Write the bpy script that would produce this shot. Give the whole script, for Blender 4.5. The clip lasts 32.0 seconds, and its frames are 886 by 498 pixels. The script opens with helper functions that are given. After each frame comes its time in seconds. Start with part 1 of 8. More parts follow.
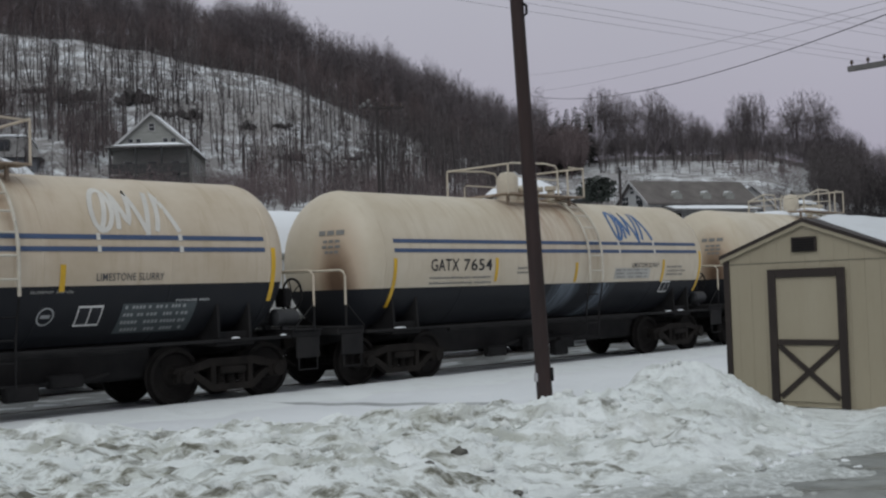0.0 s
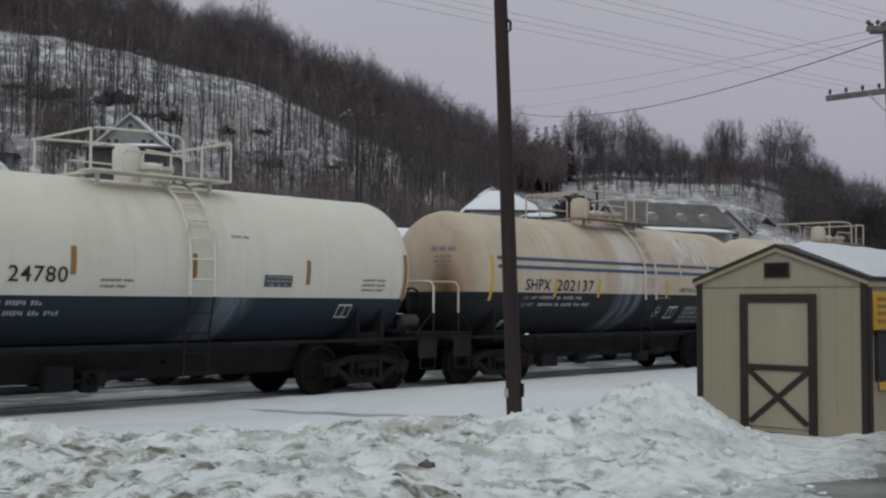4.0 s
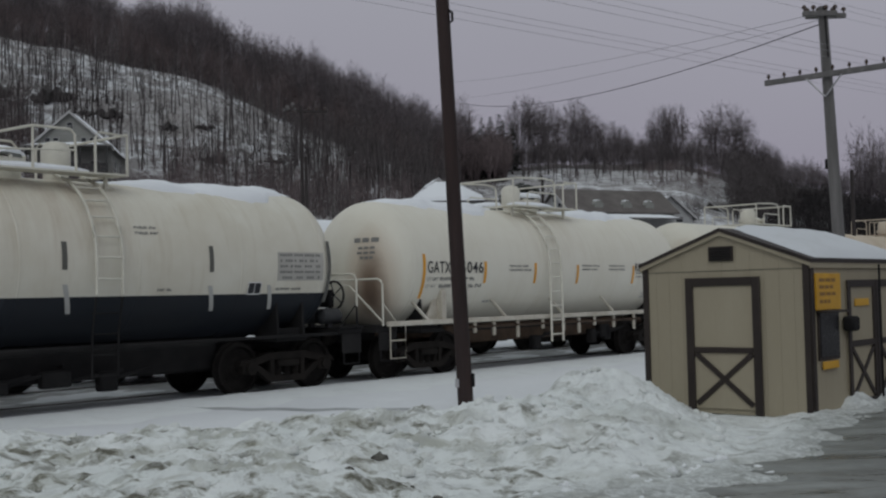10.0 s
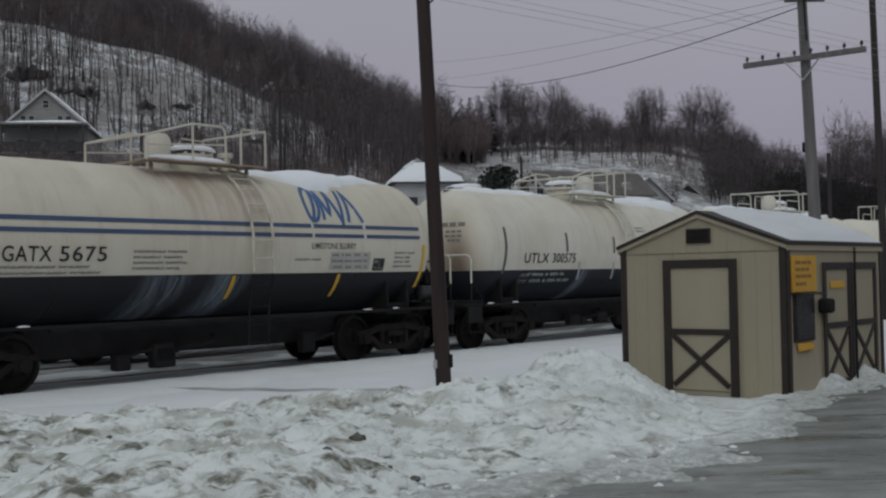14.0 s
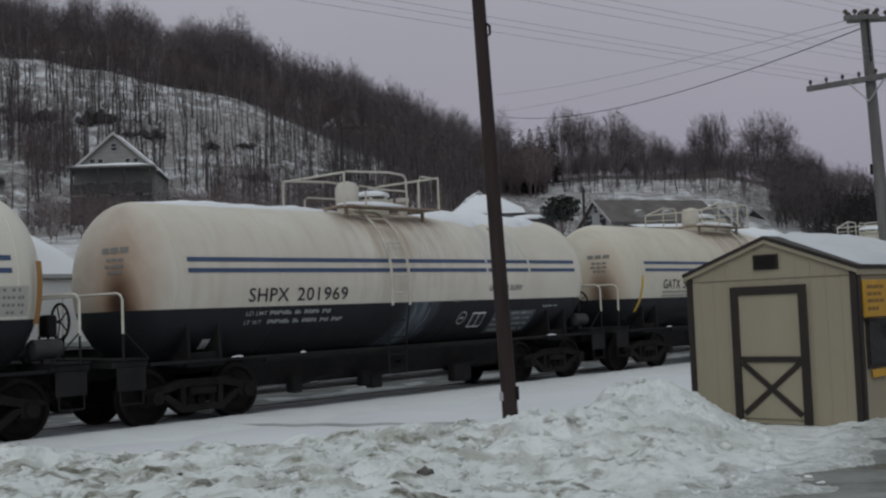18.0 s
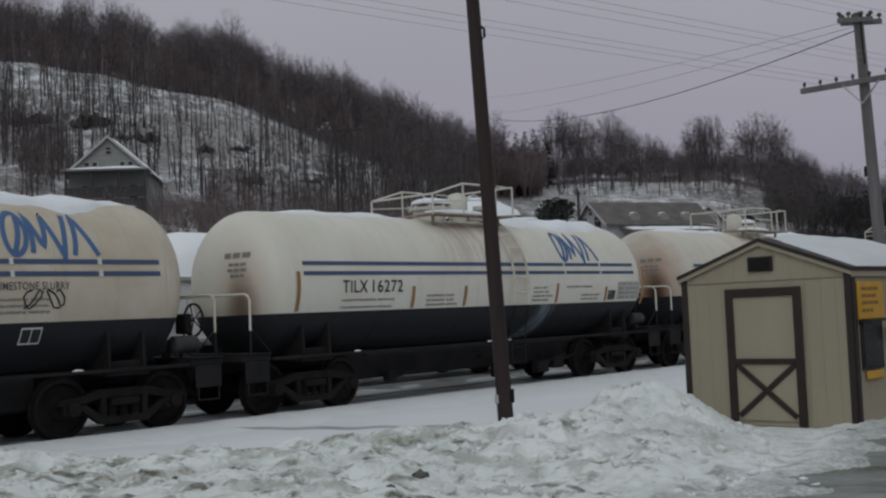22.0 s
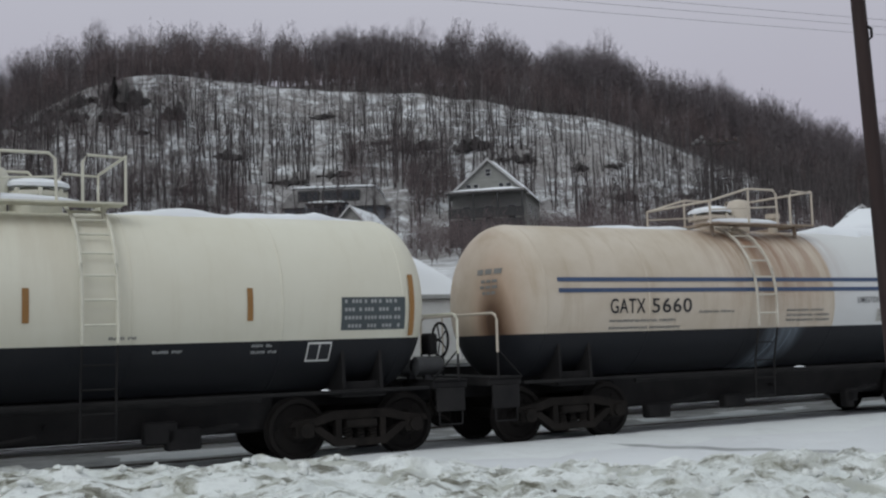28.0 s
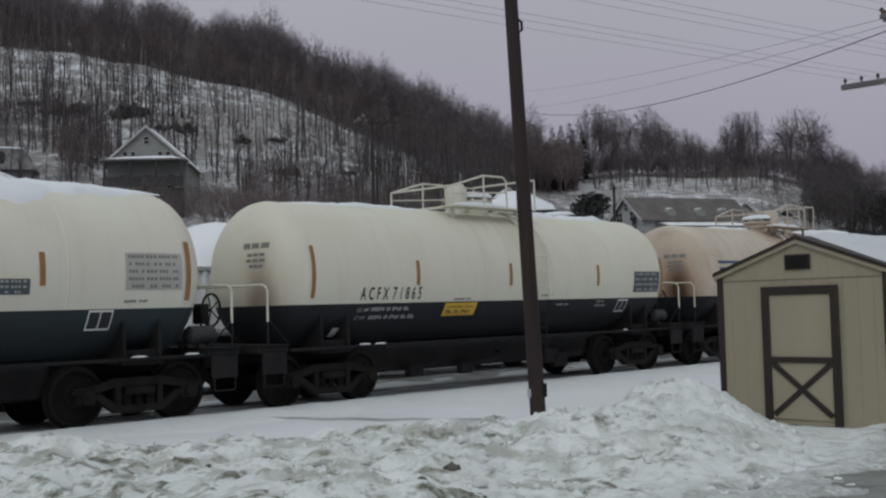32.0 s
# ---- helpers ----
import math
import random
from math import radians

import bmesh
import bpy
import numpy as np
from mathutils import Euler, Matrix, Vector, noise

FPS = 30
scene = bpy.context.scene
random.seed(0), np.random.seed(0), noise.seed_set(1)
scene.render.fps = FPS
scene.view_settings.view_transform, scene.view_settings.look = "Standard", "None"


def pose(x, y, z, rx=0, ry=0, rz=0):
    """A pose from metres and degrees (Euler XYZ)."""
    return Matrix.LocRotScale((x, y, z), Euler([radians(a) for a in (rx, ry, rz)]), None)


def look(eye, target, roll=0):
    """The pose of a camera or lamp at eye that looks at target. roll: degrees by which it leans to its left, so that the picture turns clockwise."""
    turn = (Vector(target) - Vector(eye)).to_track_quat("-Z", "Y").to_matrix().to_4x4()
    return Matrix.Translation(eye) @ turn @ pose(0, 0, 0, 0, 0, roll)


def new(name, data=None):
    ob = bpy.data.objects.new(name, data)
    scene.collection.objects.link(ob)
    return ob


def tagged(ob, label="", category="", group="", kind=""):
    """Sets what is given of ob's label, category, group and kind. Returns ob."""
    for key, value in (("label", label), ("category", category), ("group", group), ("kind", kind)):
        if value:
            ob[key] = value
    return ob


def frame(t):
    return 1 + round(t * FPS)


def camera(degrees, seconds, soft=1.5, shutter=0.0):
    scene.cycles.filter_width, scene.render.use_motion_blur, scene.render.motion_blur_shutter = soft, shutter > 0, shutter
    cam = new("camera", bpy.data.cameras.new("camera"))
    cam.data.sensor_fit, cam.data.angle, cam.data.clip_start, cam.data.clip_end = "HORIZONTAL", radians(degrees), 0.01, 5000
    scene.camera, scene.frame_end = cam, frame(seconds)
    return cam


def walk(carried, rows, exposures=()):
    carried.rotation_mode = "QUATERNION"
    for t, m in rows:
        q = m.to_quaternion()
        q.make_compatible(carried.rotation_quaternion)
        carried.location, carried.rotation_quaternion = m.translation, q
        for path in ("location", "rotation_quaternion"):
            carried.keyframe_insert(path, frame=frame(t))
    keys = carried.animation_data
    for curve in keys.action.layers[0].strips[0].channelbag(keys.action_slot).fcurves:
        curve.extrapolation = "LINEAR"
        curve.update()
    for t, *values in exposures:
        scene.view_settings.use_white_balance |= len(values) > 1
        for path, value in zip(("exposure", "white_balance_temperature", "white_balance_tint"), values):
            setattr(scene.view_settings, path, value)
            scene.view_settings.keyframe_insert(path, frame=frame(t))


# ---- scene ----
cam = camera(42.81, 32.0, 2.3)
EYE = (0.0, 0.0, 1.66)
# seconds, yaw, pitch, roll of the hand-held turn; the stand stays the same
TURNS = (
    (0, -0.20, 2.20, 1.90),
    (0.5, 0.02, 3.00, 0.70),
    (1, -1.56, 3.15, 1.41),
    (1.5, -2.09, 4.05, 0.51),
    (2, -2.18, 3.96, 0.70),
    (2.5, -2.02, 3.98, 0.40),
    (3, -2.04, 3.40, -0.09),
    (3.5, -1.36, 3.10, -0.41),
    (5.5, -2.63, 1.99, 0.89),
    (6, -2.64, 2.43, 1.17),
    (6.5, -3.08, 2.29, 1.56),
    (7, -3.23, 2.29, 1.11),
    (7.5, -3.41, 2.30, 1.28),
    (8, -3.47, 2.47, 1.35),
    (8.5, -3.41, 2.62, 1.53),
    (9, -3.69, 2.68, 1.84),
    (9.5, -4.01, 2.49, 1.69),
    (10, -4.13, 2.37, 1.33),
    (10.5, -4.46, 2.00, 0.86),
    (11, -5.51, 1.32, 1.16),
    (11.5, -6.30, 2.28, 1.50),
    (12, -5.77, 1.76, 2.13),
    (12.5, -5.55, 1.44, 2.03),
    (13, -5.83, 1.06, 2.16),
    (13.5, -5.22, 1.41, 1.09),
    (15.5, -5.01, 1.21, 1.37),
    (16, -3.30, 1.98, 1.85),
    (16.5, -1.96, 3.45, 1.78),
    (17, -1.96, 3.15, 1.96),
    (17.5, -1.94, 3.14, 2.10),
    (18, -1.97, 3.12, 2.26),
    (18.5, -1.97, 3.12, 2.28),
    (19, -2.09, 3.27, 2.29),
    (19.5, -2.13, 3.32, 2.27),
    (20, -2.20, 3.29, 2.26),
    (20.5, -2.24, 3.21, 2.14),
    (21, -2.23, 3.10, 2.19),
    (21.5, -2.24, 3.11, 2.32),
    (22, -2.22, 3.25, 2.38),
    (22.5, -2.27, 3.13, 2.60),
    (23, -2.27, 2.98, 2.72),
    (23.5, -1.66, 2.78, 2.47),
    (24, 0.70, 4.92, 2.16),
    (24.2, 0.13, 3.38, 3.05),
    (24.5, -0.20, 4.73, 2.98),
    (26.5, -1.19, 4.54, 3.14),
    (27, -1.34, 4.49, 3.12),
    (27.5, -1.01, 2.87, 1.85),
    (27.7, 6.00, 3.90, 2.60),
    (27.85, 13.00, 4.50, 3.10),
    (28, 16.62, 4.78, 1.75),
    (28.5, 18.9, 4.54, 1.6),
    (29, 13.33, 4.70, 2.00),
    (29.1, 11.52, 2.44, 1.80),
    (29.2, 12.49, 0.09, 4.00),
    (29.3, 16.92, -0.40, 4.90),
    (29.4, 15.26, 2.00, 4.90),
    (29.5, 14.60, 0.60, -1.70),
    (29.6, 13.19, 0.81, -1.40),
    (29.7, 6.90, -0.93, -0.40),
    (29.8, 7.38, -0.72, -0.90),
    (29.9, 8.02, -0.67, -0.80),
    (30, 9.75, -0.58, -0.60),
    (30.5, 5.06, 2.75, 1.01),
    (31, 4.06, 3.32, 0.70),
    (31.5, -0.48, 4.11, 2.83),
    (32, -0.52, 2.96, 1.54),
)
# the camera's own exposure, in stops
STOPS = ((0, 0.05), (1, 0.05), (3.5, 0.0), (5.5, -0.2), (12, -0.38), (16, -0.3), (23, -0.32), (24, -0.35), (26.5, 0.03), (28, 0.12), (29.5, 0.06), (31, -0.2), (32, -0.15))
walk(cam, [(t, pose(*EYE, 90 + p, r, y)) for t, y, p, r in TURNS], STOPS)

# ---- light: a dull overcast winter day ----
sky = bpy.data.worlds.new("overcast_sky")
scene.world = sky
sky.use_nodes = True
wn, wl = sky.node_tree.nodes, sky.node_tree.links
wn.clear()
w_out = wn.new("ShaderNodeOutputWorld")
w_bg = wn.new("ShaderNodeBackground")
w_sky = wn.new("ShaderNodeTexSky")
w_sky.sky_type = "NISHITA"
w_sky.sun_disc = False
w_sky.sun_elevation = radians(38)
w_sky.sun_rotation = radians(200)
w_sky.dust_density = 6.0
w_grey = wn.new("ShaderNodeHueSaturation")
w_grey.inputs["Saturation"].default_value = 0.12
w_geo = wn.new("ShaderNodeNewGeometry")
w_sep = wn.new("ShaderNodeSeparateXYZ")
w_ramp = wn.new("ShaderNodeValToRGB")
w_ramp.color_ramp.elements[0].position = 0.0
w_ramp.color_ramp.elements[0].color = (3.40, 3.12, 3.98, 1)
w_ramp.color_ramp.elements[1].position = 0.75
w_ramp.color_ramp.elements[1].color = (5.95, 6.5, 6.8, 1)
w_abs = wn.new("ShaderNodeMath")
w_abs.operation = "ABSOLUTE"
w_tc = wn.new("ShaderNodeTexCoord")
w_cl = wn.new("ShaderNodeTexNoise")
w_cl.inputs["Scale"].default_value = 2.2
w_cl.inputs["Detail"].default_value = 3.0
w_clr = wn.new("ShaderNodeMapRange")
w_clr.inputs["To Min"].default_value = 0.92
w_clr.inputs["To Max"].default_value = 1.08
w_mul = wn.new("ShaderNodeMix")
w_mul.data_type = "RGBA"
w_mul.blend_type = "MULTIPLY"
w_mul.inputs["Factor"].default_value = 1.0
w_mix = wn.new("ShaderNodeMix")
w_mix.data_type = "RGBA"
w_mix.inputs["Factor"].default_value = 0.93
wl.new(w_tc.outputs["Generated"], w_sep.inputs[0])
wl.new(w_sep.outputs["Z"], w_abs.inputs[0])
wl.new(w_abs.outputs[0], w_ramp.inputs[0])
wl.new(w_tc.outputs["Generated"], w_cl.inputs["Vector"])
wl.new(w_cl.outputs["Fac"], w_clr.inputs["Value"])
wl.new(w_ramp.outputs["Color"], w_mul.inputs["A"])
wl.new(w_clr.outputs[0], w_mul.inputs["B"])
wl.new(w_sky.outputs[0], w_grey.inputs["Color"])
wl.new(w_grey.outputs[0], w_mix.inputs["A"])
wl.new(w_mul.outputs["Result"], w_mix.inputs["B"])
wl.new(w_mix.outputs["Result"], w_bg.inputs["Color"])
w_bg.inputs["Strength"].default_value = 0.10
wl.new(w_bg.outputs[0], w_out.inputs["Surface"])

sun_data = bpy.data.lights.new("sun", "SUN")
sun_data.energy = 0.5
sun_data.angle = radians(30)
sun_data.color = (0.97, 1.0, 1.0)
sun = new("sun", sun_data)
sun.matrix_world = look((-10, -30, 40), (0, 10, 0))


# ---- materials ----
def shader(name, rough=0.7, metal=0.0, spec=0.5):
    m = bpy.data.materials.new(name)
    m.use_nodes = True
    b = m.node_tree.nodes["Principled BSDF"]
    b.inputs["Roughness"].default_value = rough
    b.inputs["Metallic"].default_value = metal
    b.inputs["Specular IOR Level"].default_value = spec
    return m, m.node_tree.nodes, m.node_tree.links, b


def coords(nd, lk, scale=(1, 1, 1), kind="Object"):
    tc = nd.new("ShaderNodeTexCoord")
    mp = nd.new("ShaderNodeMapping")
    mp.inputs["Scale"].default_value = scale
    lk.new(tc.outputs[kind], mp.inputs["Vector"])
    return mp.outputs["Vector"]


def noise_tex(nd, lk, vec, scale, detail=6.0, rough=0.6, dist=0.0):
    n = nd.new("ShaderNodeTexNoise")
    n.inputs["Scale"].default_value = scale
    n.inputs["Detail"].default_value = detail
    n.inputs["Roughness"].default_value = rough
    n.inputs["Distortion"].default_value = dist
    lk.new(vec, n.inputs["Vector"])
    return n.outputs["Fac"]


def ramp(nd, lk, fac, stops):
    r = nd.new("ShaderNodeValToRGB")
    e = r.color_ramp.elements
    while len(e) < len(stops):
        e.new(0.5)
    for k, (p, c) in enumerate(stops):
        e[k].position = p
        e[k].color = (*c, 1) if len(c) == 3 else c
    lk.new(fac, r.inputs[0])
    return r.outputs["Color"]


def blend(nd, lk, fac, a, b, mode="MIX"):
    x = nd.new("ShaderNodeMix")
    x.data_type = "RGBA"
    x.blend_type = mode
    for sock, v in (("Factor", fac), ("A", a), ("B", b)):
        if isinstance(v, (int, float)):
            x.inputs[sock].default_value = v
        elif isinstance(v, tuple):
            x.inputs[sock].default_value = (*v, 1)
        else:
            lk.new(v, x.inputs[sock])
    return x.outputs["Result"]


def calc(nd, lk, op, a, b=0.0, c=0.0):
    x = nd.new("ShaderNodeMath")
    x.operation = op
    for k, v in enumerate((a, b, c)):
        if isinstance(v, (int, float)):
            x.inputs[k].default_value = v
        else:
            lk.new(v, x.inputs[k])
    return x.outputs[0]


def span(nd, lk, v, a, b, c=0.0, d=1.0):
    x = nd.new("ShaderNodeMapRange")
    x.inputs["From Min"].default_value = a
    x.inputs["From Max"].default_value = b
    x.inputs["To Min"].default_value = c
    x.inputs["To Max"].default_value = d
    lk.new(v, x.inputs["Value"])
    return x.outputs[0]


def bump(nd, lk, b, height, strength=0.4, dist=0.02):
    x = nd.new("ShaderNodeBump")
    x.inputs["Strength"].default_value = strength
    x.inputs["Distance"].default_value = dist
    lk.new(height, x.inputs["Height"])
    lk.new(x.outputs[0], b.inputs["Normal"])


def worn(name, c1, c2, rough=0.7, metal=0.0, scale=3.0, fine=40.0, relief=0.3, depth=0.004, stretch=(1, 1, 1), kind="Object", spec=0.4):
    """Two-scale mottled surface between two colours, with a fine relief."""
    m, nd, lk, b = shader(name, rough, metal, spec)
    v = coords(nd, lk, stretch, kind)
    big = noise_tex(nd, lk, v, scale, 5, 0.6)
    small = noise_tex(nd, lk, v, fine, 4, 0.65)
    f = calc(nd, lk, "ADD", calc(nd, lk, "MULTIPLY", big, 0.65), calc(nd, lk, "MULTIPLY", small, 0.35))
    lk.new(ramp(nd, lk, f, [(0.32, c1), (0.68, c2)]), b.inputs["Base Color"])
    lk.new(span(nd, lk, small, 0.3, 0.7, max(0.05, rough - 0.12), min(1, rough + 0.12)), b.inputs["Roughness"])
    bump(nd, lk, b, small, relief, depth)
    return m


def plain_paint(name, c, rough=0.55):
    return worn(name, tuple(v * 0.82 for v in c), tuple(min(1, v * 1.1) for v in c), rough, 0, 2.0, 30, 0.15, 0.002)


def snow_material(name, dirt=0.0, tint=(0.80, 0.83, 0.84)):
    m, nd, lk, b = shader(name, 0.75, 0, 0.3)
    v = coords(nd, lk)
    big = noise_tex(nd, lk, v, 0.35, 6, 0.6)
    mid = noise_tex(nd, lk, v, 1.7, 8, 0.68, 0.6)
    fine = noise_tex(nd, lk, v, 26.0, 6, 0.7)
    base = ramp(nd, lk, big, [(0.3, tuple(t * 0.93 for t in tint)), (0.7, tint)])
    if dirt > 0:
        spots = span(nd, lk, calc(nd, lk, "ADD", calc(nd, lk, "MULTIPLY", mid, 0.7), calc(nd, lk, "MULTIPLY", fine, 0.3)), 0.50, 0.61, 0.0, dirt * 0.9)
        base = blend(nd, lk, spots, base, (0.21, 0.205, 0.155))
        veil = span(nd, lk, big, 0.40, 0.64, 0.0, dirt * 0.4)
        base = blend(nd, lk, veil, base, (0.46, 0.47, 0.43))
        specks = noise_tex(nd, lk, v, 75.0, 3, 0.6)
        grit = calc(nd, lk, "MULTIPLY", span(nd, lk, specks, 0.64, 0.72, 0, 0.75), span(nd, lk, mid, 0.42, 0.6))
        base = blend(nd, lk, grit, base, (0.07, 0.065, 0.055))
    lk.new(base, b.inputs["Base Color"])
    b.inputs["Subsurface Weight"].default_value = 0.0
    bump(nd, lk, b, calc(nd, lk, "ADD", mid, calc(nd, lk, "MULTIPLY", fine, 0.5)), 0.55, 0.05 if dirt > 0.3 else 0.025)
    return m


SNOW = snow_material("snow", 0.12)
SNOW_DIRTY = snow_material("dirty_snow", 0.45, (0.78, 0.81, 0.79))
SNOW_ROOF = snow_material("wet_roof_snow", 0.1, (0.63, 0.655, 0.68))
SNOW_CAP = snow_material("settled_snow", 0.0, (0.82, 0.85, 0.88))
BLACK_STEEL = worn("grimy_black_steel", (0.011, 0.011, 0.012), (0.027, 0.0258, 0.0255), 0.85, 0.0, 2.5, 35, 0.4, 0.006, spec=0.14)
RUSTY_IRON = worn("dark_rusty_iron", (0.008, 0.0072, 0.0066), (0.023, 0.0195, 0.0172), 0.85, 0.0, 5.0, 60, 0.5, 0.006, spec=0.14)
TREAD_STEEL = worn("worn_wheel_steel", (0.05, 0.048, 0.046), (0.11, 0.105, 0.1), 0.45, 0.7, 6, 50, 0.2, 0.002)
RAIL_STEEL = worn("rail_steel", (0.10, 0.085, 0.075), (0.2, 0.18, 0.17), 0.45, 0.6, 4, 40, 0.2, 0.002)
DIRTY_CREAM = worn("dirty_cream_steel", (0.36, 0.32, 0.25), (0.66, 0.635, 0.56), 0.6, 0, 2.2, 24, 0.3, 0.004)
DULL_STEEL = worn("dull_grey_steel", (0.02, 0.021, 0.023), (0.06, 0.061, 0.063), 0.6, 0, 3, 30, 0.3, 0.004)
RUST_DIRT = worn("rusty_brown_steel", (0.03, 0.02, 0.014), (0.11, 0.07, 0.045), 0.85, 0, 3, 30, 0.4, 0.005)
GREY_STEEL = worn("galvanised_steel", (0.30, 0.30, 0.31), (0.46, 0.46, 0.47), 0.5, 0.3, 4, 40, 0.2, 0.002)


# ---- mesh building ----
class Geo:
    """A growing list of corners and faces in one mesh."""

    def __init__(self):
        self.v, self.f = [], []

    def add(self, verts, faces):
        o = len(self.v)
        self.v.extend(tuple(p) for p in verts)
        self.f.extend(tuple(i + o for i in q) for q in faces)
        return self

    def box(self, c, s, ch=0.0, turn=None):
        """A box at centre c of size s, edges chamfered by ch."""
        hx, hy, hz = s[0] / 2, s[1] / 2, s[2] / 2
        ch = min(ch, hx * 0.9, hy * 0.9, hz * 0.9)
        if ch <= 0:
            vs = [Vector((x, y, z)) for x in (-hx, hx) for y in (-hy, hy) for z in (-hz, hz)]
            fs = [(0, 1, 3, 2), (4, 6, 7, 5), (0, 4, 5, 1), (2, 3, 7, 6), (0, 2, 6, 4), (1, 5, 7, 3)]
        else:
            vs, ring = [], ((-1, -1), (1, -1), (1, 1), (-1, 1))
            for z, k in ((-hz, ch), (-hz + ch, 0), (hz - ch, 0), (hz, ch)):
                for sx, sy in ring:
                    a, b = hx - k, hy - k
                    q = ch if k == 0 else 0
                    if sx * sy > 0:
                        vs += [Vector((sx * (a), sy * (b - q), z)), Vector((sx * (a - q), sy * (b), z))]
                    else:
                        vs += [Vector((sx * (a - q), sy * (b), z)), Vector((sx * (a), sy * (b - q), z))]
            fs = [tuple(range(7, -1, -1)), tuple(range(24, 32))]
            for r in range(3):
                for i in range(8):
                    j = (i + 1) % 8
                    fs.append((r * 8 + i, r * 8 + j, r * 8 + 8 + j, r * 8 + 8 + i))
        if turn is not None:
            vs = [turn @ p for p in vs]
        return self.add([p + Vector(c) for p in vs], fs)

    def tube(self, pts, r, seg=8, caps=True):
        """A round bar along a line of points; r is one radius or one a point."""
        pts = [Vector(p) for p in pts]
        rad = r if isinstance(r, (list, tuple)) else [r] * len(pts)
        vs, fs = [], []
        up = Vector((0, 0, 1))
        for i, p in enumerate(pts):
            d = (pts[min(i + 1, len(pts) - 1)] - pts[max(i - 1, 0)]).normalized()
            ref = up if abs(d.z) < 0.95 else Vector((1, 0, 0))
            a = d.cross(ref).normalized()
            b = a.cross(d)
            for k in range(seg):
                w = 2 * math.pi * k / seg
                vs.append(p + (a * math.cos(w) + b * math.sin(w)) * rad[i])
        for i in range(len(pts) - 1):
            for k in range(seg):
                j = (k + 1) % seg
                fs.append((i * seg + k, i * seg + j, i * seg + seg + j, i * seg + seg + k))
        if caps:
            fs.append(tuple(range(seg))[::-1])
            fs.append(tuple((len(pts) - 1) * seg + k for k in range(seg)))
        return self.add(vs, fs)

    def lathe(self, prof, seg=48, axis="x", at=(0, 0, 0)):
        """A profile of (along, radius) turned about an axis."""
        vs, fs = [], []
        for u, r in prof:
            for k in range(seg):
                w = 2 * math.pi * k / seg
                c, s = r * math.cos(w), r * math.sin(w)
                p = (u, c, s) if axis == "x" else ((c, u, s) if axis == "y" else (c, s, u))
                vs.append((p[0] + at[0], p[1] + at[1], p[2] + at[2]))
        for i in range(len(prof) - 1):
            for k in range(seg):
                j = (k + 1) % seg
                q = (i * seg + k, i * seg + j, i * seg + seg + j, i * seg + seg + k)
                fs.append(q if axis != "y" else q[::-1])
        for i in (0, len(prof) - 1):
            if prof[i][1] > 1e-6:
                fs.append(tuple(i * seg + k for k in range(seg)))
        return self.add(vs, fs)

    def sheet(self, poly, thick, plane="xz", at=0.0):
        """A flat polygon in a plane, given thickness along the third axis."""
        n = len(poly)
        put = {"xz": lambda a, b, c: (a, c, b), "xy": lambda a, b, c: (a, b, c), "yz": lambda a, b, c: (c, a, b)}[plane]
        vs = [put(a, b, at) for a, b in poly] + [put(a, b, at + thick) for a, b in poly]
        fs = [tuple(range(n)), tuple(range(2 * n - 1, n - 1, -1))]
        fs += [(i, i + n, (i + 1) % n + n, (i + 1) % n) for i in range(n)]
        return self.add(vs, fs)

    def mesh(self, name, material, smooth=40):
        me = bpy.data.meshes.new(name)
        me.from_pydata(self.v, [], self.f)
        bm = bmesh.new()
        bm.from_mesh(me)
        bmesh.ops.remove_doubles(bm, verts=bm.verts, dist=1e-5)
        bmesh.ops.recalc_face_normals(bm, faces=bm.faces)
        bm.to_mesh(me)
        bm.free()
        me.materials.append(material)
        if smooth:
            me.polygons.foreach_set("use_smooth", [True] * len(me.polygons))
            me.set_sharp_from_angle(angle=radians(smooth))
        return me


def part(name, geo, material, parent, label="", smooth=40):
    """One mesh object under a thing or under a part."""
    data = geo if isinstance(geo, bpy.types.Mesh) else geo.mesh(name, material, smooth)
    ob = new(name, data)
    ob.parent = parent
    if name in ("small_print", "sign_print", "spring_nest", "stripe_gap", "scrawl"):
        ob["kind"] = "stuff"
    if label:
        ob["label"] = label
    return ob


def thing(name, m, label, category, group="", kind="", data=None):
    ob = new(name, data)
    ob.matrix_world = m
    return tagged(ob, label, category, group, kind)


def solid(name, verts, faces, material, smooth=40):
    g = Geo()
    g.add(verts, faces)
    return g.mesh(name, material, smooth)


# ---- the lie of the land ----
TRACK_AZ = radians(44.8)
ALONG = Vector((math.sin(TRACK_AZ), math.cos(TRACK_AZ), 0))
ACROSS = Vector((-ALONG.y, ALONG.x, 0))
TRACK_OFF = 16.62
RAIL_TOP = 0.0
TRACK_TURN = 90 - 44.8


def track_point(s, off=0.0, z=0.0):
    """s metres along the near track, off metres beyond its centre line."""
    p = ALONG * s + ACROSS * (TRACK_OFF + off)
    return Vector((p.x, p.y, z))


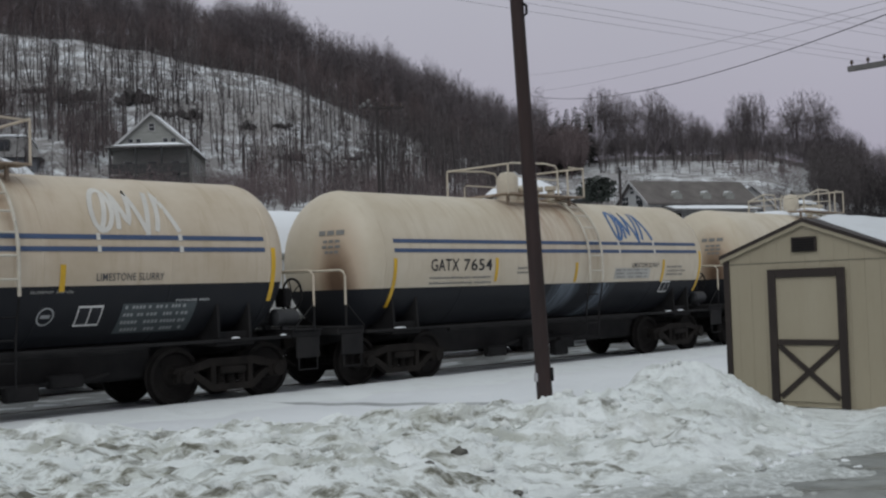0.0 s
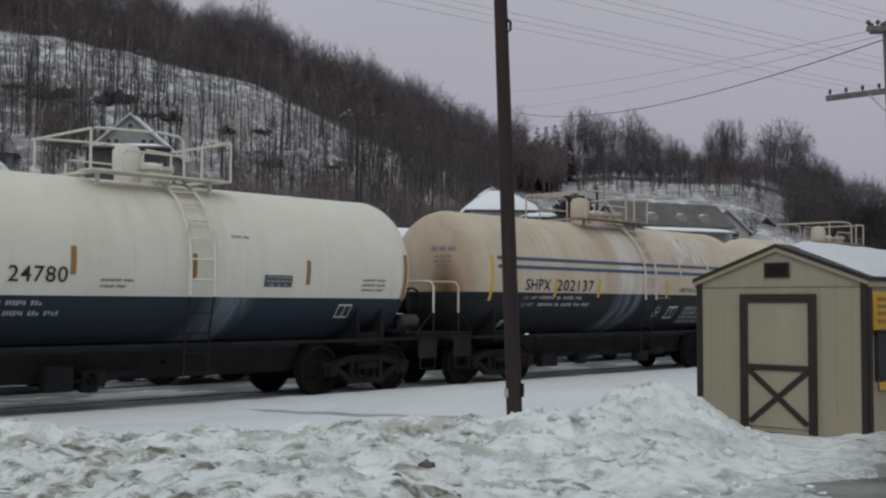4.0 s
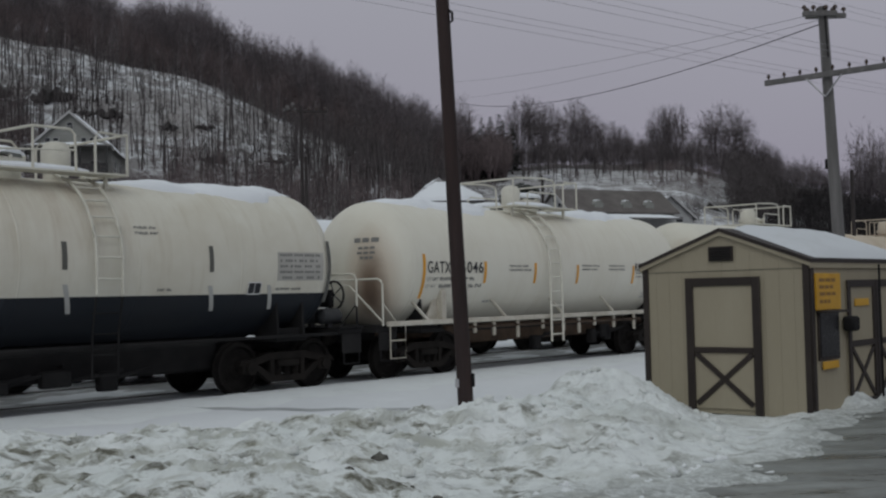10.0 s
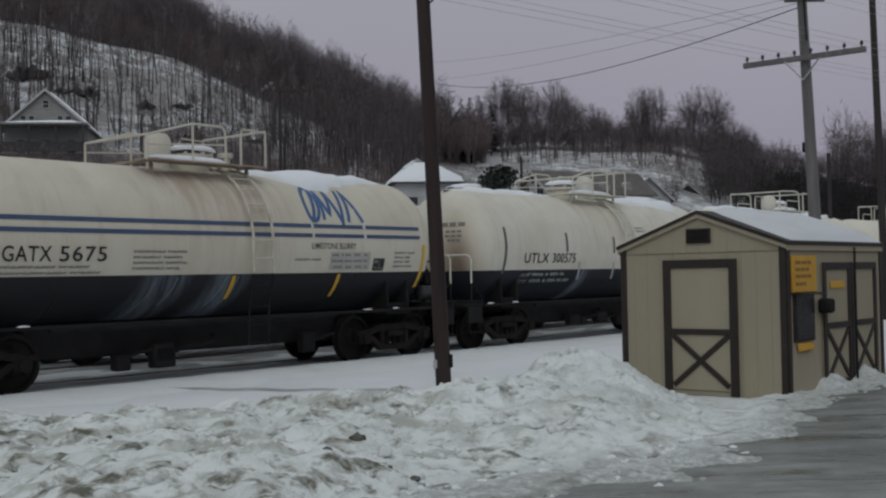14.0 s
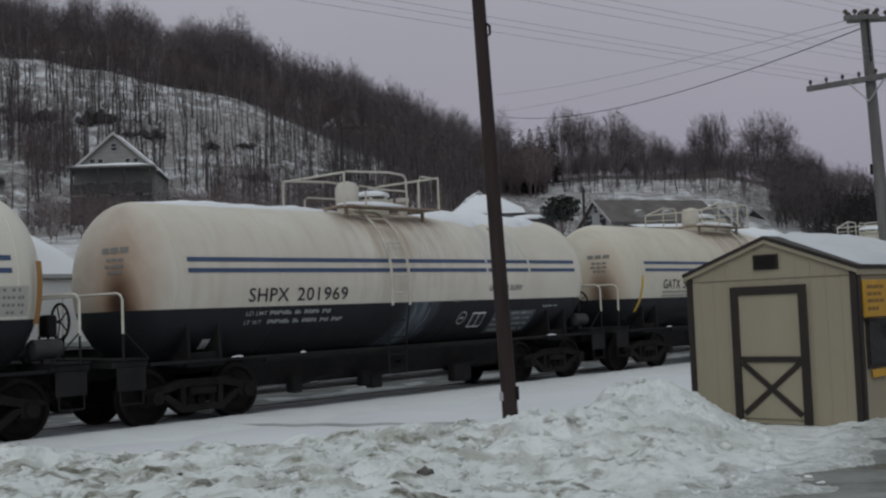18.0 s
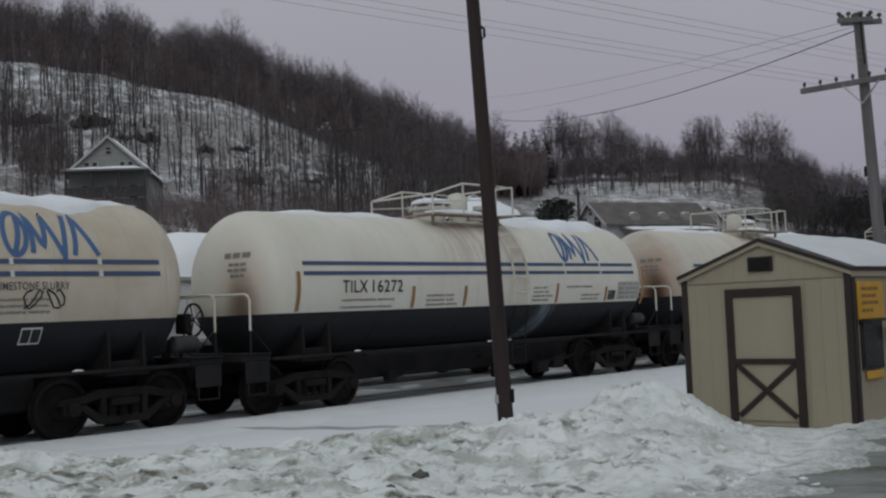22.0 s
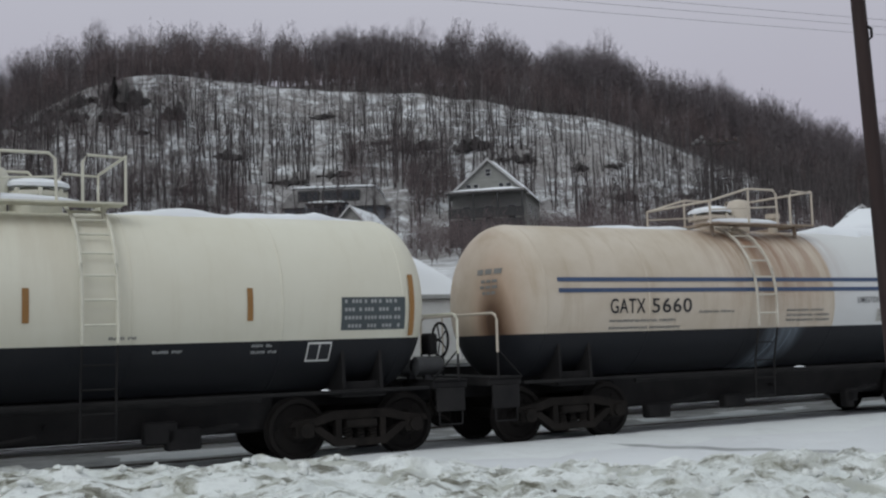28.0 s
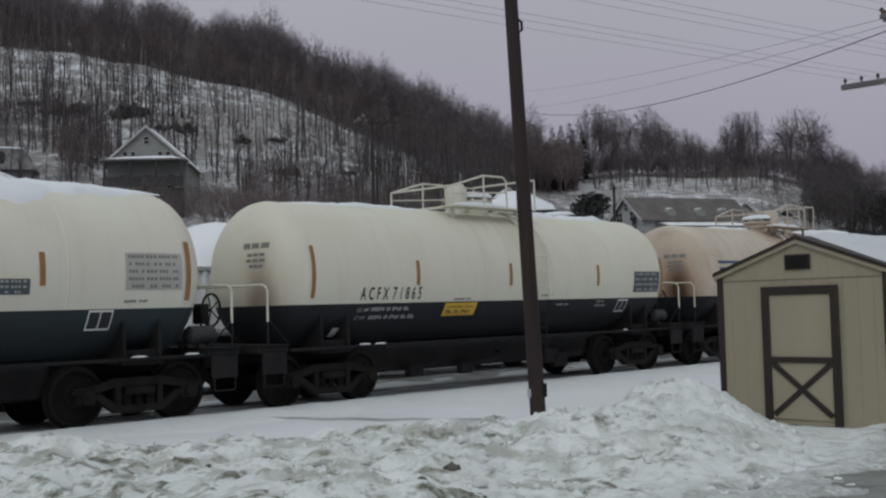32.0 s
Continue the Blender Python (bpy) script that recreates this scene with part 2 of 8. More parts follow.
# slope of the land seen from the stand: bearings, and the rise in degrees at five distances
BEARINGS = np.array((-180, -90, -62, -46, -40, -36, -34, -32, -30, -28, -21, -14, -8, -2.5, 2.5, 6, 10, 16, 21, 27, 40, 90, 180.0))
FAR = np.array((70, 105, 128, 158, 275, 620.0))
RISE = np.array((
    (0, 0, 0, 1.5, 2, 2.13, 2.2, 2.27, 2.33, 2.4, 2.6, 2.8, 2.8, 2.6, 2.2, 1.6, 1, 0.6, 0.4, 0.2, 0, 0, 0),
    (0, 0, 2, 4, 4.6, 4.73, 4.8, 4.8, 4.8, 4.8, 4.8, 5, 5, 4.6, 3.9, 3, 2, 1.6, 1.2, 0.8, 0.5, 0, 0),
    (0, 0, 4, 7, 8.4, 9.2, 9.6, 9.4, 9.2, 9, 8.5, 8.2, 7.6, 6.4, 5, 3.9, 3, 2.4, 1.8, 1.2, 0.8, 0, 0),
    (0, 0, 6, 9.3, 9.9, 11.9, 12.8, 13.25, 13.25, 13.05, 12.75, 12.2, 10.9, 8.2, 6.2, 5.2, 5.25, 5, 3.4, 2, 1.2, 0, 0),
    (0, 0, 8, 10, 10.3, 11.2, 11.7, 12.1, 12.5, 12.8, 13.3, 13, 11.6, 9.6, 7, 6.4, 6.55, 6.3, 5, 3.6, 2, 0, 0),
)).tolist()


def land_z(az, r):
    """Height of the land at a bearing in degrees and a distance."""
    rise = [np.interp(az, BEARINGS, row) for row in RISE]
    zs = [0.0] + [d * math.tan(radians(e)) + 1.66 * min(1, e) for d, e in zip(FAR, rise)]
    return float(np.interp(r, [45.0, *FAR], [0.0, *zs[1:], zs[-1] * 0.9]))


def land_at(x, y):
    r, az = math.hypot(x, y), math.degrees(math.atan2(x, y))
    s, q = x * ALONG.x + y * ALONG.y, x * ACROSS.x + y * ACROSS.y - TRACK_OFF
    z = land_z(az, r)
    if r > 60:
        k = min(1, (r - 60) / 40)
        z += k * (1.3 * noise.noise((x * 0.045, y * 0.045, 0)) + 0.5 * noise.noise((x * 0.15, y * 0.15, 3)))
    else:
        z += 0.05 * noise.noise((x * 0.5, y * 0.5, 7)) + 0.025 * noise.noise((x * 1.7, y * 1.7, 2))
    flat = max(0, 1 - max(0, abs(q - 2) - 6.5) / 8)
    z = z * (1 - flat) + flat * min(z, 0.03)
    # the bed of the tracks lies a little lower than the snow beside it
    for off in (0.0, 4.4):
        side = abs(q - off) - 1.25 if q > off or off > 1 else (off - 0.70 - q) * 8
        z -= 0.17 * max(0, 1 - max(0, side) / 0.5)
    return z - 0.03


def land_sheet(name, azs, rs, material):
    vs = [(r * math.sin(radians(a)), r * math.cos(radians(a)), 0) for r in rs for a in azs]
    vs = [(x, y, land_at(x, y)) for x, y, _ in vs]
    n = len(azs)
    fs = [(i * n + k, i * n + k + 1, i * n + n + k + 1, i * n + n + k) for i in range(len(rs) - 1) for k in range(n - 1)]
    me = bpy.data.meshes.new(name)
    me.from_pydata(vs, [], fs)
    me.materials.append(material)
    me.polygons.foreach_set("use_smooth", [True] * len(me.polygons))
    return me


def hill_snow():
    m, nd, lk, b = shader("wooded_hill_snow", 0.85, 0, 0.2)
    v = coords(nd, lk)
    big = noise_tex(nd, lk, v, 0.06, 6, 0.65)
    mid = noise_tex(nd, lk, v, 0.32, 7, 0.7, 0.8)
    steep = nd.new("ShaderNodeNewGeometry")
    sep = nd.new("ShaderNodeSeparateXYZ")
    lk.new(steep.outputs["Normal"], sep.inputs[0])
    sp = nd.new("ShaderNodeSeparateXYZ")
    lk.new(v, sp.inputs[0])
    r2 = calc(nd, lk, "SQRT", calc(nd, lk, "ADD", calc(nd, lk, "MULTIPLY", sp.outputs[0], sp.outputs[0]), calc(nd, lk, "MULTIPLY", sp.outputs[1], sp.outputs[1])))
    hill = span(nd, lk, r2, 62, 95)
    right = span(nd, lk, calc(nd, lk, "SUBTRACT", sp.outputs[0], calc(nd, lk, "MULTIPLY", sp.outputs[1], 0.105)), -2, 6)
    wood = calc(nd, lk, "MAXIMUM", calc(nd, lk, "MULTIPLY", span(nd, lk, r2, 157, 166), calc(nd, lk, "SUBTRACT", 1.0, right)), span(nd, lk, r2, 232, 242))
    open_hill = hill
    litter = calc(nd, lk, "MULTIPLY", span(nd, lk, mid, 0.38, 0.53, 0.0, 0.86), open_hill)
    ledge = calc(nd, lk, "MULTIPLY", span(nd, lk, big, 0.52, 0.6, 0.0, 0.7), open_hill)
    c = ramp(nd, lk, big, [(0.3, (0.66, 0.68, 0.71)), (0.7, (0.78, 0.80, 0.815))])
    c = blend(nd, lk, litter, c, (0.20, 0.185, 0.18))
    c = blend(nd, lk, ledge, c, (0.24, 0.225, 0.22))
    scrub = calc(nd, lk, "MULTIPLY", span(nd, lk, calc(nd, lk, "SUBTRACT", sp.outputs[0], calc(nd, lk, "MULTIPLY", sp.outputs[1], 0.345)), -1, 5), hill)
    wood = calc(nd, lk, "MAXIMUM", wood, calc(nd, lk, "MULTIPLY", scrub, span(nd, lk, big, 0.36, 0.5, 0.4, 1.0)))
    c = blend(nd, lk, calc(nd, lk, "MULTIPLY", wood, span(nd, lk, mid, 0.30, 0.45, 0.55, 0.95)), c, (0.075, 0.062, 0.06))
    lk.new(c, b.inputs["Base Color"])
    bump(nd, lk, b, mid, 0.6, 0.4)
    return m


view = list(np.arange(-50, 36.01, 0.5))
around = sorted(set([-180.0, -165, -150, -135, -120, -105, -90, -80, -70, -62, -56, -53] + view + [39.0, 44, 50, 58, 68, 80, 92, 105, 120, 135, 150, 165, 180]))
rings = [0.3, 1.5, 3, 4.5, 6, 7.5] + list(np.arange(8.5, 34, 0.28)) + list(np.arange(34, 70, 1.4)) + list(np.arange(70, 165, 2.2)) + [172, 184, 200, 220, 245, 275, 320, 400, 520, 620, 900, 1500, 2600, 4000]
ground = new("ground", land_sheet("ground", around, rings, hill_snow()))
tagged(ground, "snow-covered ground rising into a wooded hillside", "ground", kind="structure")


# ---- bare trees ----
def limb(vs, fs, p0, p1, r0, r1):
    """A three-sided tapered stick."""
    d = (p1 - p0)
    ref = Vector((0, 0, 1)) if abs(d.z) < 0.9 * d.length else Vector((1, 0, 0))
    a = d.cross(ref).normalized()
    b = d.normalized().cross(a)
    o = len(vs)
    for p, r in ((p0, r0), (p1, r1)):
        for k in range(3):
            w = 2.094 * k
            vs.append(p + (a * math.cos(w) + b * math.sin(w)) * r)
    for k in range(3):
        j = (k + 1) % 3
        fs.append((o + k, o + j, o + 3 + j))
        fs.append((o + k, o + 3 + j, o + 3 + k))


def twig(vs, fs, p0, p1, w, rng):
    o = len(vs)
    d = p1 - p0
    a = d.cross(Vector((rng.uniform(-1, 1), rng.uniform(-1, 1), rng.uniform(-1, 1)))).normalized() * w
    vs += [p0 - a, p0 + a, p1]
    fs.append((o, o + 1, o + 2))


def bare_tree(seed, tall, girth, crown_at, spread, limbs, subs, twigs, droop=0.0):
    """Corners and faces of a leafless tree: trunk, limbs, branches and fine twigs."""
    rng = random.Random(seed)
    vs, fs = [], []
    pts, p = [], Vector((0, 0, -0.4))
    n = 6
    lean = Vector((rng.uniform(-0.05, 0.05), rng.uniform(-0.05, 0.05), 0))
    for i in range(n + 1):
        pts.append(p.copy())
        p = p + Vector((rng.uniform(-0.03, 0.03) * tall * 0.5, rng.uniform(-0.03, 0.03) * tall * 0.5, tall / n)) + lean * tall / n
    rad = [girth * (1 - 0.86 * i / n) for i in range(n + 1)]
    for i in range(n):
        limb(vs, fs, pts[i], pts[i + 1], rad[i], rad[i + 1])
    for k in range(limbs):
        u = crown_at + (1 - crown_at) * (k + rng.random()) / limbs
        i = min(n - 1, int(u * n))
        base = pts[i].lerp(pts[i + 1], u * n - i)
        w = k * 2.4 + rng.uniform(-0.6, 0.6)
        reach = spread * tall * (1.0 - 0.75 * abs(u - crown_at - 0.25)) * rng.uniform(0.7, 1.1)
        up = rng.uniform(0.5, 1.1) - droop
        out = Vector((math.cos(w), math.sin(w), up)).normalized()
        mid = base + out * reach * 0.5
        end = mid + (out + Vector((0, 0, 0.45))).normalized() * reach * 0.5
        r0 = girth * (1 - 0.86 * u) * 0.55
        limb(vs, fs, base, mid, r0, r0 * 0.6)
        limb(vs, fs, mid, end, r0 * 0.6, r0 * 0.2)
        for j in range(subs):
            f = rng.uniform(0.2, 1.0)
            q = base.lerp(mid, f * 2) if f < 0.5 else mid.lerp(end, f * 2 - 1)
            side = Vector((rng.uniform(-1, 1), rng.uniform(-1, 1), rng.uniform(-0.1, 1.0))).normalized()
            dd = (out * 0.6 + side).normalized()
            e = q + dd * reach * rng.uniform(0.25, 0.45)
            twig(vs, fs, q, e, r0 * 0.38, rng)
            for _ in range(twigs):
                g = q.lerp(e, rng.uniform(0.25, 1.0))
                h = g + (dd + Vector((rng.uniform(-1, 1), rng.uniform(-1, 1), rng.uniform(-0.4, 0.9)))).normalized() * reach * rng.uniform(0.14, 0.3)
                twig(vs, fs, g, h, 0.011 + 0.0011 * tall, rng)
    return np.array([tuple(q) for q in vs]), np.array(fs)


def bark(name, c1, c2):
    m, nd, lk, b = shader(name, 0.9, 0, 0.15)
    g = nd.new("ShaderNodeNewGeometry")
    lk.new(ramp(nd, lk, g.outputs["Random Per Island"], [(0.0, c1), (1.0, c2)]), b.inputs["Base Color"])
    return m


BARK = bark("bare_grey_bark", (0.038, 0.033, 0.034), (0.15, 0.135, 0.135))
BARK_DARK = bark("bare_brown_twigs", (0.09, 0.069, 0.07), (0.215, 0.177, 0.178))


def woods(name, spots, kinds, material, label):
    """Many bare trees joined in one mesh. spots: x, y, z, size."""
    rng = random.Random(len(spots))
    vs, fs, o = [], [], 0
    for x, y, z, size in spots:
        v, f = kinds[rng.randrange(len(kinds))]
        w = rng.uniform(0, 6.28)
        c, s = math.cos(w) * size, math.sin(w) * size
        q = np.empty_like(v)
        q[:, 0] = v[:, 0] * c - v[:, 1] * s + x
        q[:, 1] = v[:, 0] * s + v[:, 1] * c + y
        q[:, 2] = v[:, 2] * size * rng.uniform(0.92, 1.1) + z
        vs.append(q)
        fs.append(f + o)
        o += len(v)
    v, f = np.concatenate(vs), np.concatenate(fs)
    me = bpy.data.meshes.new(name)
    me.vertices.add(len(v))
    me.vertices.foreach_set("co", v.astype(np.float32).ravel())
    me.loops.add(f.size)
    me.loops.foreach_set("vertex_index", f.astype(np.int32).ravel())
    me.polygons.add(len(f))
    me.polygons.foreach_set("loop_start", np.arange(0, f.size, 3, dtype=np.int32))
    me.update()
    me.validate()
    me.materials.append(material)
    return tagged(new(name, me), label, "trees", kind="stuff")


def scatter(seed, count, az, r, size, keep=lambda a, d: True):
    rng = random.Random(seed)
    out = []
    while len(out) < count:
        a = rng.uniform(*az)
        d = math.sqrt(rng.uniform(r[0] ** 2, r[1] ** 2))
        if not keep(a, d):
            continue
        x, y = d * math.sin(radians(a)), d * math.cos(radians(a))
        out.append((x, y, land_at(x, y), rng.uniform(*size)))
    return out


HOUSES_CLEAR = ((-13.5, 107, 7.5), (-22, 116, 8.5), (-21, 97, 5.5), (4.5, 80, 6), (12.5, 105, 8), (15.6, 121, 5))


def clear(a, d):
    x, y = d * math.sin(radians(a)), d * math.cos(radians(a))
    for ha, hd, hr in HOUSES_CLEAR:
        if math.hypot(x - hd * math.sin(radians(ha)), y - hd * math.cos(radians(ha))) < hr:
            return False
    return not (150 < d < 235 and 7.5 < a < 18.6)


def dome_tree(seed, tall, girth, fork, width, boughs, branches, twigs, fine=1.0):
    """A leafless tree whose boughs spread from a fork into a rounded crown."""
    rng = random.Random(seed)
    vs, fs = [], []
    top = Vector((rng.uniform(-0.03, 0.03) * tall, rng.uniform(-0.03, 0.03) * tall, fork * tall))
    limb(vs, fs, Vector((0, 0, -0.5)), top, girth, girth * 0.75)
    half, mid_z = (1 - fork * 0.8) * tall / 2, (1 + fork * 0.8) * tall / 2
    for k in range(boughs):
        w = 6.283 * (k + rng.uniform(-0.3, 0.3)) / boughs
        s = 0.12 + 0.88 * rng.random() ** 0.7
        core = Vector((math.cos(w) * width * 0.55 * s, math.sin(w) * width * 0.55 * s, mid_z + half * (0.45 - 0.35 * s) * rng.uniform(0.6, 1.2)))
        low = top - Vector((0, 0, rng.uniform(0, 0.3) * fork * tall))
        bend = low.lerp(core, 0.5) + Vector((math.cos(w), math.sin(w), -0.3)) * 0.06 * tall
        limb(vs, fs, low, bend, girth * 0.5, girth * 0.36)
        limb(vs, fs, bend, core, girth * 0.36, girth * 0.2)
        for j in range(branches):
            a, h = w + rng.uniform(-1.1, 1.1), rng.uniform(-0.9, 1.0)
            q = math.sqrt(max(0.0, 1 - h * h)) * (0.75 + 0.25 * rng.random())
            tip = Vector((math.cos(a) * width * q, math.sin(a) * width * q, mid_z + half * h * rng.uniform(0.82, 1.0)))
            root = bend.lerp(core, rng.uniform(0.1, 1.0))
            twig(vs, fs, root, tip, girth * 0.15, rng)
            d = (tip - root)
            for _ in range(twigs):
                g = root.lerp(tip, rng.uniform(0.3, 1.0))
                r = Vector((rng.uniform(-1, 1), rng.uniform(-1, 1), rng.uniform(-0.5, 1.0)))
                twig(vs, fs, g, g + (d.normalized() * 0.8 + r).normalized() * tall * rng.uniform(0.05, 0.10), (0.010 + 0.0013 * tall) * fine, rng)
    return np.array([tuple(q) for q in vs]), np.array(fs)


SLIM = [bare_tree(s, 8.5, 0.12, 0.4, 0.15, 9, 4, 3) for s in range(11, 17)]
FULL = [bare_tree(s, 12.0, 0.14, 0.22, 0.27, 11, 5, 5) for s in range(21, 28)]
WOOD = [dome_tree(s, 10.5, 0.11, 0.22, 2.4, 8, 8, 6) for s in range(41, 49)]
LACY = [dome_tree(s, 13.5, 0.15, 0.38, 3.3, 12, 10, 9, 0.55) for s in range(71, 77)]
ROUND = [dome_tree(s, 12.5, 0.2, 0.2, 5.4, 18, 24, 16, 0.62) for s in range(31, 35)]
TALL = [dome_tree(s, 14.0, 0.18, 0.24, 3.7, 14, 18, 16, 0.62) for s in range(51, 54)]
BRUSH = [dome_tree(s, 5.0, 0.05, 0.1, 2.0, 8, 7, 5) for s in range(61, 66)]
BARK_PALE = bark("pale_grey_trunks", (0.10, 0.088, 0.09), (0.26, 0.24, 0.245))
# distance haze is put into this bark colour: paler and bluer than BARK
BARK_HAZED = bark("hazed_grey_twigs", (0.08, 0.069, 0.074), (0.205, 0.182, 0.189))
def sparse(a, d):
    """Thinner growth on the open slope beside the gabled house."""
    return clear(a, d) and not (-11.6 < a < -3.2 and 108 < d < 148 and math.sin(a * 91.7 + d * 53.1) > 0.2)


woods("slope_trees", scatter(1, 1600, (-47, 5), (103, 146), (0.5, 0.95), sparse) + scatter(12, 420, (-47, 5), (146, 157), (0.3, 0.6), clear), SLIM, BARK, "thin bare trees standing on the snowy slope")
woods("hilltop_woods", scatter(2, 1250, (-50, 7), (161, 285), (0.5, 0.78)), WOOD, BARK_DARK, "dense leafless woods along the hilltop")
woods("skyline_trees", scatter(29, 300, (-50, -9), (163, 240), (0.62, 0.9)) + scatter(30, 170, (-9, 5.5), (164, 250), (0.72, 1.02)), LACY, BARK_HAZED, "taller bare trees rising from the hilltop wood")
woods("wood_edge_trunks", scatter(31, 420, (-50, 5), (158, 176), (0.5, 0.95)), SLIM, BARK_PALE, "slender grey trunks at the edge of the wood")
woods("hill_edge_woods", scatter(3, 330, (-50, 5), (159, 174), (0.4, 0.64)), WOOD, BARK_DARK, "leafless trees at the edge of the wood")
woods("valley_woods", scatter(4, 460, (4, 20.5), (238, 292), (0.42, 0.72)) + scatter(24, 160, (5, 20.5), (236, 246), (0.3, 0.5)) + scatter(14, 230, (19, 33), (205, 290), (0.5, 0.82)) + scatter(15, 70, (24.6, 30), (190, 235), (1.0, 1.55)), WOOD, BARK_HAZED, "leafless woods behind the snowy field")
woods("field_trees", scatter(16, 110, (8.2, 17.5), (172, 228), (0.4, 0.9)), SLIM, BARK, "slender bare trees standing in the snowy field")
woods("field_scrub", scatter(17, 120, (14.5, 19.8), (150, 215), (0.25, 0.6)) + scatter(27, 90, (8, 16), (150, 228), (0.15, 0.35)), BRUSH, BARK_DARK, "low scrub on the snowy field")
woods("house_brush", scatter(6, 400, (-30, 3), (84, 121), (0.45, 0.95), sparse), BRUSH, BARK_DARK, "bare brush round the hillside houses")
woods("slope_thicket", scatter(41, 120, (-21.5, -15.7), (114, 136), (0.35, 0.8), clear), BRUSH, BARK_DARK, "bare brown thicket beside the gabled house")
woods("wood_foot", scatter(42, 260, (4.0, 8.1), (162, 236), (0.5, 0.9), clear), WOOD, BARK_DARK, "dense leafless growth where the wood meets the field")
woods("edge_scrub", scatter(28, 420, (-48, 4), (158.5, 168), (0.4, 0.85)), BRUSH, BARK_DARK, "low scrub under the trees at the wood's edge")
woods("crag_brush", scatter(18, 260, (-46, -27), (112, 153), (0.3, 0.7)) + scatter(43, 150, (-38, -25.5), (100, 120), (0.5, 0.95), clear) + scatter(32, 330, (-40, -29.5), (138, 156), (0.22, 0.5)), BRUSH, BARK_DARK, "brown scrub below the craggy edge")
woods("valley_brush", scatter(5, 190, (-6, 18), (80, 150), (0.4, 0.9), clear) + scatter(19, 130, (18.6, 21.2), (140, 205), (0.8, 1.5), clear), BRUSH, BARK, "bare brush among the houses")


BARK_WET = bark("wet_dark_brush", (0.013, 0.012, 0.013), (0.045, 0.041, 0.042))
woods("trackside_thicket", scatter(20, 420, (20.6, 33), (84, 190), (0.7, 1.25), clear), BRUSH, BARK_WET, "dark wet thicket beyond the tracks")


def single_tree(name, az, d, kinds, size, label):
    x, y = d * math.sin(radians(az)), d * math.cos(radians(az))
    v, f = kinds
    me = bpy.data.meshes.new(name)
    me.from_pydata((v * size).tolist(), [], f.tolist())
    me.materials.append(BARK_HAZED)
    ob = thing(name, pose(x, y, land_at(x, y), 0, 0, az * 37), label, "tree", "single trees on the skyline", data=me)
    return ob


for k, (az, d, size, kinds) in enumerate(((18.3, 226, 1.26, ROUND), (15.25, 240, 1.0, TALL), (15.95, 238, 1.03, TALL), (8.35, 230, 1.14, TALL), (9.1, 236, 1.08, TALL), (9.75, 228, 1.05, TALL), (11.1, 200, 1.0, TALL), (11.6, 236, 0.95, ROUND), (12.7, 202, 0.72, TALL), (13.4, 240, 0.68, TALL), (19.6, 232, 0.85, ROUND), (20.5, 236, 0.7, TALL), (-0.9, 240, 0.95, ROUND))):
    single_tree("bare_tree", az, d, kinds[k % len(kinds)], size, "large leafless tree with a rounded crown")


def conifer(name, az, d, tall, label):
    rng = random.Random(int(az * 10))
    g = Geo()
    x, y = d * math.sin(radians(az)), d * math.cos(radians(az))
    root = thing(name, pose(x, y, land_at(x, y)), label, "tree")
    t = Geo()
    t.tube([(0, 0, -0.5), (0, 0, tall)], [0.2, 0.03], 6)
    part("trunk", t, BARK_DARK, root)
    for k in range(420):
        h = rng.uniform(0.12, 0.99)
        w = rng.uniform(0, 6.28)
        reach = (1 - h) ** 0.8 * tall * 0.22 * rng.uniform(0.6, 1.1) + 0.2
        p = Vector((0, 0, h * tall))
        e = p + Vector((math.cos(w) * reach, math.sin(w) * reach, -0.25 * reach))
        sd = Vector((-math.sin(w), math.cos(w), 0)) * reach * 0.22
        g.add([p, e + sd, e + Vector((0, 0, 0.06)), e - sd], [(0, 1, 2), (0, 2, 3)])
    part("crown", g, NEEDLES, root, smooth=0)


NEEDLES = worn("dark_needles", (0.024, 0.031, 0.027), (0.055, 0.063, 0.053), 0.9, 0, 2, 20, 0.3, 0.02)
for az, d, tall in ((7.2, 238, 12.5), (6.0, 236, 9.0), (6.6, 242, 10), (7.8, 224, 10.5), (5.3, 205, 11.5), (5.7, 190, 10.5), (6.3, 212, 11.5), (6.75, 196, 11.5), (7.35, 206, 10.5), (6.1, 176, 8.5), (7.0, 180, 8.0)):
    conifer("conifer", az, d, tall, "dark evergreen conifer above the bare woods")


# ---- tank cars ----
TANK_R, TANK_Z = 1.36, 2.31
SEAM = 1.77
WHEEL_R = 0.457
TRUCK_IN = 1.93


def travelled(t):
    """Metres that the train has gone at t seconds."""
    return 4.188 * t - 0.3385 * (t / 10) ** 2 - 0.0459 * (t / 10) ** 3


def on_tank(x, z, lift=0.006, length=0.0):
    """Place on the near side of the tank shell, at a height."""
    a = math.asin(max(-1, min(1, (z - TANK_Z) / TANK_R)))
    r = TANK_R + lift
    return (x, -r * math.cos(a), TANK_Z + r * math.sin(a))


def patch(geo, x0, x1, z0, z1, lift=0.006, lean=0.0):
    """A painted patch that follows the shell."""
    n = max(2, int(abs(z1 - z0) / 0.08) + 1)
    m = max(1, int(abs(x1 - x0) / 1.5))
    vs = [on_tank(x0 + (x1 - x0) * j / m + lean * i / n, z0 + (z1 - z0) * i / n, lift) for i in range(n + 1) for j in range(m + 1)]
    fs = [(i * (m + 1) + j, i * (m + 1) + j + 1, (i + 1) * (m + 1) + j + 1, (i + 1) * (m + 1) + j) for i in range(n) for j in range(m)]
    geo.add(vs, fs)
    return geo


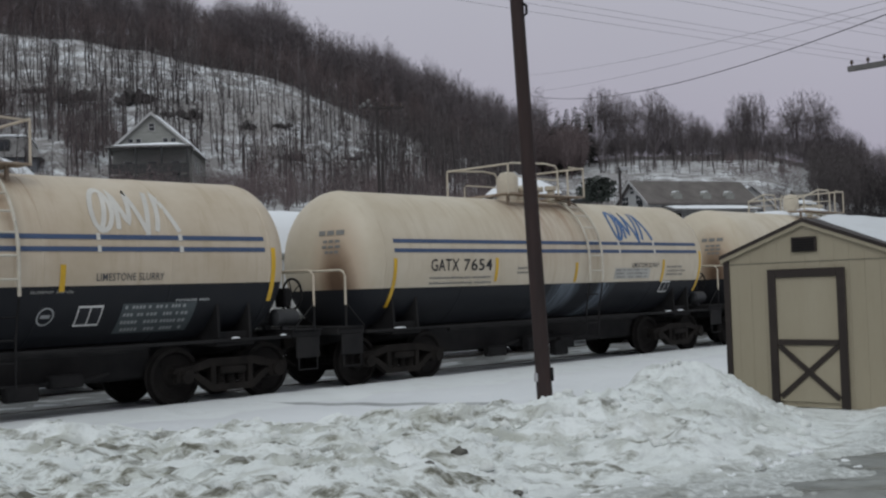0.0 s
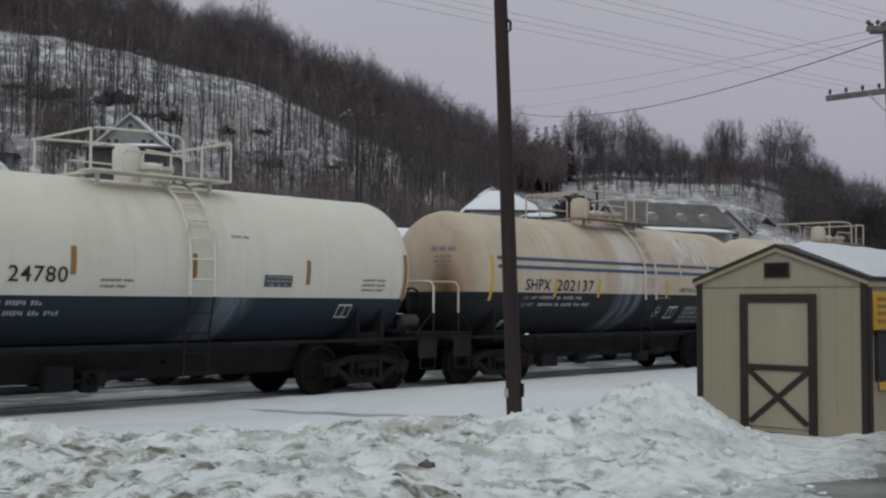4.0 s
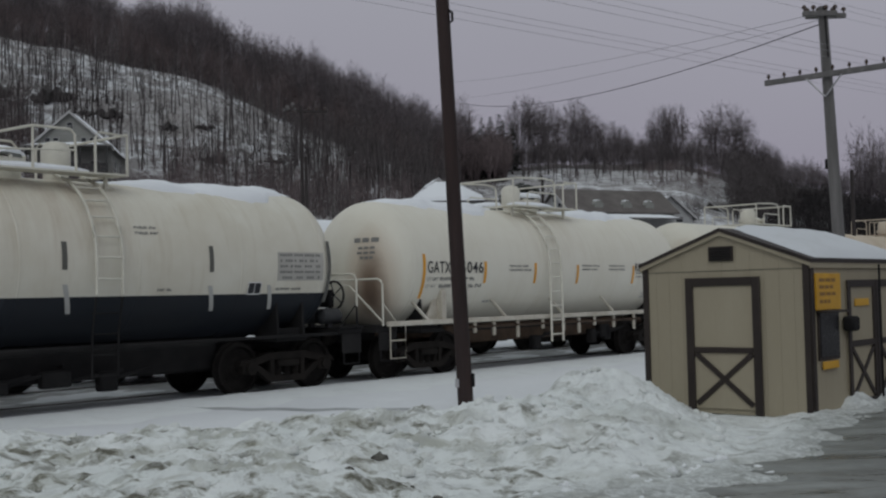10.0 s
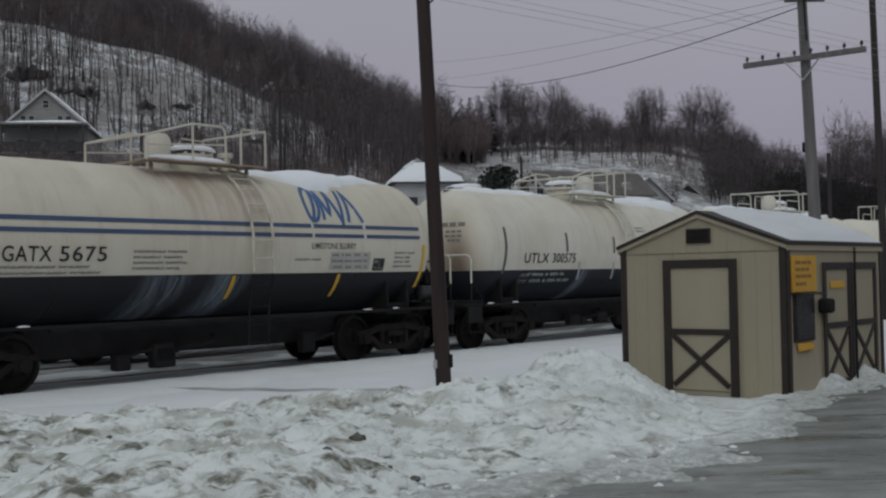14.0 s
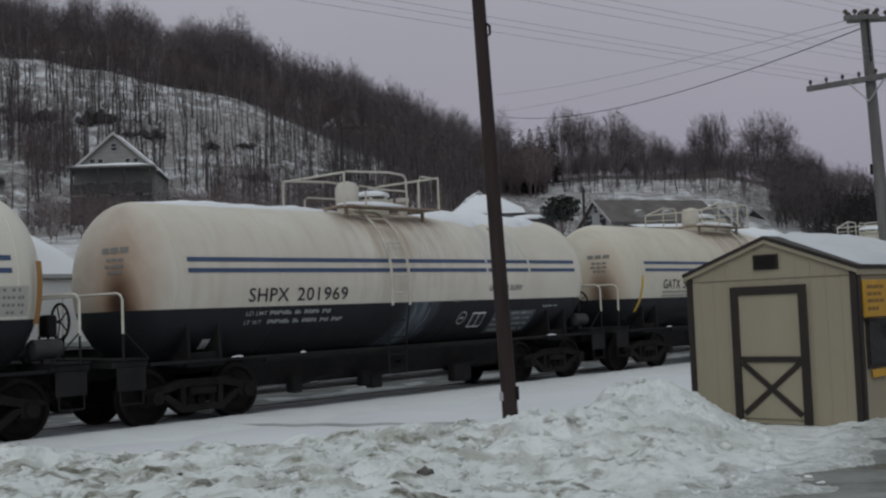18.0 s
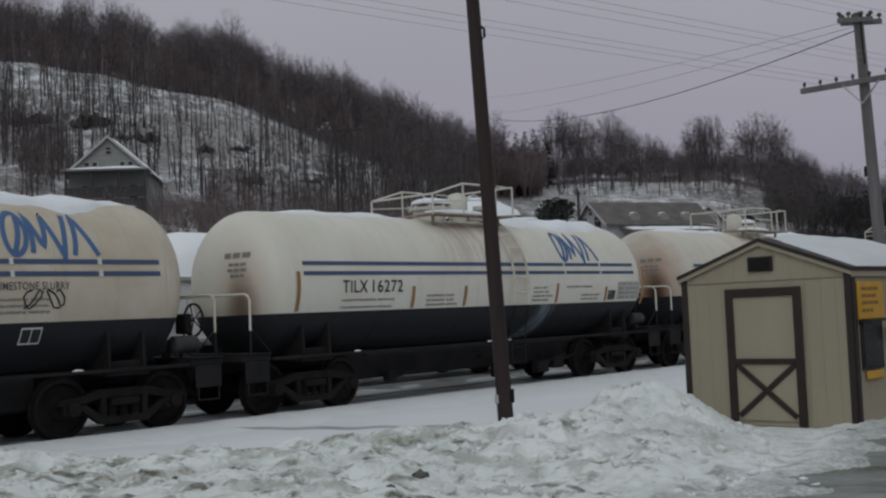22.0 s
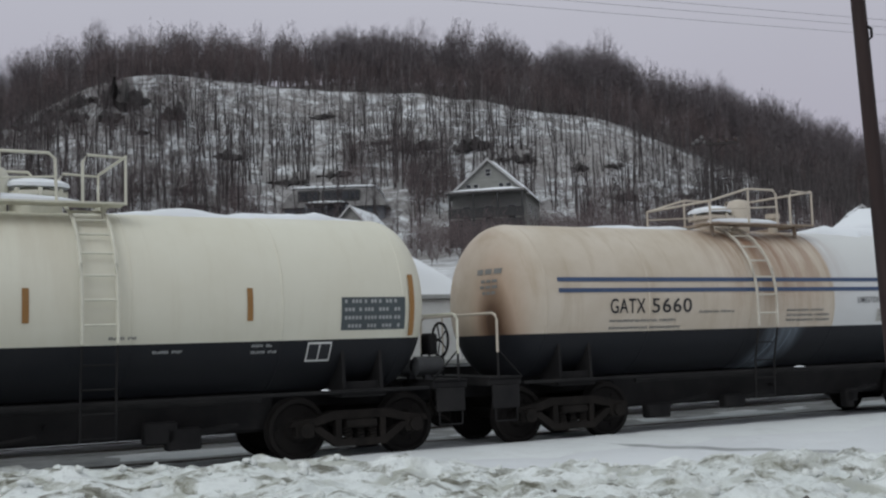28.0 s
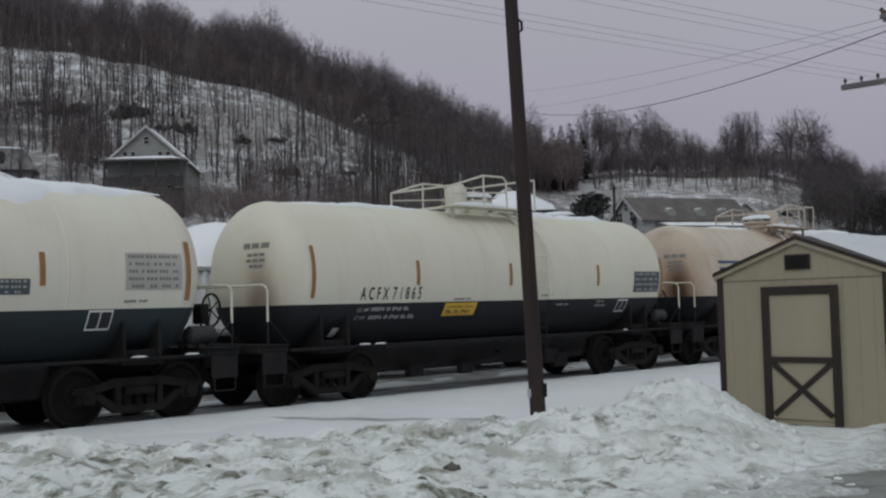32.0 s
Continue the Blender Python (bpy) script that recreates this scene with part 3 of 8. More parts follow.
def stroke(geo, pts, w, lift=0.007):
    """A brushed line on the shell through (x, z) points."""
    vs, fs = [], []
    fine = [pts[0]]
    for (xa, za), (xb, zb) in zip(pts, pts[1:]):
        n = max(1, int(math.hypot(xb - xa, zb - za) / 0.07))
        fine += [(xa + (xb - xa) * k / n, za + (zb - za) * k / n) for k in range(1, n + 1)]
    pts = fine
    for i, (x, z) in enumerate(pts):
        x0, z0 = pts[max(0, i - 1)]
        x1, z1 = pts[min(len(pts) - 1, i + 1)]
        d = math.hypot(x1 - x0, z1 - z0) or 1
        nx, nz = -(z1 - z0) / d * w / 2, (x1 - x0) / d * w / 2
        vs += [on_tank(x + nx, z + nz, lift), on_tank(x - nx, z - nz, lift)]
    for i in range(len(pts) - 1):
        fs.append((2 * i, 2 * i + 1, 2 * i + 3, 2 * i + 2))
    geo.add(vs, fs)
    return geo


def lettering(words, size, place, wide=1.0, slant=0.0):
    """Letters as a mesh; place(u, v) sets each corner in space."""
    cu = bpy.data.curves.new("letters", "FONT")
    cu.body = words
    cu.size = size
    cu.offset = 0.006 * size
    cu.shear = slant
    cu.space_character = 1.08
    cu.resolution_u = 3
    tmp = bpy.data.objects.new("letters", cu)
    scene.collection.objects.link(tmp)
    me = bpy.data.meshes.new_from_object(tmp.evaluated_get(bpy.context.evaluated_depsgraph_get()))
    bpy.data.objects.remove(tmp)
    bpy.data.curves.remove(cu)
    for v in me.vertices:
        v.co = place(v.co.x * wide, v.co.y)
    me.materials.clear()
    return me


def tank_words(words, size, x, z, material, parent, wide=1.0, name="lettering", slant=0.0, to=None):
    """Letters on the shell from x, drawn out to end at to."""
    me = lettering(words, size / 0.69, lambda u, v: Vector((u, v, 0)), wide, slant)
    lo, hi = min(v.co.x for v in me.vertices), max(v.co.x for v in me.vertices)
    k = (to - x) / (hi - lo) if to else 1.0
    for v in me.vertices:
        v.co = on_tank(x + (v.co.x - lo) * k, z + v.co.y, 0.015)
    me.materials.append(material)
    return part(name, me, material, parent)


def bars(x, z, widths, h, parent, material, gap=0.06, name="small_print"):
    """Lines of print too small to read."""
    g = Geo()
    for w in widths:
        n = max(1, round(w / (0.78 * h)))
        for k in range(n):
            cut = 0.12 * h * ((k * 7 + n * 3) % 4)
            patch(g, x + w * k / n, x + w * (k + 0.72) / n, z + (cut if k % 3 == 1 else 0), z + h - (cut if k % 3 == 2 else 0), 0.008)
        x += w + gap
    return part(name, g, material, parent)


def tank_paint(name, upper, lower, seam, length, rust=0.3, grime=0.35, soot=0.8, rust_tint=(0.22, 0.085, 0.035), patch_x=None, head=0.0, washes=(), wash_up=0.0):
    m, nd, lk, b = shader(name, 0.5, 0, 0.4)
    v = coords(nd, lk)
    sp = nd.new("ShaderNodeSeparateXYZ")
    lk.new(v, sp.inputs[0])
    x, y, z = sp.outputs[0], sp.outputs[1], sp.outputs[2]
    oi = nd.new("ShaderNodeObjectInfo")
    shift = nd.new("ShaderNodeCombineXYZ")
    for k in range(3):
        lk.new(calc(nd, lk, "MULTIPLY", oi.outputs["Random"], 37.0), shift.inputs[k])
    va = nd.new("ShaderNodeVectorMath")
    lk.new(v, va.inputs[0])
    lk.new(shift.outputs[0], va.inputs[1])
    w = va.outputs[0]
    mapped = nd.new("ShaderNodeMapping")
    mapped.inputs["Scale"].default_value = (2.6, 0.5, 0.28)
    lk.new(w, mapped.inputs["Vector"])
    streak = noise_tex(nd, lk, mapped.outputs[0], 1.6, 6, 0.65, 0.3)
    cloud = noise_tex(nd, lk, w, 0.9, 7, 0.62)
    fine = noise_tex(nd, lk, w, 24.0, 4, 0.6)
    dirty = tuple(c * k for c, k in zip(upper, (0.62, 0.54, 0.42)))
    up = blend(nd, lk, span(nd, lk, cloud, 0.36, 0.68, 0.0, grime), upper, dirty)
    up = blend(nd, lk, span(nd, lk, streak, 0.52, 0.74, 0.0, grime * 1.1), up, dirty)
    if patch_x:
        inside = calc(nd, lk, "MULTIPLY", calc(nd, lk, "GREATER_THAN", x, patch_x[0]), calc(nd, lk, "LESS_THAN", x, patch_x[1]))
        up = blend(nd, lk, inside, up, (0.62, 0.63, 0.62))
    if rust > 0:
        near_mid = span(nd, lk, calc(nd, lk, "ABSOLUTE", calc(nd, lk, "SUBTRACT", x, length * 0.5)), 0.5, 1.9, 1.0, 0.0)
        runs = calc(nd, lk, "MULTIPLY", span(nd, lk, streak, 0.38, 0.56), near_mid)
        runs = calc(nd, lk, "MULTIPLY", runs, span(nd, lk, z, 2.0, 3.5, 0.1, 1.0))
        up = blend(nd, lk, calc(nd, lk, "MULTIPLY", runs, rust), up, rust_tint)
    if head > 0:
        on_head = calc(nd, lk, "MULTIPLY", span(nd, lk, x, 0.95, 1.25 + (1.4 * head if head > 0.6 else 0.0), 1.0, 0.0), span(nd, lk, cloud, 0.34, 0.58, 0.55, 1.0))
        up = blend(nd, lk, calc(nd, lk, "MULTIPLY", on_head, head), up, (0.20, 0.085, 0.036))
    # brown soot blown on the trailing head
    dx = calc(nd, lk, "SUBTRACT", x, 0.75)
    dy = calc(nd, lk, "ADD", y, 0.62)
    dz = calc(nd, lk, "MULTIPLY", calc(nd, lk, "SUBTRACT", z, 1.9), 0.52)
    rr = calc(nd, lk, "SQRT", calc(nd, lk, "ADD", calc(nd, lk, "MULTIPLY", dx, dx), calc(nd, lk, "ADD", calc(nd, lk, "MULTIPLY", dy, dy), calc(nd, lk, "MULTIPLY", dz, dz))))
    rr = calc(nd, lk, "ADD", rr, calc(nd, lk, "MULTIPLY", calc(nd, lk, "SUBTRACT", cloud, 0.5), 0.35))
    up = blend(nd, lk, span(nd, lk, rr, 0.15, 0.72, soot * 0.7, 0.0), up, (0.31, 0.135, 0.05))
    up = blend(nd, lk, span(nd, lk, rr, 0.10, 0.43, soot, 0.0), up, (0.055, 0.028, 0.016))
    low = blend(nd, lk, span(nd, lk, cloud, 0.4, 0.7, 0.0, 0.6), lower, tuple(0.55 * c + 0.02 for c in lower))
    low = blend(nd, lk, span(nd, lk, streak, 0.62, 0.75, 0.0, 0.10), low, (0.10, 0.10, 0.11))
    lk.new(calc(nd, lk, "ADD", 0.12, calc(nd, lk, "MULTIPLY", calc(nd, lk, "GREATER_THAN", z, seam), 0.28)), b.inputs["Specular IOR Level"])
    # chalky lime washed down from the filling hatch, drawn back by the wind
    fall = calc(nd, lk, "MAXIMUM", calc(nd, lk, "SUBTRACT", SEAM + 0.1, z), 0.0)
    bent = calc(nd, lk, "ADD", x, calc(nd, lk, "MULTIPLY", calc(nd, lk, "MULTIPLY", fall, fall), 0.55))
    for at, width in washes:
        near = span(nd, lk, calc(nd, lk, "ABSOLUTE", calc(nd, lk, "SUBTRACT", bent, at)), width * 0.25, width * 0.62, 1.0, 0.0)
        near = calc(nd, lk, "MULTIPLY", near, span(nd, lk, streak, 0.38, 0.6, 0.15, 1.0))
        low = blend(nd, lk, calc(nd, lk, "MULTIPLY", near, 0.75), low, (0.17, 0.20, 0.235))
        if wash_up:
            up = blend(nd, lk, calc(nd, lk, "MULTIPLY", near, wash_up), up, (0.66, 0.66, 0.64))
    # a shell without a seam turns dark brown towards its bottom
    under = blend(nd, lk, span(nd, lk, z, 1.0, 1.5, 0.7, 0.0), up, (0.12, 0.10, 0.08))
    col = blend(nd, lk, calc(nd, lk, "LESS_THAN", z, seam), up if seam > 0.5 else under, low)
    lk.new(col, b.inputs["Base Color"])
    lk.new(span(nd, lk, cloud, 0.3, 0.7, 0.42, 0.66), b.inputs["Roughness"])
    bump(nd, lk, b, calc(nd, lk, "ADD", cloud, calc(nd, lk, "MULTIPLY", fine, 0.15)), 0.12, 0.03)
    return m


BLUE_STRIPE = plain_paint("blue_stripe_paint", (0.05, 0.083, 0.16))
BLUE_EMBLEM = plain_paint("blue_emblem_paint", (0.055, 0.125, 0.275))
PALE_EMBLEM = plain_paint("faded_emblem_paint", (0.60, 0.585, 0.54))
WHITE_PAINT = plain_paint("white_lettering_paint", (0.72, 0.72, 0.70))
DULL_WHITE = plain_paint("dull_white_print", (0.34, 0.35, 0.35))
BLACK_PAINT = plain_paint("black_lettering_paint", (0.018, 0.019, 0.024))
DARK_PRINT = plain_paint("dark_print", (0.07, 0.07, 0.075))
GREY_PRINT = plain_paint("grey_print", (0.20, 0.20, 0.19))
TABLE_GREY = plain_paint("grey_table_panel", (0.42, 0.41, 0.375))
TABLE_DARK = plain_paint("dark_table_panel", (0.07, 0.085, 0.09))
YELLOW_MARK = plain_paint("yellow_reflective_tape", (0.62, 0.38, 0.03), 0.4)
ORANGE_MARK = plain_paint("orange_reflective_tape", (0.72, 0.34, 0.035), 0.4)
BROWN_MARK = plain_paint("browned_reflective_tape", (0.30, 0.155, 0.05), 0.4)
PALE_MARK = plain_paint("pale_grey_tape", (0.42, 0.42, 0.40), 0.5)
DARK_MARK = plain_paint("dirty_dark_tape", (0.10, 0.10, 0.09), 0.5)
MARKS = {"yellow": YELLOW_MARK, "orange": ORANGE_MARK, "brown": BROWN_MARK, "dark": DARK_MARK}
LADDER_PAINT = worn("cream_ladder_paint", (0.44, 0.40, 0.32), (0.62, 0.59, 0.52), 0.55, 0, 3, 30, 0.2, 0.003)

STORE = {}


def keep(key, make):
    if key not in STORE:
        STORE[key] = make()
    return STORE[key]


def wheelset_mesh():
    g = Geo()
    for s in (-1, 1):
        prof = [(0.62, 0.0), (0.62, 0.14), (0.66, 0.16), (0.70, 0.37), (0.655, 0.40), (0.655, 0.485), (0.685, 0.485), (0.70, 0.462), (0.795, 0.452), (0.80, 0.44), (0.80, 0.39), (0.745, 0.36), (0.74, 0.20), (0.81, 0.16), (0.82, 0.10), (0.98, 0.08), (0.98, 0.0)]
        g.lathe([(s * u, r) for u, r in prof], 36, "y")
    g.tube([(0, -0.66, 0), (0, 0.66, 0)], 0.085, 12)
    # balance holes break the plain disc, so that its turning shows
    for s in (-1, 1):
        for w in (0.3, 2.4, 4.5):
            g.tube([(0.28 * math.cos(w), s * 0.73, 0.28 * math.sin(w)), (0.28 * math.cos(w), s * 0.765, 0.28 * math.sin(w))], 0.035, 8)
    return g.mesh("wheelset", TREAD_DARK, 40)


TREAD_DARK = worn("grimy_wheel", (0.0065, 0.0058, 0.0054), (0.018, 0.0155, 0.0142), 0.8, 0.0, 5, 40, 0.3, 0.003, spec=0.2)


def side_frame_mesh(s):
    g = Geo()
    y = s * 1.02
    top = [(-1.13, 0.52), (-1.08, 0.60), (-0.72, 0.64), (-0.45, 0.72), (0.45, 0.72), (0.72, 0.64), (1.08, 0.60), (1.13, 0.52), (0.80, 0.50), (0.42, 0.59), (-0.42, 0.59), (-0.80, 0.50)]
    g.sheet(top, 0.15, "xz", y - 0.075)
    low = [(-0.80, 0.50), (-0.70, 0.40), (-0.40, 0.19), (0.40, 0.19), (0.70, 0.40), (0.80, 0.50), (0.66, 0.50), (0.36, 0.30), (-0.36, 0.30), (-0.66, 0.50)]
    g.sheet(low, 0.15, "xz", y - 0.075)
    for k in (-1, 1):
        g.box((k * 0.36, y, 0.45), (0.10, 0.15, 0.32), 0.012)
        g.box((k * 0.889, y, 0.47), (0.30, 0.19, 0.24), 0.03)
        g.tube([(k * 0.889, y + s * 0.06, 0.457), (k * 0.889, y + s * 0.16, 0.457)], 0.105, 12)
    g.box((0, y + s * 0.02, 0.52), (0.50, 0.20, 0.12), 0.02)
    return g.mesh("side_frame", RUSTY_IRON, 30)


def spring_mesh(s):
    g = Geo()
    for k in (-0.2, 0.0, 0.2):
        pts = [(k + 0.07 * math.cos(a), s * 1.02 + 0.07 * math.sin(a), 0.28 + 0.19 * a / 25.1) for a in np.linspace(0, 25.1, 34)]
        g.tube(pts, 0.018, 5)
    return g.mesh("spring_nest", RUSTY_IRON, 60)


def truck_mesh():
    g = Geo()
    g.box((0, 0, 0.56), (0.36, 1.9, 0.24), 0.03)
    g.tube([(0, 0, 0.66), (0, 0, 0.80)], 0.2, 16)
    for k in (-1, 1):
        g.box((k * 0.42, 0, 0.42), (0.08, 1.5, 0.14), 0.02)
        g.tube([(k * 0.42, -0.7, 0.34), (k * 0.42, 0.7, 0.34)], 0.03, 6)
    return g.mesh("truck", RUSTY_IRON, 30)


ROLLING = []


def add_truck(parent, x):
    tr = part("truck", keep("truck", truck_mesh), RUSTY_IRON, parent, "dark cast-steel wheel truck")
    tr.matrix_basis = pose(x, 0, 0)
    for s in (-1, 1):
        part("side_frame", keep(("frame", s), lambda: side_frame_mesh(s)), RUSTY_IRON, tr)
        part("spring_nest", keep(("spring", s), lambda: spring_mesh(s)), RUSTY_IRON, tr)
    for k in (-1, 1):
        w = part("wheelset", keep("wheelset", wheelset_mesh), TREAD_DARK, tr)
        w.matrix_basis = pose(k * 0.889, 0, WHEEL_R)
        ROLLING.append((w, k * 0.889))
    return tr


def coupler_mesh():
    g = Geo()
    g.box((0.42, 0, 0.86), (0.62, 0.14, 0.17), 0.02)
    g.box((0.08, 0.02, 0.86), (0.16, 0.26, 0.27), 0.04)
    g.box((-0.02, -0.08, 0.86), (0.14, 0.10, 0.25), 0.03)
    g.tube([(0.35, 0.2, 0.9), (0.25, 0.24, 0.6), (0.05, 0.25, 0.45), (-0.02, 0.25, 0.42)], 0.03, 6)
    return g.mesh("coupler", RUSTY_IRON, 40)


def end_sill_mesh():
    g = Geo()
    g.box((1.5, 0, 0.93), (2.4, 0.5, 0.34), 0.03)
    g.box((0.50, 0, 1.03), (0.62, 2.55, 0.12), 0.02)
    g.box((0.50, 0, 1.10), (0.62, 2.6, 0.025), 0.0)
    for s in (-1, 1):
        g.box((0.5, s * 1.28, 0.80), (0.5, 0.04, 0.36), 0.01)
        for z in (0.42, 0.66):
            g.tube([(0.3, s * 1.28, z), (0.7, s * 1.28, z)], 0.014, 6)
        g.tube([(0.3, s * 1.28, 0.42), (0.3, s * 1.28, 1.0)], 0.014, 6)
        g.tube([(0.7, s * 1.28, 0.42), (0.7, s * 1.28, 1.0)], 0.014, 6)
    return g.mesh("end_sill", BLACK_STEEL, 30)


def saddle_mesh():
    g = Geo()
    arc = [(-1.16 + 2.32 * k / 12) for k in range(13)]
    poly = [(y, TANK_Z - math.sqrt(TANK_R ** 2 - y ** 2) + 0.0) for y in arc] + [(1.2, 0.98), (-1.2, 0.98)]
    g.sheet(poly, 0.05, "yz", -0.33)
    g.sheet(poly, 0.05, "yz", 0.28)
    g.box((0, 0, 0.95), (0.75, 2.42, 0.08), 0.02)
    for s in (-1, 1):
        g.box((0, s * 1.10, 1.06), (0.62, 0.04, 0.16), 0.01)
    return g.mesh("saddle", BLACK_STEEL, 30)


def end_rail(parent, material, x, front, style):
    g = Geo()
    h = 2.12 if style != "walk" else 2.02
    b = 1.5 if style != "walk" else 1.1
    g.tube([(x, -1.30, b), (x, -1.30, h - 0.10), (x, -1.25, h - 0.03), (x, -1.16, h), (x, 1.16, h), (x, 1.25, h - 0.03), (x, 1.30, h - 0.10), (x, 1.30, b)], 0.021, 7)
    k = -1 if front else 1
    g.tube([(x, 0.5, h), (x, 0.5, b)], 0.014, 6)
    br = Geo()
    br.tube([(x, -1.30, 1.55), (x + k * 0.45, -1.28, 1.1)], 0.013, 6)
    part("rail_brace", br, BLACK_STEEL if style != "walk" else material, parent)
    if style == "walk" and not front:
        dg = Geo()
        dg.tube([(x + 0.03, 0.25, h - 0.06), (x + 0.03, -0.35, h - 0.12), (x + 0.08, -1.2, 1.18)], 0.02, 6)
        part("rail_brace", dg, material, parent)
    if b > 1.2:
        for y in (-1.30, 0.5, 1.30):
            br = Geo()
            br.tube([(x, y, 1.08), (x, y, b)], 0.02, 6)
            part("rail_brace", br, BLACK_STEEL, parent)
    part("end_railing", g, material, parent)


def platform(parent, xc, style, material, snow, rng, ladder_x, bulb, flat):
    """Top platform with its railing, man-way, safety valve and ladder."""
    deck = Geo()
    zt = TANK_Z + TANK_R + 0.03
    deck.box((xc, -0.72, zt + 0.02), (2.6, 0.42, 0.03), 0.005)
    deck.box((xc, 0.72, zt + 0.02), (2.6, 0.42, 0.03), 0.005)
    deck.box((xc - 1.1, 0, zt + 0.02), (0.1, 1.8, 0.05), 0.005)
    deck.box((xc + 1.1, 0, zt + 0.02), (0.1, 1.8, 0.05), 0.005)
    for k in (-1, 1):
        for s in (-1, 1):
            deck.box((xc + k * 1.05, s * 0.66, zt - 0.14), (0.06, 0.06, 0.34), 0.008)
    part("platform_deck", deck, STAIN_STEEL if style == "stripe" else material, parent)
    rail = Geo()
    hi, mid = zt + 0.68, zt + 0.36
    for y in (-0.9, 0.9):
        if flat:
            rail.tube([(xc - 1.3, y, zt), (xc - 1.3, y, hi - 0.07), (xc - 1.24, y, hi - 0.02), (xc - 0.1, y, hi + 0.03), (xc + 0.28, y, hi), (xc + 0.36, y, hi - 0.08), (xc + 0.38, y, zt)], 0.022, 7)
            rail.tube([(xc - 0.75, y, zt), (xc - 0.75, y, mid - 0.06), (xc - 0.68, y, mid), (xc + 0.36, y, mid)], 0.018, 6)
        else:
            rail.tube([(xc - 1.3, y, mid + 0.06), (xc - 0.35, y, hi), (xc + 0.28, y, hi), (xc + 0.36, y, hi - 0.08), (xc + 0.38, y, zt)], 0.022, 7)
            rail.tube([(xc - 1.3, y, zt), (xc - 1.3, y, mid + 0.06)], 0.022, 7)
            rail.tube([(xc - 0.35, y, zt), (xc - 0.35, y, hi)], 0.02, 7)
            rail.tube([(xc - 1.3, y, mid - 0.1), (xc + 0.36, y, mid)], 0.016, 6)
        rail.tube([(xc + 0.72, y, zt), (xc + 0.72, y, hi - 0.1), (xc + 0.78, y, hi), (xc + 1.3, y, hi - 0.02), (xc + 1.3, y, zt)], 0.022, 7)
    rail.tube([(xc - 1.3, -0.9, hi - 0.04 if flat else mid + 0.06), (xc - 1.3, 0.9, hi - 0.04 if flat else mid + 0.06)], 0.022, 7)
    rail.tube([(xc + 1.3, -0.9, hi), (xc + 1.3, 0.9, hi)], 0.022, 7)
    part("platform_railing", rail, material, parent)
    dome = Geo()
    dome.lathe([(zt - 0.12, 0.0), (zt - 0.12, 0.36), (zt + 0.17, 0.36), (zt + 0.18, 0.42), (zt + 0.24, 0.42), (zt + 0.25, 0.33), (zt + 0.31, 0.2), (zt + 0.33, 0.0)], 28, "z", (xc + (0.25 if bulb < 0 else -0.45), 0, 0))
    for k in range(8):
        w = 0.785 * k
        dome.box((xc + (0.25 if bulb < 0 else -0.45) + 0.41 * math.cos(w), 0.41 * math.sin(w), zt + 0.22), (0.06, 0.06, 0.12), 0.01)
    part("manway", dome, material, parent)
    valve = Geo()
    x = xc + bulb
    valve.lathe([(zt - 0.15, 0.0), (zt - 0.15, 0.2), (zt + 0.10, 0.2), (zt + 0.11, 0.23), (zt + 0.46, 0.23), (zt + 0.56, 0.17), (zt + 0.60, 0.0)], 24, "z", (x, -0.1, 0))
    part("valve_housing", valve, material, parent)
    if style == "stripe":
        gb = Geo()
        gb.lathe([(zt - 0.15, 0.0), (zt - 0.15, 0.09), (zt + 0.2, 0.09), (zt + 0.21, 0.14), (zt + 0.3, 0.14), (zt + 0.31, 0.0)], 16, "z", (xc + 0.85, -0.3, 0))
        part("vent_valve", gb, material, parent)
    lad = Geo()
    xa, xb = ladder_x, ladder_x + 0.46
    low = {"stripe": 1.80, "plain": 1.80, "walk": 0.55}[style]
    path = []
    for z in np.linspace(zt - 0.05, TANK_Z, 9):
        p = on_tank(0, min(z, TANK_Z + TANK_R * 0.985), 0.10)
        path.append((p[1], p[2]))
    path += [(-TANK_R - 0.10, z) for z in np.linspace(TANK_Z - 0.15, low, 5)]
    paint = LADDER_PAINT if style == "stripe" else material
    for x in (xa, xb):
        lad.tube([(x, y, z) for y, z in path], 0.027, 6)
    ladder = part("ladder", lad, paint, parent)
    run = 0.0
    for (y0, z0), (y1, z1) in zip(path, path[1:]):
        d = math.hypot(y1 - y0, z1 - z0)
        while run < d:
            f = run / d
            rung = Geo()
            rung.tube([(xa, y0 + (y1 - y0) * f, z0 + (z1 - z0) * f), (xb, y0 + (y1 - y0) * f, z0 + (z1 - z0) * f)], 0.018, 5)
            part("rung", rung, paint, ladder)
            run += 0.33
        run -= d
    if style != "walk":
        low_lad = Geo()
        for x in (xa, xb):
            low_lad.tube([(x, -TANK_R - 0.08, SEAM), (x, -1.32, 1.2), (x, -1.30, 0.5)], 0.018, 6)
        for k in range(4):
            low_lad.tube([(xa, -1.31, 0.55 + 0.32 * k), (xb, -1.31, 0.55 + 0.32 * k)], 0.013, 5)
        part("lower_ladder", low_lad, BLACK_STEEL, parent)
    if snow:
        for c, r in (((xc + (0.25 if bulb < 0 else -0.45), 0, zt + 0.33), (0.42, 0.42, 0.12)), ((xc - 0.3, -0.7, zt + 0.05), (0.9, 0.22, 0.09))):
            sn = Geo()
            lump(sn, c, r, rng)
            part("snow_patch", sn, SNOW_CAP, parent)


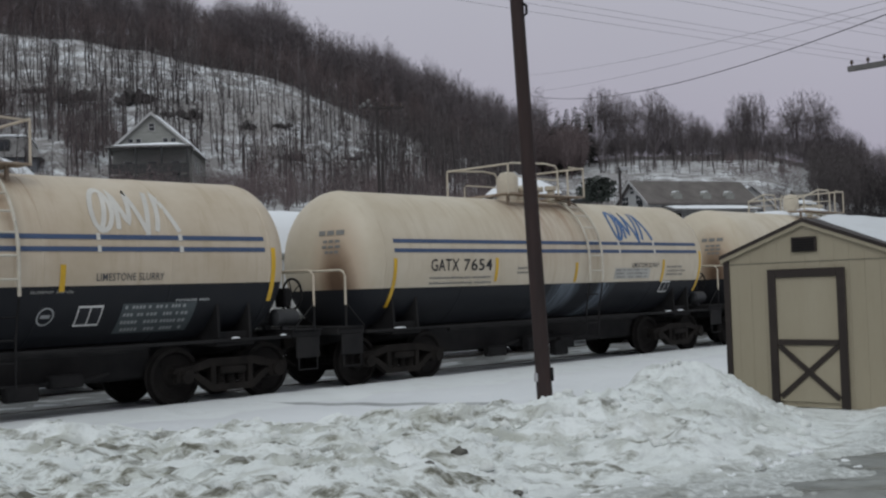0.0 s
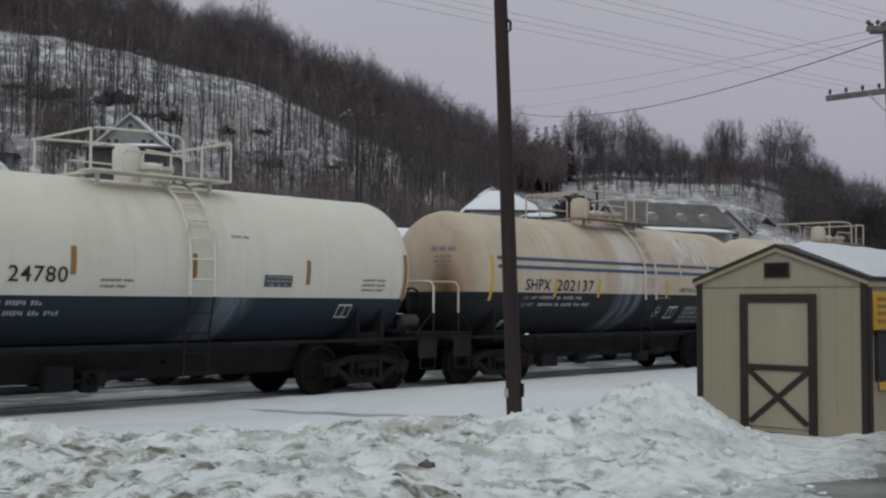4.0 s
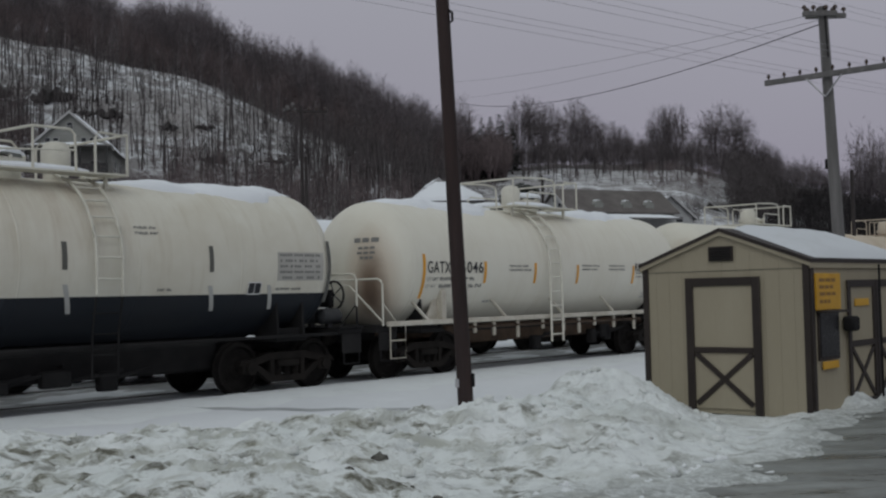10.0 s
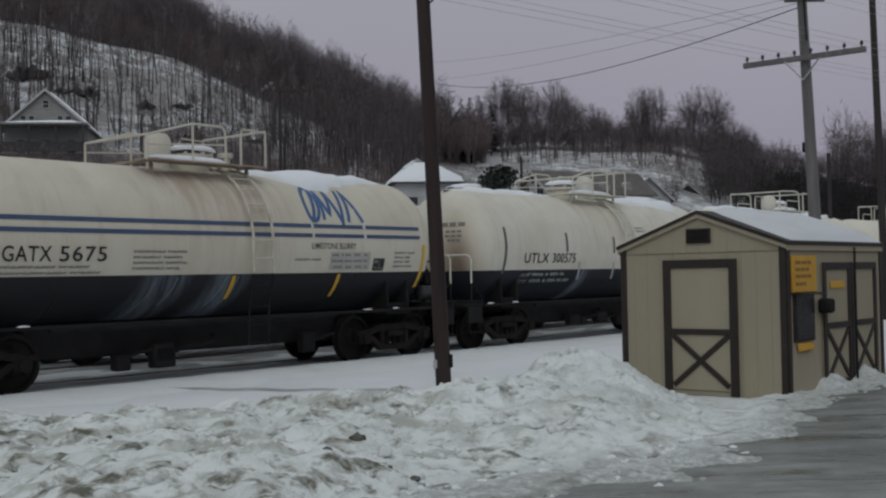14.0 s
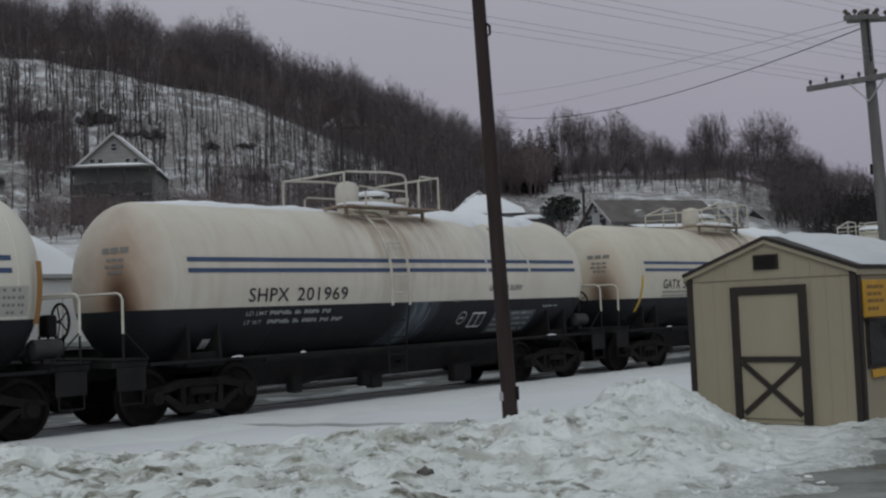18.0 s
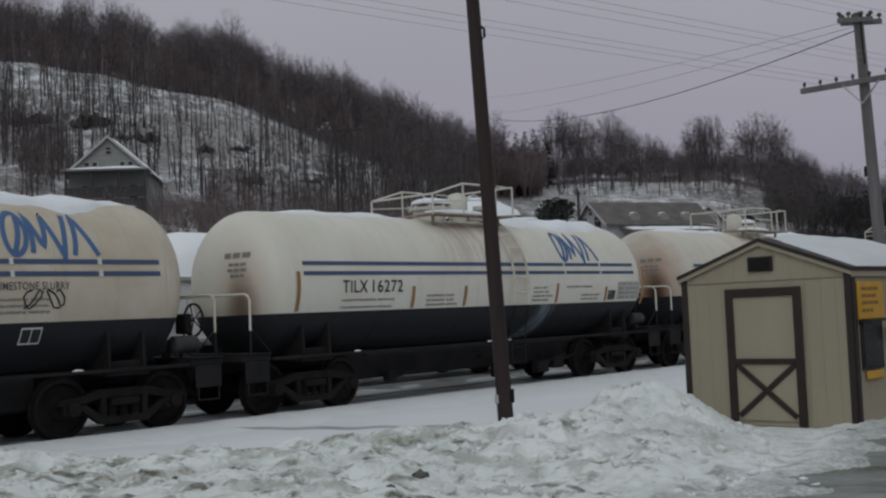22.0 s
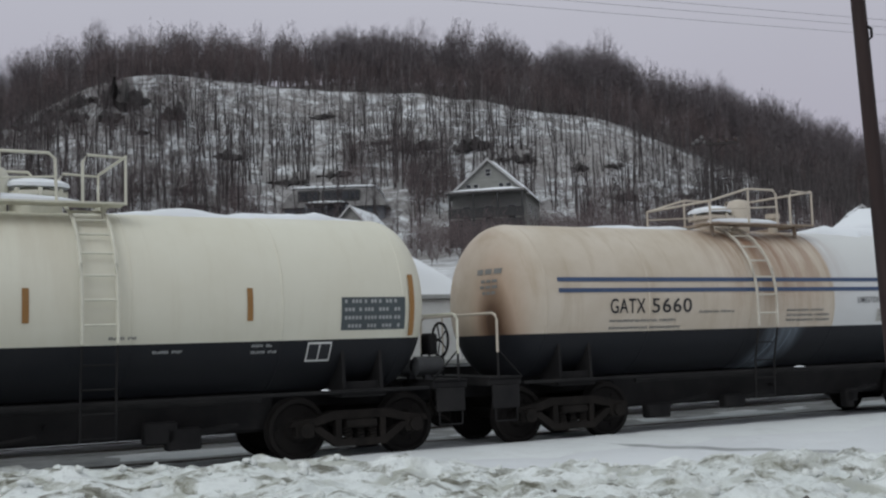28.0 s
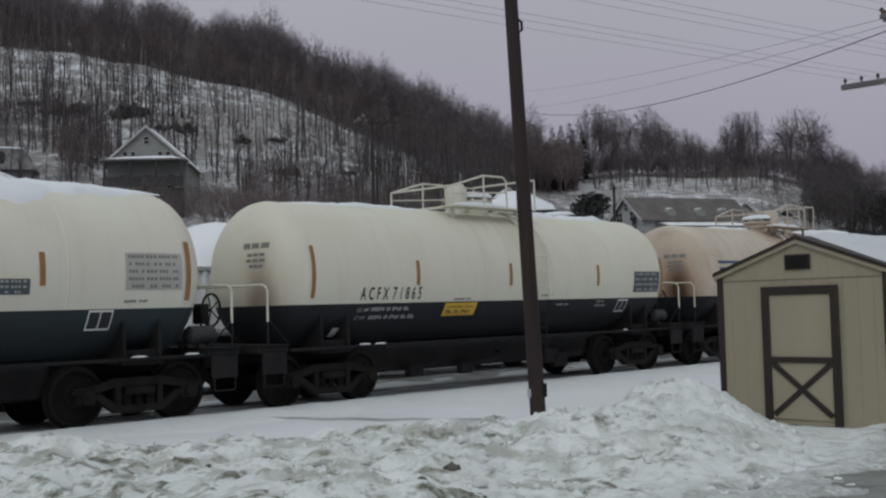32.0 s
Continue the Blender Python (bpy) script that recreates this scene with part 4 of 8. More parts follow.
def lump(g, c, r, rng, seg=14):
    vs, fs = [], []
    ph = rng.uniform(0, 6)
    for i, (h, k) in enumerate(((-0.2, 1.0), (0.25, 0.98), (0.7, 0.75), (0.95, 0.35))):
        for j in range(seg):
            w = 6.283 * j / seg
            q = k * (1 + 0.14 * math.sin(3 * w + ph) + 0.07 * math.sin(7 * w + 2 * ph))
            vs.append((c[0] + r[0] * q * math.cos(w), c[1] + r[1] * q * math.sin(w), c[2] + r[2] * h))
    vs.append((c[0], c[1], c[2] + r[2]))
    for i in range(3):
        for j in range(seg):
            k = (j + 1) % seg
            fs.append((i * seg + j, i * seg + k, i * seg + seg + k, i * seg + seg + j))
    for j in range(seg):
        fs.append((3 * seg + j, 3 * seg + (j + 1) % seg, 4 * seg))
    g.add(vs, fs)


STAIN_STEEL = worn("rust_stained_steel", (0.16, 0.10, 0.06), (0.42, 0.36, 0.29), 0.65, 0, 4, 30, 0.3, 0.004)


def snow_blanket(parent, x0, x1, reach, seed, thick=0.15):
    """Snow lying along the crown of the tank, with a ragged edge."""
    g = Geo()
    nx, na = max(8, int((x1 - x0) / 0.14)), 18
    vs, fs = [], []
    for i in range(nx + 1):
        x = x0 + (x1 - x0) * i / nx
        taper = min(1, 3.0 * min(i, nx - i) / nx + 0.12)
        e = radians(reach) * taper * (0.8 + 0.5 * noise.noise((x * 0.8, seed, 0)) + 0.22 * noise.noise((x * 3.1, seed, 4)))
        e2 = radians(reach) * taper * (0.8 + 0.4 * noise.noise((x * 0.9, seed, 9)))
        for j in range(na + 1):
            u = j / na
            a = math.pi / 2 + (-e2 + (e + e2) * u)
            edge = min(1, 5 * min(u, 1 - u))
            h = -0.01 + (thick * edge ** 0.6 * (0.75 + 0.6 * noise.noise((x * 1.3, a * 3, seed + 2)) + 0.3 * noise.noise((x * 4.1, a * 8, seed + 5)))) * min(1, taper * 1.2)
            r = TANK_R + h
            xx = x
            vs.append((xx, r * math.cos(a), TANK_Z + r * math.sin(a)))
    for i in range(nx):
        for j in range(na):
            fs.append((i * (na + 1) + j, i * (na + 1) + j + 1, (i + 1) * (na + 1) + j + 1, (i + 1) * (na + 1) + j))
    g.add(vs, fs)
    part("snow_blanket", g, SNOW_CAP, parent, "settled snow along the tank top", 80)


def emblem(parent, x, z, w, h, material):
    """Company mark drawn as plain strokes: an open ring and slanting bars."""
    g = Geo()
    ring = [(x + 0.125 * w + 0.115 * w * math.cos(a) + 0.03 * w * math.sin(a), z + h * 0.52 + 0.46 * h * math.sin(a)) for a in np.linspace(0, 6.284, 28)]
    stroke(g, ring, 0.074)
    runs = (
        ((0.06, 0.02, 0.16, 0.42, 0.20, 0.88),),
        ((0.27, 0.10, 0.31, 0.50, 0.29, 0.98), (0.29, 0.98, 0.34, 0.52, 0.40, 0.22), (0.40, 0.22, 0.46, 0.62, 0.47, 0.98), (0.47, 0.98, 0.52, 0.48, 0.60, 0.06)),
        ((0.60, -0.06, 0.64, 0.46, 0.72, 0.96),),
        ((0.72, 0.06, 0.79, 0.56, 0.80, 0.96), (0.80, 0.96, 0.88, 0.56, 0.99, 0.06)),
    )
    for run in runs:
        pts = []
        for xa, za, xm, zm, xb, zb in run:
            first = 1 if pts else 0
            for k in range(first, 7):
                u = k / 6
                p, q, r = (1 - u) ** 2, 2 * u * (1 - u), u * u
                pts.append((x + w * (p * xa + q * xm + r * xb), z + h * (p * za + q * zm + r * zb)))
        stroke(g, pts, 0.08)
    part("emblem", g, material, parent)


def table(parent, x, z, w, h, material, ink, rows=5):
    g = Geo()
    patch(g, x, x + w, z, z + h, 0.007)
    part("data_panel", g, material, parent)
    t = Geo()
    for k in range(rows):
        zz = z + h * (k + 0.3) / rows
        xx = x + 0.05
        for m in (0.30, 0.22, 0.24, 0.12):
            n = max(1, round(m * w * 0.92 / 0.06))
            for j in range(n):
                if (j * 5 + k * 3) % 7:
                    patch(t, xx + m * w * 0.92 * j / n, xx + m * w * 0.92 * (j + 0.7) / n, zz, zz + h * 0.42 / rows, 0.011)
            xx += m * w * 1.02
    part("small_print", t, ink, parent)


def consolidated(parent, x, z, s, ink, ground_paint):
    """Small framed inspection panel."""
    g = Geo()
    patch(g, x, x + 1.35 * s, z, z + s, 0.008)
    part("inspection_panel", g, ink, parent)
    k = Geo()
    if z < SEAM:
        patch(k, x + 0.07 * s, x + 0.64 * s, z + 0.1 * s, z + 0.9 * s, 0.012)
        patch(k, x + 0.71 * s, x + 1.28 * s, z + 0.1 * s, z + 0.9 * s, 0.012)
        for j in range(4):
            bars(x + 0.12 * s, z + (0.2 + 0.17 * j) * s, (0.42 * s,), 0.07 * s, parent, ink)
            bars(x + 0.8 * s, z + (0.2 + 0.17 * j) * s, (0.2 * s, 0.16 * s), 0.07 * s, parent, ink, 0.03)
    else:
        patch(k, x + 0.1 * s, x + 0.5 * s, z + 0.62 * s, z + 0.86 * s, 0.012)
        patch(k, x + 0.66 * s, x + 0.72 * s, z + 0.1 * s, z + 0.9 * s, 0.012)
        patch(k, x + 0.8 * s, x + 1.25 * s, z + 0.16 * s, z + 0.24 * s, 0.012)
        patch(k, x + 0.12 * s, x + 0.52 * s, z + 0.2 * s, z + 0.28 * s, 0.012)
    part("small_print", k, ground_paint, parent)


def tank_car(u, length, label, style="stripe", upper=(0.5, 0.45, 0.36), lower=(0.020, 0.0215, 0.0255), number=None, num_h=0.25, mark_tint="yellow",
             marks=(), mark_emblem=None, snow=(), rust=0.4, grime=0.35, soot=0.8, words=(), panels=(), seed=1, prints=True, patch_x=None, text_z=None, ladder=None, bulb=-0.55, head=0.0, seam_z=SEAM):
    """A four-axle tank car. u: metres from the datum of the train to its trailing coupling."""
    rng = random.Random(seed)
    root = thing("tank_car", pose(*track_point(u), 0, 0, TRACK_TURN), label, "rail car", "tank cars of the passing train")
    L = length
    seam = seam_z if style != "walk" else 0.0
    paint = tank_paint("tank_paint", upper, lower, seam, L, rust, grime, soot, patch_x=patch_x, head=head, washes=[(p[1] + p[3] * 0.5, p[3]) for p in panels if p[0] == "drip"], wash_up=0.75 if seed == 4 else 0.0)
    fit_paint = worn("fitting_paint", tuple(c * 0.78 for c in upper), tuple(c * 1.02 for c in upper), 0.55, 0, 3, 30, 0.2, 0.003)
    x0, x1, hd = 0.63, L - 0.63, TANK_R * 0.5
    prof = []
    for k in range(13):
        a = math.pi / 2 * k / 12
        prof.append((x0 + hd - hd * math.cos(a), TANK_R * math.sin(a) ** 0.76))
    body = Geo()
    rings = [x0 + hd + (x1 - x0 - 2 * hd) * k / 8 for k in range(1, 8)]
    body.lathe(prof + [(x, TANK_R) for x in rings] + [(x0 + x1 - x, r) for x, r in prof[::-1]], 72, "x", (0, 0, TANK_Z))
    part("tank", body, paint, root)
    for k, f in enumerate((0.0, 0.2, 0.42, 0.62, 0.82, 1.0)):
        w = Geo()
        x = x0 + hd + (x1 - x0 - 2 * hd) * f
        w.lathe([(x - 0.022, TANK_R - 0.002), (x - 0.012, TANK_R + 0.006), (x + 0.012, TANK_R + 0.006), (x + 0.022, TANK_R - 0.002)], 72, "x", (0, 0, TANK_Z))
        ob = part("weld_seam", w, paint, root)
    if style == "stripe":
        for z in (2.43, 2.61):
            g = Geo()
            patch(g, x0 + hd + 0.22, x1 - hd - 0.1, z, z + 0.072, 0.008)
            part("stripe", g, BLUE_STRIPE, root)
    mt = MARKS[mark_tint]
    for x, za, zb in marks:
        g = Geo()
        patch(g, x, x + 0.085, za, zb, 0.009)
        part("reflective_mark", g, mt, root)
    if number:
        w1, w2, xa, xb, xc = number
        zt = (text_z or SEAM + 0.2) + 0.02
        num_h *= 0.86
        tank_words(w1, num_h, xa, zt, BLACK_PAINT, root, to=xb)
        tank_words(w2, num_h, xb + (xc - xb) * 0.14, zt, BLACK_PAINT, root, to=xc)
        ink = DULL_WHITE if style != "walk" else GREY_PRINT
        zz = seam - 0.14 if style != "walk" else zt - 0.16
        k = (xc - xa) / 2.2
        for j in range(2 if prints else 0):
            xx = xa + 0.5 * k
            tank_words(("LD LMT", "LT WT")[j], 0.068, xa, zz - 0.15 * j, ink, root, to=xa + (0.44, 0.36)[j] * k, name="stencil")
            for w in (0.48, 0.14, 0.34, 0.2, 0.26)[:4 + j]:
                bars(xx, zz - 0.15 * j, (w * k,), 0.07, root, ink)
                xx += (w + 0.07) * k
    if mark_emblem:
        ex, ink = mark_emblem
        emblem(root, ex - 0.06, 2.70, 1.45, 0.70, ink)
        g = Geo()
        for z in (2.43, 2.61):
            patch(g, ex - 0.06, ex + 0.0, z - 0.01, z + 0.09, 0.011)
            patch(g, ex + 1.33, ex + 1.40, z - 0.01, z + 0.09, 0.011)
        part("stripe_gap", g, PALE_EMBLEM, root)
    for text, x, z, h, xe in words:
        tank_words(text, h, x, z, BLACK_PAINT if style == "walk" else DARK_PRINT, root, to=xe)
    for kind, x, z, w, h in panels:
        if kind == "table":
            table(root, x, z, w, h, TABLE_GREY if z > SEAM else TABLE_DARK, GREY_PRINT if z > SEAM else DULL_WHITE, max(3, int(h / 0.1)))
        elif kind == "dark_table":
            table(root, x, z, w, h, TABLE_DARK, DULL_WHITE, max(3, int(h / 0.1)))
        elif kind == "panel":
            consolidated(root, x, z, h, WHITE_PAINT if z < SEAM else BLACK_PAINT, BLACK_PAINT if z < SEAM else GREY_PRINT)
        elif kind == "print":
            n = max(1, int(h / 0.09))
            for k in range(n):
                bars(x, z + 0.09 * k, (w * rng.uniform(0.4, 0.6), w * rng.uniform(0.2, 0.35)), 0.04, root, DULL_WHITE if z < SEAM else GREY_PRINT, 0.04)
        elif kind == "sign":
            g = Geo()
            patch(g, x, x + w, z, z + h, 0.008)
            part("hazard_label", g, YELLOW_MARK, root, "yellow warning label")
            bars(x + 0.08, z + h * 0.15, (w * 0.2, w * 0.16, w * 0.28), h * 0.3, root, BLACK_PAINT, 0.05)
            bars(x + 0.08, z + h * 0.62, (w * 0.5, w * 0.26), h * 0.12, root, BLACK_PAINT, 0.05)
        elif kind == "lean":
            g = Geo()
            patch(g, x + 0.16, x + 0.16 + w, z, z + h, 0.009, -0.16)
            part("reflective_mark", g, PALE_MARK, root)
        elif kind == "disc":
            g = Geo()
            stroke(g, [(x + w * math.cos(a), z + w * math.sin(a)) for a in np.linspace(0, 6.284, 20)], 0.025)
            stroke(g, [(x - w * 0.6, z), (x + w * 0.6, z)], 0.05)
            part("round_stencil", g, DULL_WHITE, root)
        elif kind == "drip":
            for k in range(2):
                g = Geo()
                xx = x + w * (0.3 + 0.4 * k) + rng.uniform(-0.05, 0.05)
                zz = np.linspace(SEAM - 0.04, SEAM - h * rng.uniform(0.7, 1.0), 7)
                stroke(g, [(xx - 0.5 * (SEAM + 0.1 - q) ** 2, q) for q in zz], rng.uniform(0.015, 0.035))
                part("lime_run", g, LIME, root, "chalky lime run down the shell")
        elif kind == "scrawl":
            scrawl(root, x, z, w, h, rng)
    # print on the trailing head
    hg = Geo()
    for k, (w, z) in enumerate(((0.62, 2.78), (0.42, 2.64), (0.46, 2.54), (0.34, 2.44))):
        for s in range(3):
            y = -0.62 + w * (s - 1.0) / 3
            put = []
            for yy, zz in ((y, z), (y + w * 0.26, z), (y + w * 0.26, z + (0.09 if k == 0 else 0.05)), (y, z + (0.09 if k == 0 else 0.05))):
                q = math.sqrt(max(0.01, 1 - ((yy ** 2 + (zz - TANK_Z) ** 2) / TANK_R ** 2) ** (1 / 0.76)))
                put.append((x0 + hd - hd * q - 0.012, yy, zz))
            hg.add(put, [(0, 1, 2, 3)])
    part("small_print", hg, GREY_PRINT, root)
    for k, (x, turn) in enumerate(((0.0, 0), (L, 180))):
        cp = part("coupler", keep("coupler", coupler_mesh), RUSTY_IRON, root)
        cp.matrix_basis = pose(x, 0, 0, 0, 0, turn)
        es = part("end_sill", keep("end_sill", end_sill_mesh), BLACK_STEEL, root)
        es.matrix_basis = pose(x, 0, 0, 0, 0, turn)
        tx = TRUCK_IN if k == 0 else L - TRUCK_IN
        sd = part("saddle", keep("saddle", saddle_mesh), BLACK_STEEL, root)
        sd.matrix_basis = pose(tx, 0, 0)
        add_truck(root, tx)
        end_rail(root, fit_paint, 0.36 if k == 0 else L - 0.36, k == 1, style)
    # gear under the tank
    frame_low = 0.34 if style != "walk" else 0.5
    sill = Geo()
    sill.box((L / 2, 0.05, (frame_low + 1.02) / 2 + 0.05), (L - 6.2, 1.2, 0.92 - frame_low), 0.05)
    sill.box((L / 2, 0, 0.9), (L - 2.4, 0.6, 0.3), 0.03)
    part("underframe", sill, BLACK_STEEL if style != "walk" else RUST_DIRT, root)
    if style != "walk":
        for s in (-1, 1):
            rb = Geo()
            rb.box((L / 2, s * 1.2, 1.0), (L - 1.7, 0.16, 0.05), 0.008)
            part("running_board", rb, BLACK_STEEL, root)
        for _ in range(3):
            sb = Geo()
            lump(sb, (rng.choice((rng.uniform(0.9, 3.0), rng.uniform(L - 3.0, L - 0.9), rng.uniform(3, L - 3))), -1.22, 1.025), (rng.uniform(0.05, 0.16), 0.04, 0.025), rng, 10)
            part("snow_patch", sb, SNOW_CAP, root)
    for _ in range(4):
        hg2 = Geo()
        x = rng.uniform(3.4, L - 3.6)
        hg2.box((x, -0.78, frame_low + rng.uniform(0.0, 0.2)), (rng.uniform(0.2, 0.6), 0.2, rng.uniform(0.2, 0.4)), 0.03)
        hg2.tube([(x, -0.8, frame_low + 0.1), (x + rng.uniform(0.5, 1.2), -0.82, frame_low + 0.25)], 0.03, 6)
        part("brake_hanger", hg2, BLACK_STEEL, root)
    under = Geo()
    under.tube([(L * 0.36, 0.35, 0.78), (L * 0.36 + 0.9, 0.35, 0.78)], 0.17, 14)
    part("air_reservoir", under, BLACK_STEEL, root)
    pipe = Geo()
    pipe.tube([(3.4, -0.85, 0.93), (L - 3.4, -0.85, 0.93)], 0.045, 8)
    pipe.tube([(3.0, 0.85, 0.90), (L - 3.0, 0.85, 0.90)], 0.035, 8)
    part("brake_pipe", pipe, BLACK_STEEL, root)
    out = Geo()
    out.lathe([(0.62, 0.0), (0.62, 0.12), (0.72, 0.12), (0.73, 0.2), (0.98, 0.22)], 16, "z", (L * 0.52, 0, 0))
    out.tube([(L * 0.52, -0.7, 0.7), (L * 0.52, 0, 0.7)], 0.03, 6)
    part("bottom_outlet", out, BLACK_STEEL, root)
    rig = Geo()
    rig.box((L * 0.62, 0.1, 0.76), (0.5, 0.34, 0.3), 0.03)
    rig.tube([(L * 0.25, 0.1, 0.6), (L * 0.75, 0.1, 0.6)], 0.03, 6)
    part("brake_rigging", rig, BLACK_STEEL, root)
    wheel = Geo()
    wx, wy = L - 0.30, -0.62 if style != "walk" else 0.5
    wheel.tube([(wx, wy + 0.27 * math.cos(a), 1.72 + 0.27 * math.sin(a)) for a in np.linspace(0, 6.2832, 25)], 0.022, 6, False)
    for k in range(5):
        a = k * 1.2566
        wheel.tube([(wx, wy, 1.72), (wx, wy + 0.27 * math.cos(a), 1.72 + 0.27 * math.sin(a))], 0.012, 5)
    wheel.tube([(wx, wy, 1.72), (wx - 0.12, wy, 1.72)], 0.03, 6)
    wheel.box((wx - 0.2, wy, 1.66), (0.16, 0.3, 0.34), 0.03)
    wheel.tube([(wx - 0.2, wy, 1.5), (wx - 0.2, wy, 1.08)], 0.02, 6)
    part("brake_wheel", wheel, BLACK_STEEL, root)
    if style != "walk":
        for x, y, z, r, l in ((L - 0.95, -0.86, 1.32, 0.15, 0.55), (L - 1.0, -0.45, 1.30, 0.12, 0.5)):
            gear = Geo()
            gear.lathe([(0, 0), (0.03, r * 0.8), (0.06, r), (l - 0.06, r), (l - 0.03, r * 0.8), (l, 0)], 16, "x", (x, y, z))
            gear.box((x + l * 0.5, y, z - r - 0.04), (0.12, 0.1, 0.16), 0.01)
            part("brake_cylinder", gear, DULL_STEEL, root)
        if seed in (4, 9, 13):
            pl = Geo()
            patch(pl, 2.02, 2.18, 1.20, 1.36, 0.03)
            part("placard", pl, WHITE_PAINT, root, "small white placard")
            bars(2.04, 1.29, (0.12,), 0.03, root, BLACK_PAINT)
    platform(root, L * 0.5, style, fit_paint, bool(snow), rng, ladder or L * 0.5 + 0.42, bulb, seed in (3, 4, 5, 6, 9))
    if style == "walk":
        side_walk(root, L)
    for k, (a, b, reach) in enumerate(snow):
        snow_blanket(root, a, b, reach, seed * 3.7 + k, 0.16 * min(1, 0.3 + reach / 40))
    return root, u


LIME = plain_paint("chalky_lime", (0.16, 0.20, 0.24))
SCRAWL = plain_paint("black_scrawl_paint", (0.03, 0.03, 0.035))


def scrawl(root, x, z, w, h, rng):
    """Sprayed loops with no meaning."""
    g = Geo()
    for k in range(max(2, int(w / 0.25))):
        cx = x + w * (k + 0.5) / max(2, int(w / 0.25))
        pts = []
        a0 = rng.uniform(0, 6)
        for j in range(14):
            a = a0 + j * 0.55
            pts.append((cx + 0.13 * math.cos(a) * (1 + 0.3 * math.sin(2 * a)), z + h * 0.5 + h * 0.45 * math.sin(a * 1.3 + k)))
        stroke(g, pts, 0.028, 0.01)
    part("scrawl", g, SCRAWL, root, "looping sprayed scrawl")


def side_walk(root, L):
    """White side sill, steps and braces of the car without a dark lower half."""
    for s in (-1, 1):
        g = Geo()
        g.box((L / 2, s * 1.33, 1.13), (L - 0.9, 0.07, 0.10), 0.01)
        part("side_sill", g, DIRTY_CREAM, root)
        for x in (1.7, 4.3, L * 0.5, L - 4.3, L - 1.7):
            b = Geo()
            p = on_tank(x, 1.62, 0.0)
            b.tube([(x, s * 1.33, 1.13), (x - 0.35, s * abs(p[1]), 1.55)], 0.035, 6)
            part("brace", b, DIRTY_CREAM, root)
        for x in (TRUCK_IN + 0.1, L - TRUCK_IN - 0.1):
            b = Geo()
            b.sheet([(x - 0.28, 1.12), (x + 0.28, 1.12), (x + 0.22, 1.75), (x + 0.1, 1.75)], 0.05, "xz", s * 1.16)
            b.box((x + 0.18, s * 1.15, 1.45), (0.14, 0.3, 0.66), 0.01)
            part("saddle_web", b, DIRTY_CREAM, root)
        for k in range(9):
            b = Geo()
            x = 3.3 + (L - 6.6) * k / 8 + 0.14 * math.sin(5.0 * k)
            b.box((x, s * 1.22, 0.98 - 0.04 * (k % 3)), (0.09, 0.05, 0.26 + 0.08 * (k % 3)), 0.01)
            part("pipe_hanger", b, DIRTY_CREAM, root)
        b = Geo()
        b.tube([(2.9, s * 1.22, 0.98), (L - 2.9, s * 1.22, 0.95)], 0.035, 7)
        part("steam_pipe", b, RUST_DIRT, root, "rust-browned pipe under the sill")
        for x in (0.75, L - 0.75):
            b = Geo()
            b.tube([(x - 0.22, s * 1.33, 1.1), (x - 0.22, s * 1.33, 0.45), (x + 0.22, s * 1.33, 0.45), (x + 0.22, s * 1.33, 1.1)], 0.015, 6)
            b.tube([(x - 0.22, s * 1.33, 0.8), (x + 0.22, s * 1.33, 0.8)], 0.016, 6)
            part("step", b, DIRTY_CREAM, root)


TAN = (0.57, 0.51, 0.405)
CREAM = (0.61, 0.58, 0.49)
WHITE = (0.69, 0.67, 0.58)
COUPLINGS = {"a": 65.5, "b": 52.3, "c": 39.1, "d": 25.93, "e": 12.71, "f": -0.33, "g": -12.81, "h": -25.84, "i": -38.70, "j": -51.69, "k": -65.04, "l": -78.51, "m": -91.52, "n": -104.64, "o": -117.90, "p": -131.1}


def length_of(rear, front):
    return COUPLINGS[front] - COUPLINGS[rear]


def ends(L):
    """The tall tapes by both head welds."""
    return ((1.36, 1.55, 2.32), (L - 1.45, 1.62, 2.45))


CARS = []
for rear, front, tint in (("b", "a", TAN), ("c", "b", CREAM), ("d", "c", TAN)):
    L = length_of(rear, front)
    CARS.append(tank_car(COUPLINGS[rear], L, "tan tank car with a black lower half and blue stripes", upper=tint, marks=ends(L), snow=((L * 0.3, L * 0.7, 24),), seed=ord(rear)))

L = length_of("e", "d")
CARS.append(tank_car(COUPLINGS["e"], L, "tan tank car with blue emblem, stripes and yellow tapes", upper=TAN, number=("GATX", "7654", 2.47, 3.24, 4.20), num_h=0.26, text_z=2.06, marks=((1.5, 1.42, 2.32), (4.31, 1.85, 2.32), (6.93, 1.8, 2.22), (10.3, 1.75, 2.27), (11.9, 1.5, 2.48)), mark_emblem=(8.61, BLUE_EMBLEM), words=(("LIMESTONE SLURRY", 9.04, 2.1, 0.10, 10.14),), panels=(("drip", 6.3, 1.2, 0.9, 0.7), ("drip", 7.9, 1.2, 0.6, 0.7), ("print", 2.47, 1.92, 2.0, 0.09), ("print", 2.47, 1.82, 2.3, 0.09), ("table", 8.4, 1.84, 1.4, 0.24), ("panel", 10.4, 1.5, 0.3, 0.26), ("print", 5.0, 2.0, 0.9, 0.18), ("print", 10.5, 1.9, 0.9, 0.27)), rust=0.55, ladder=7.3, bulb=-0.4, prints=False, seed=3))
L = length_of("f", "e")
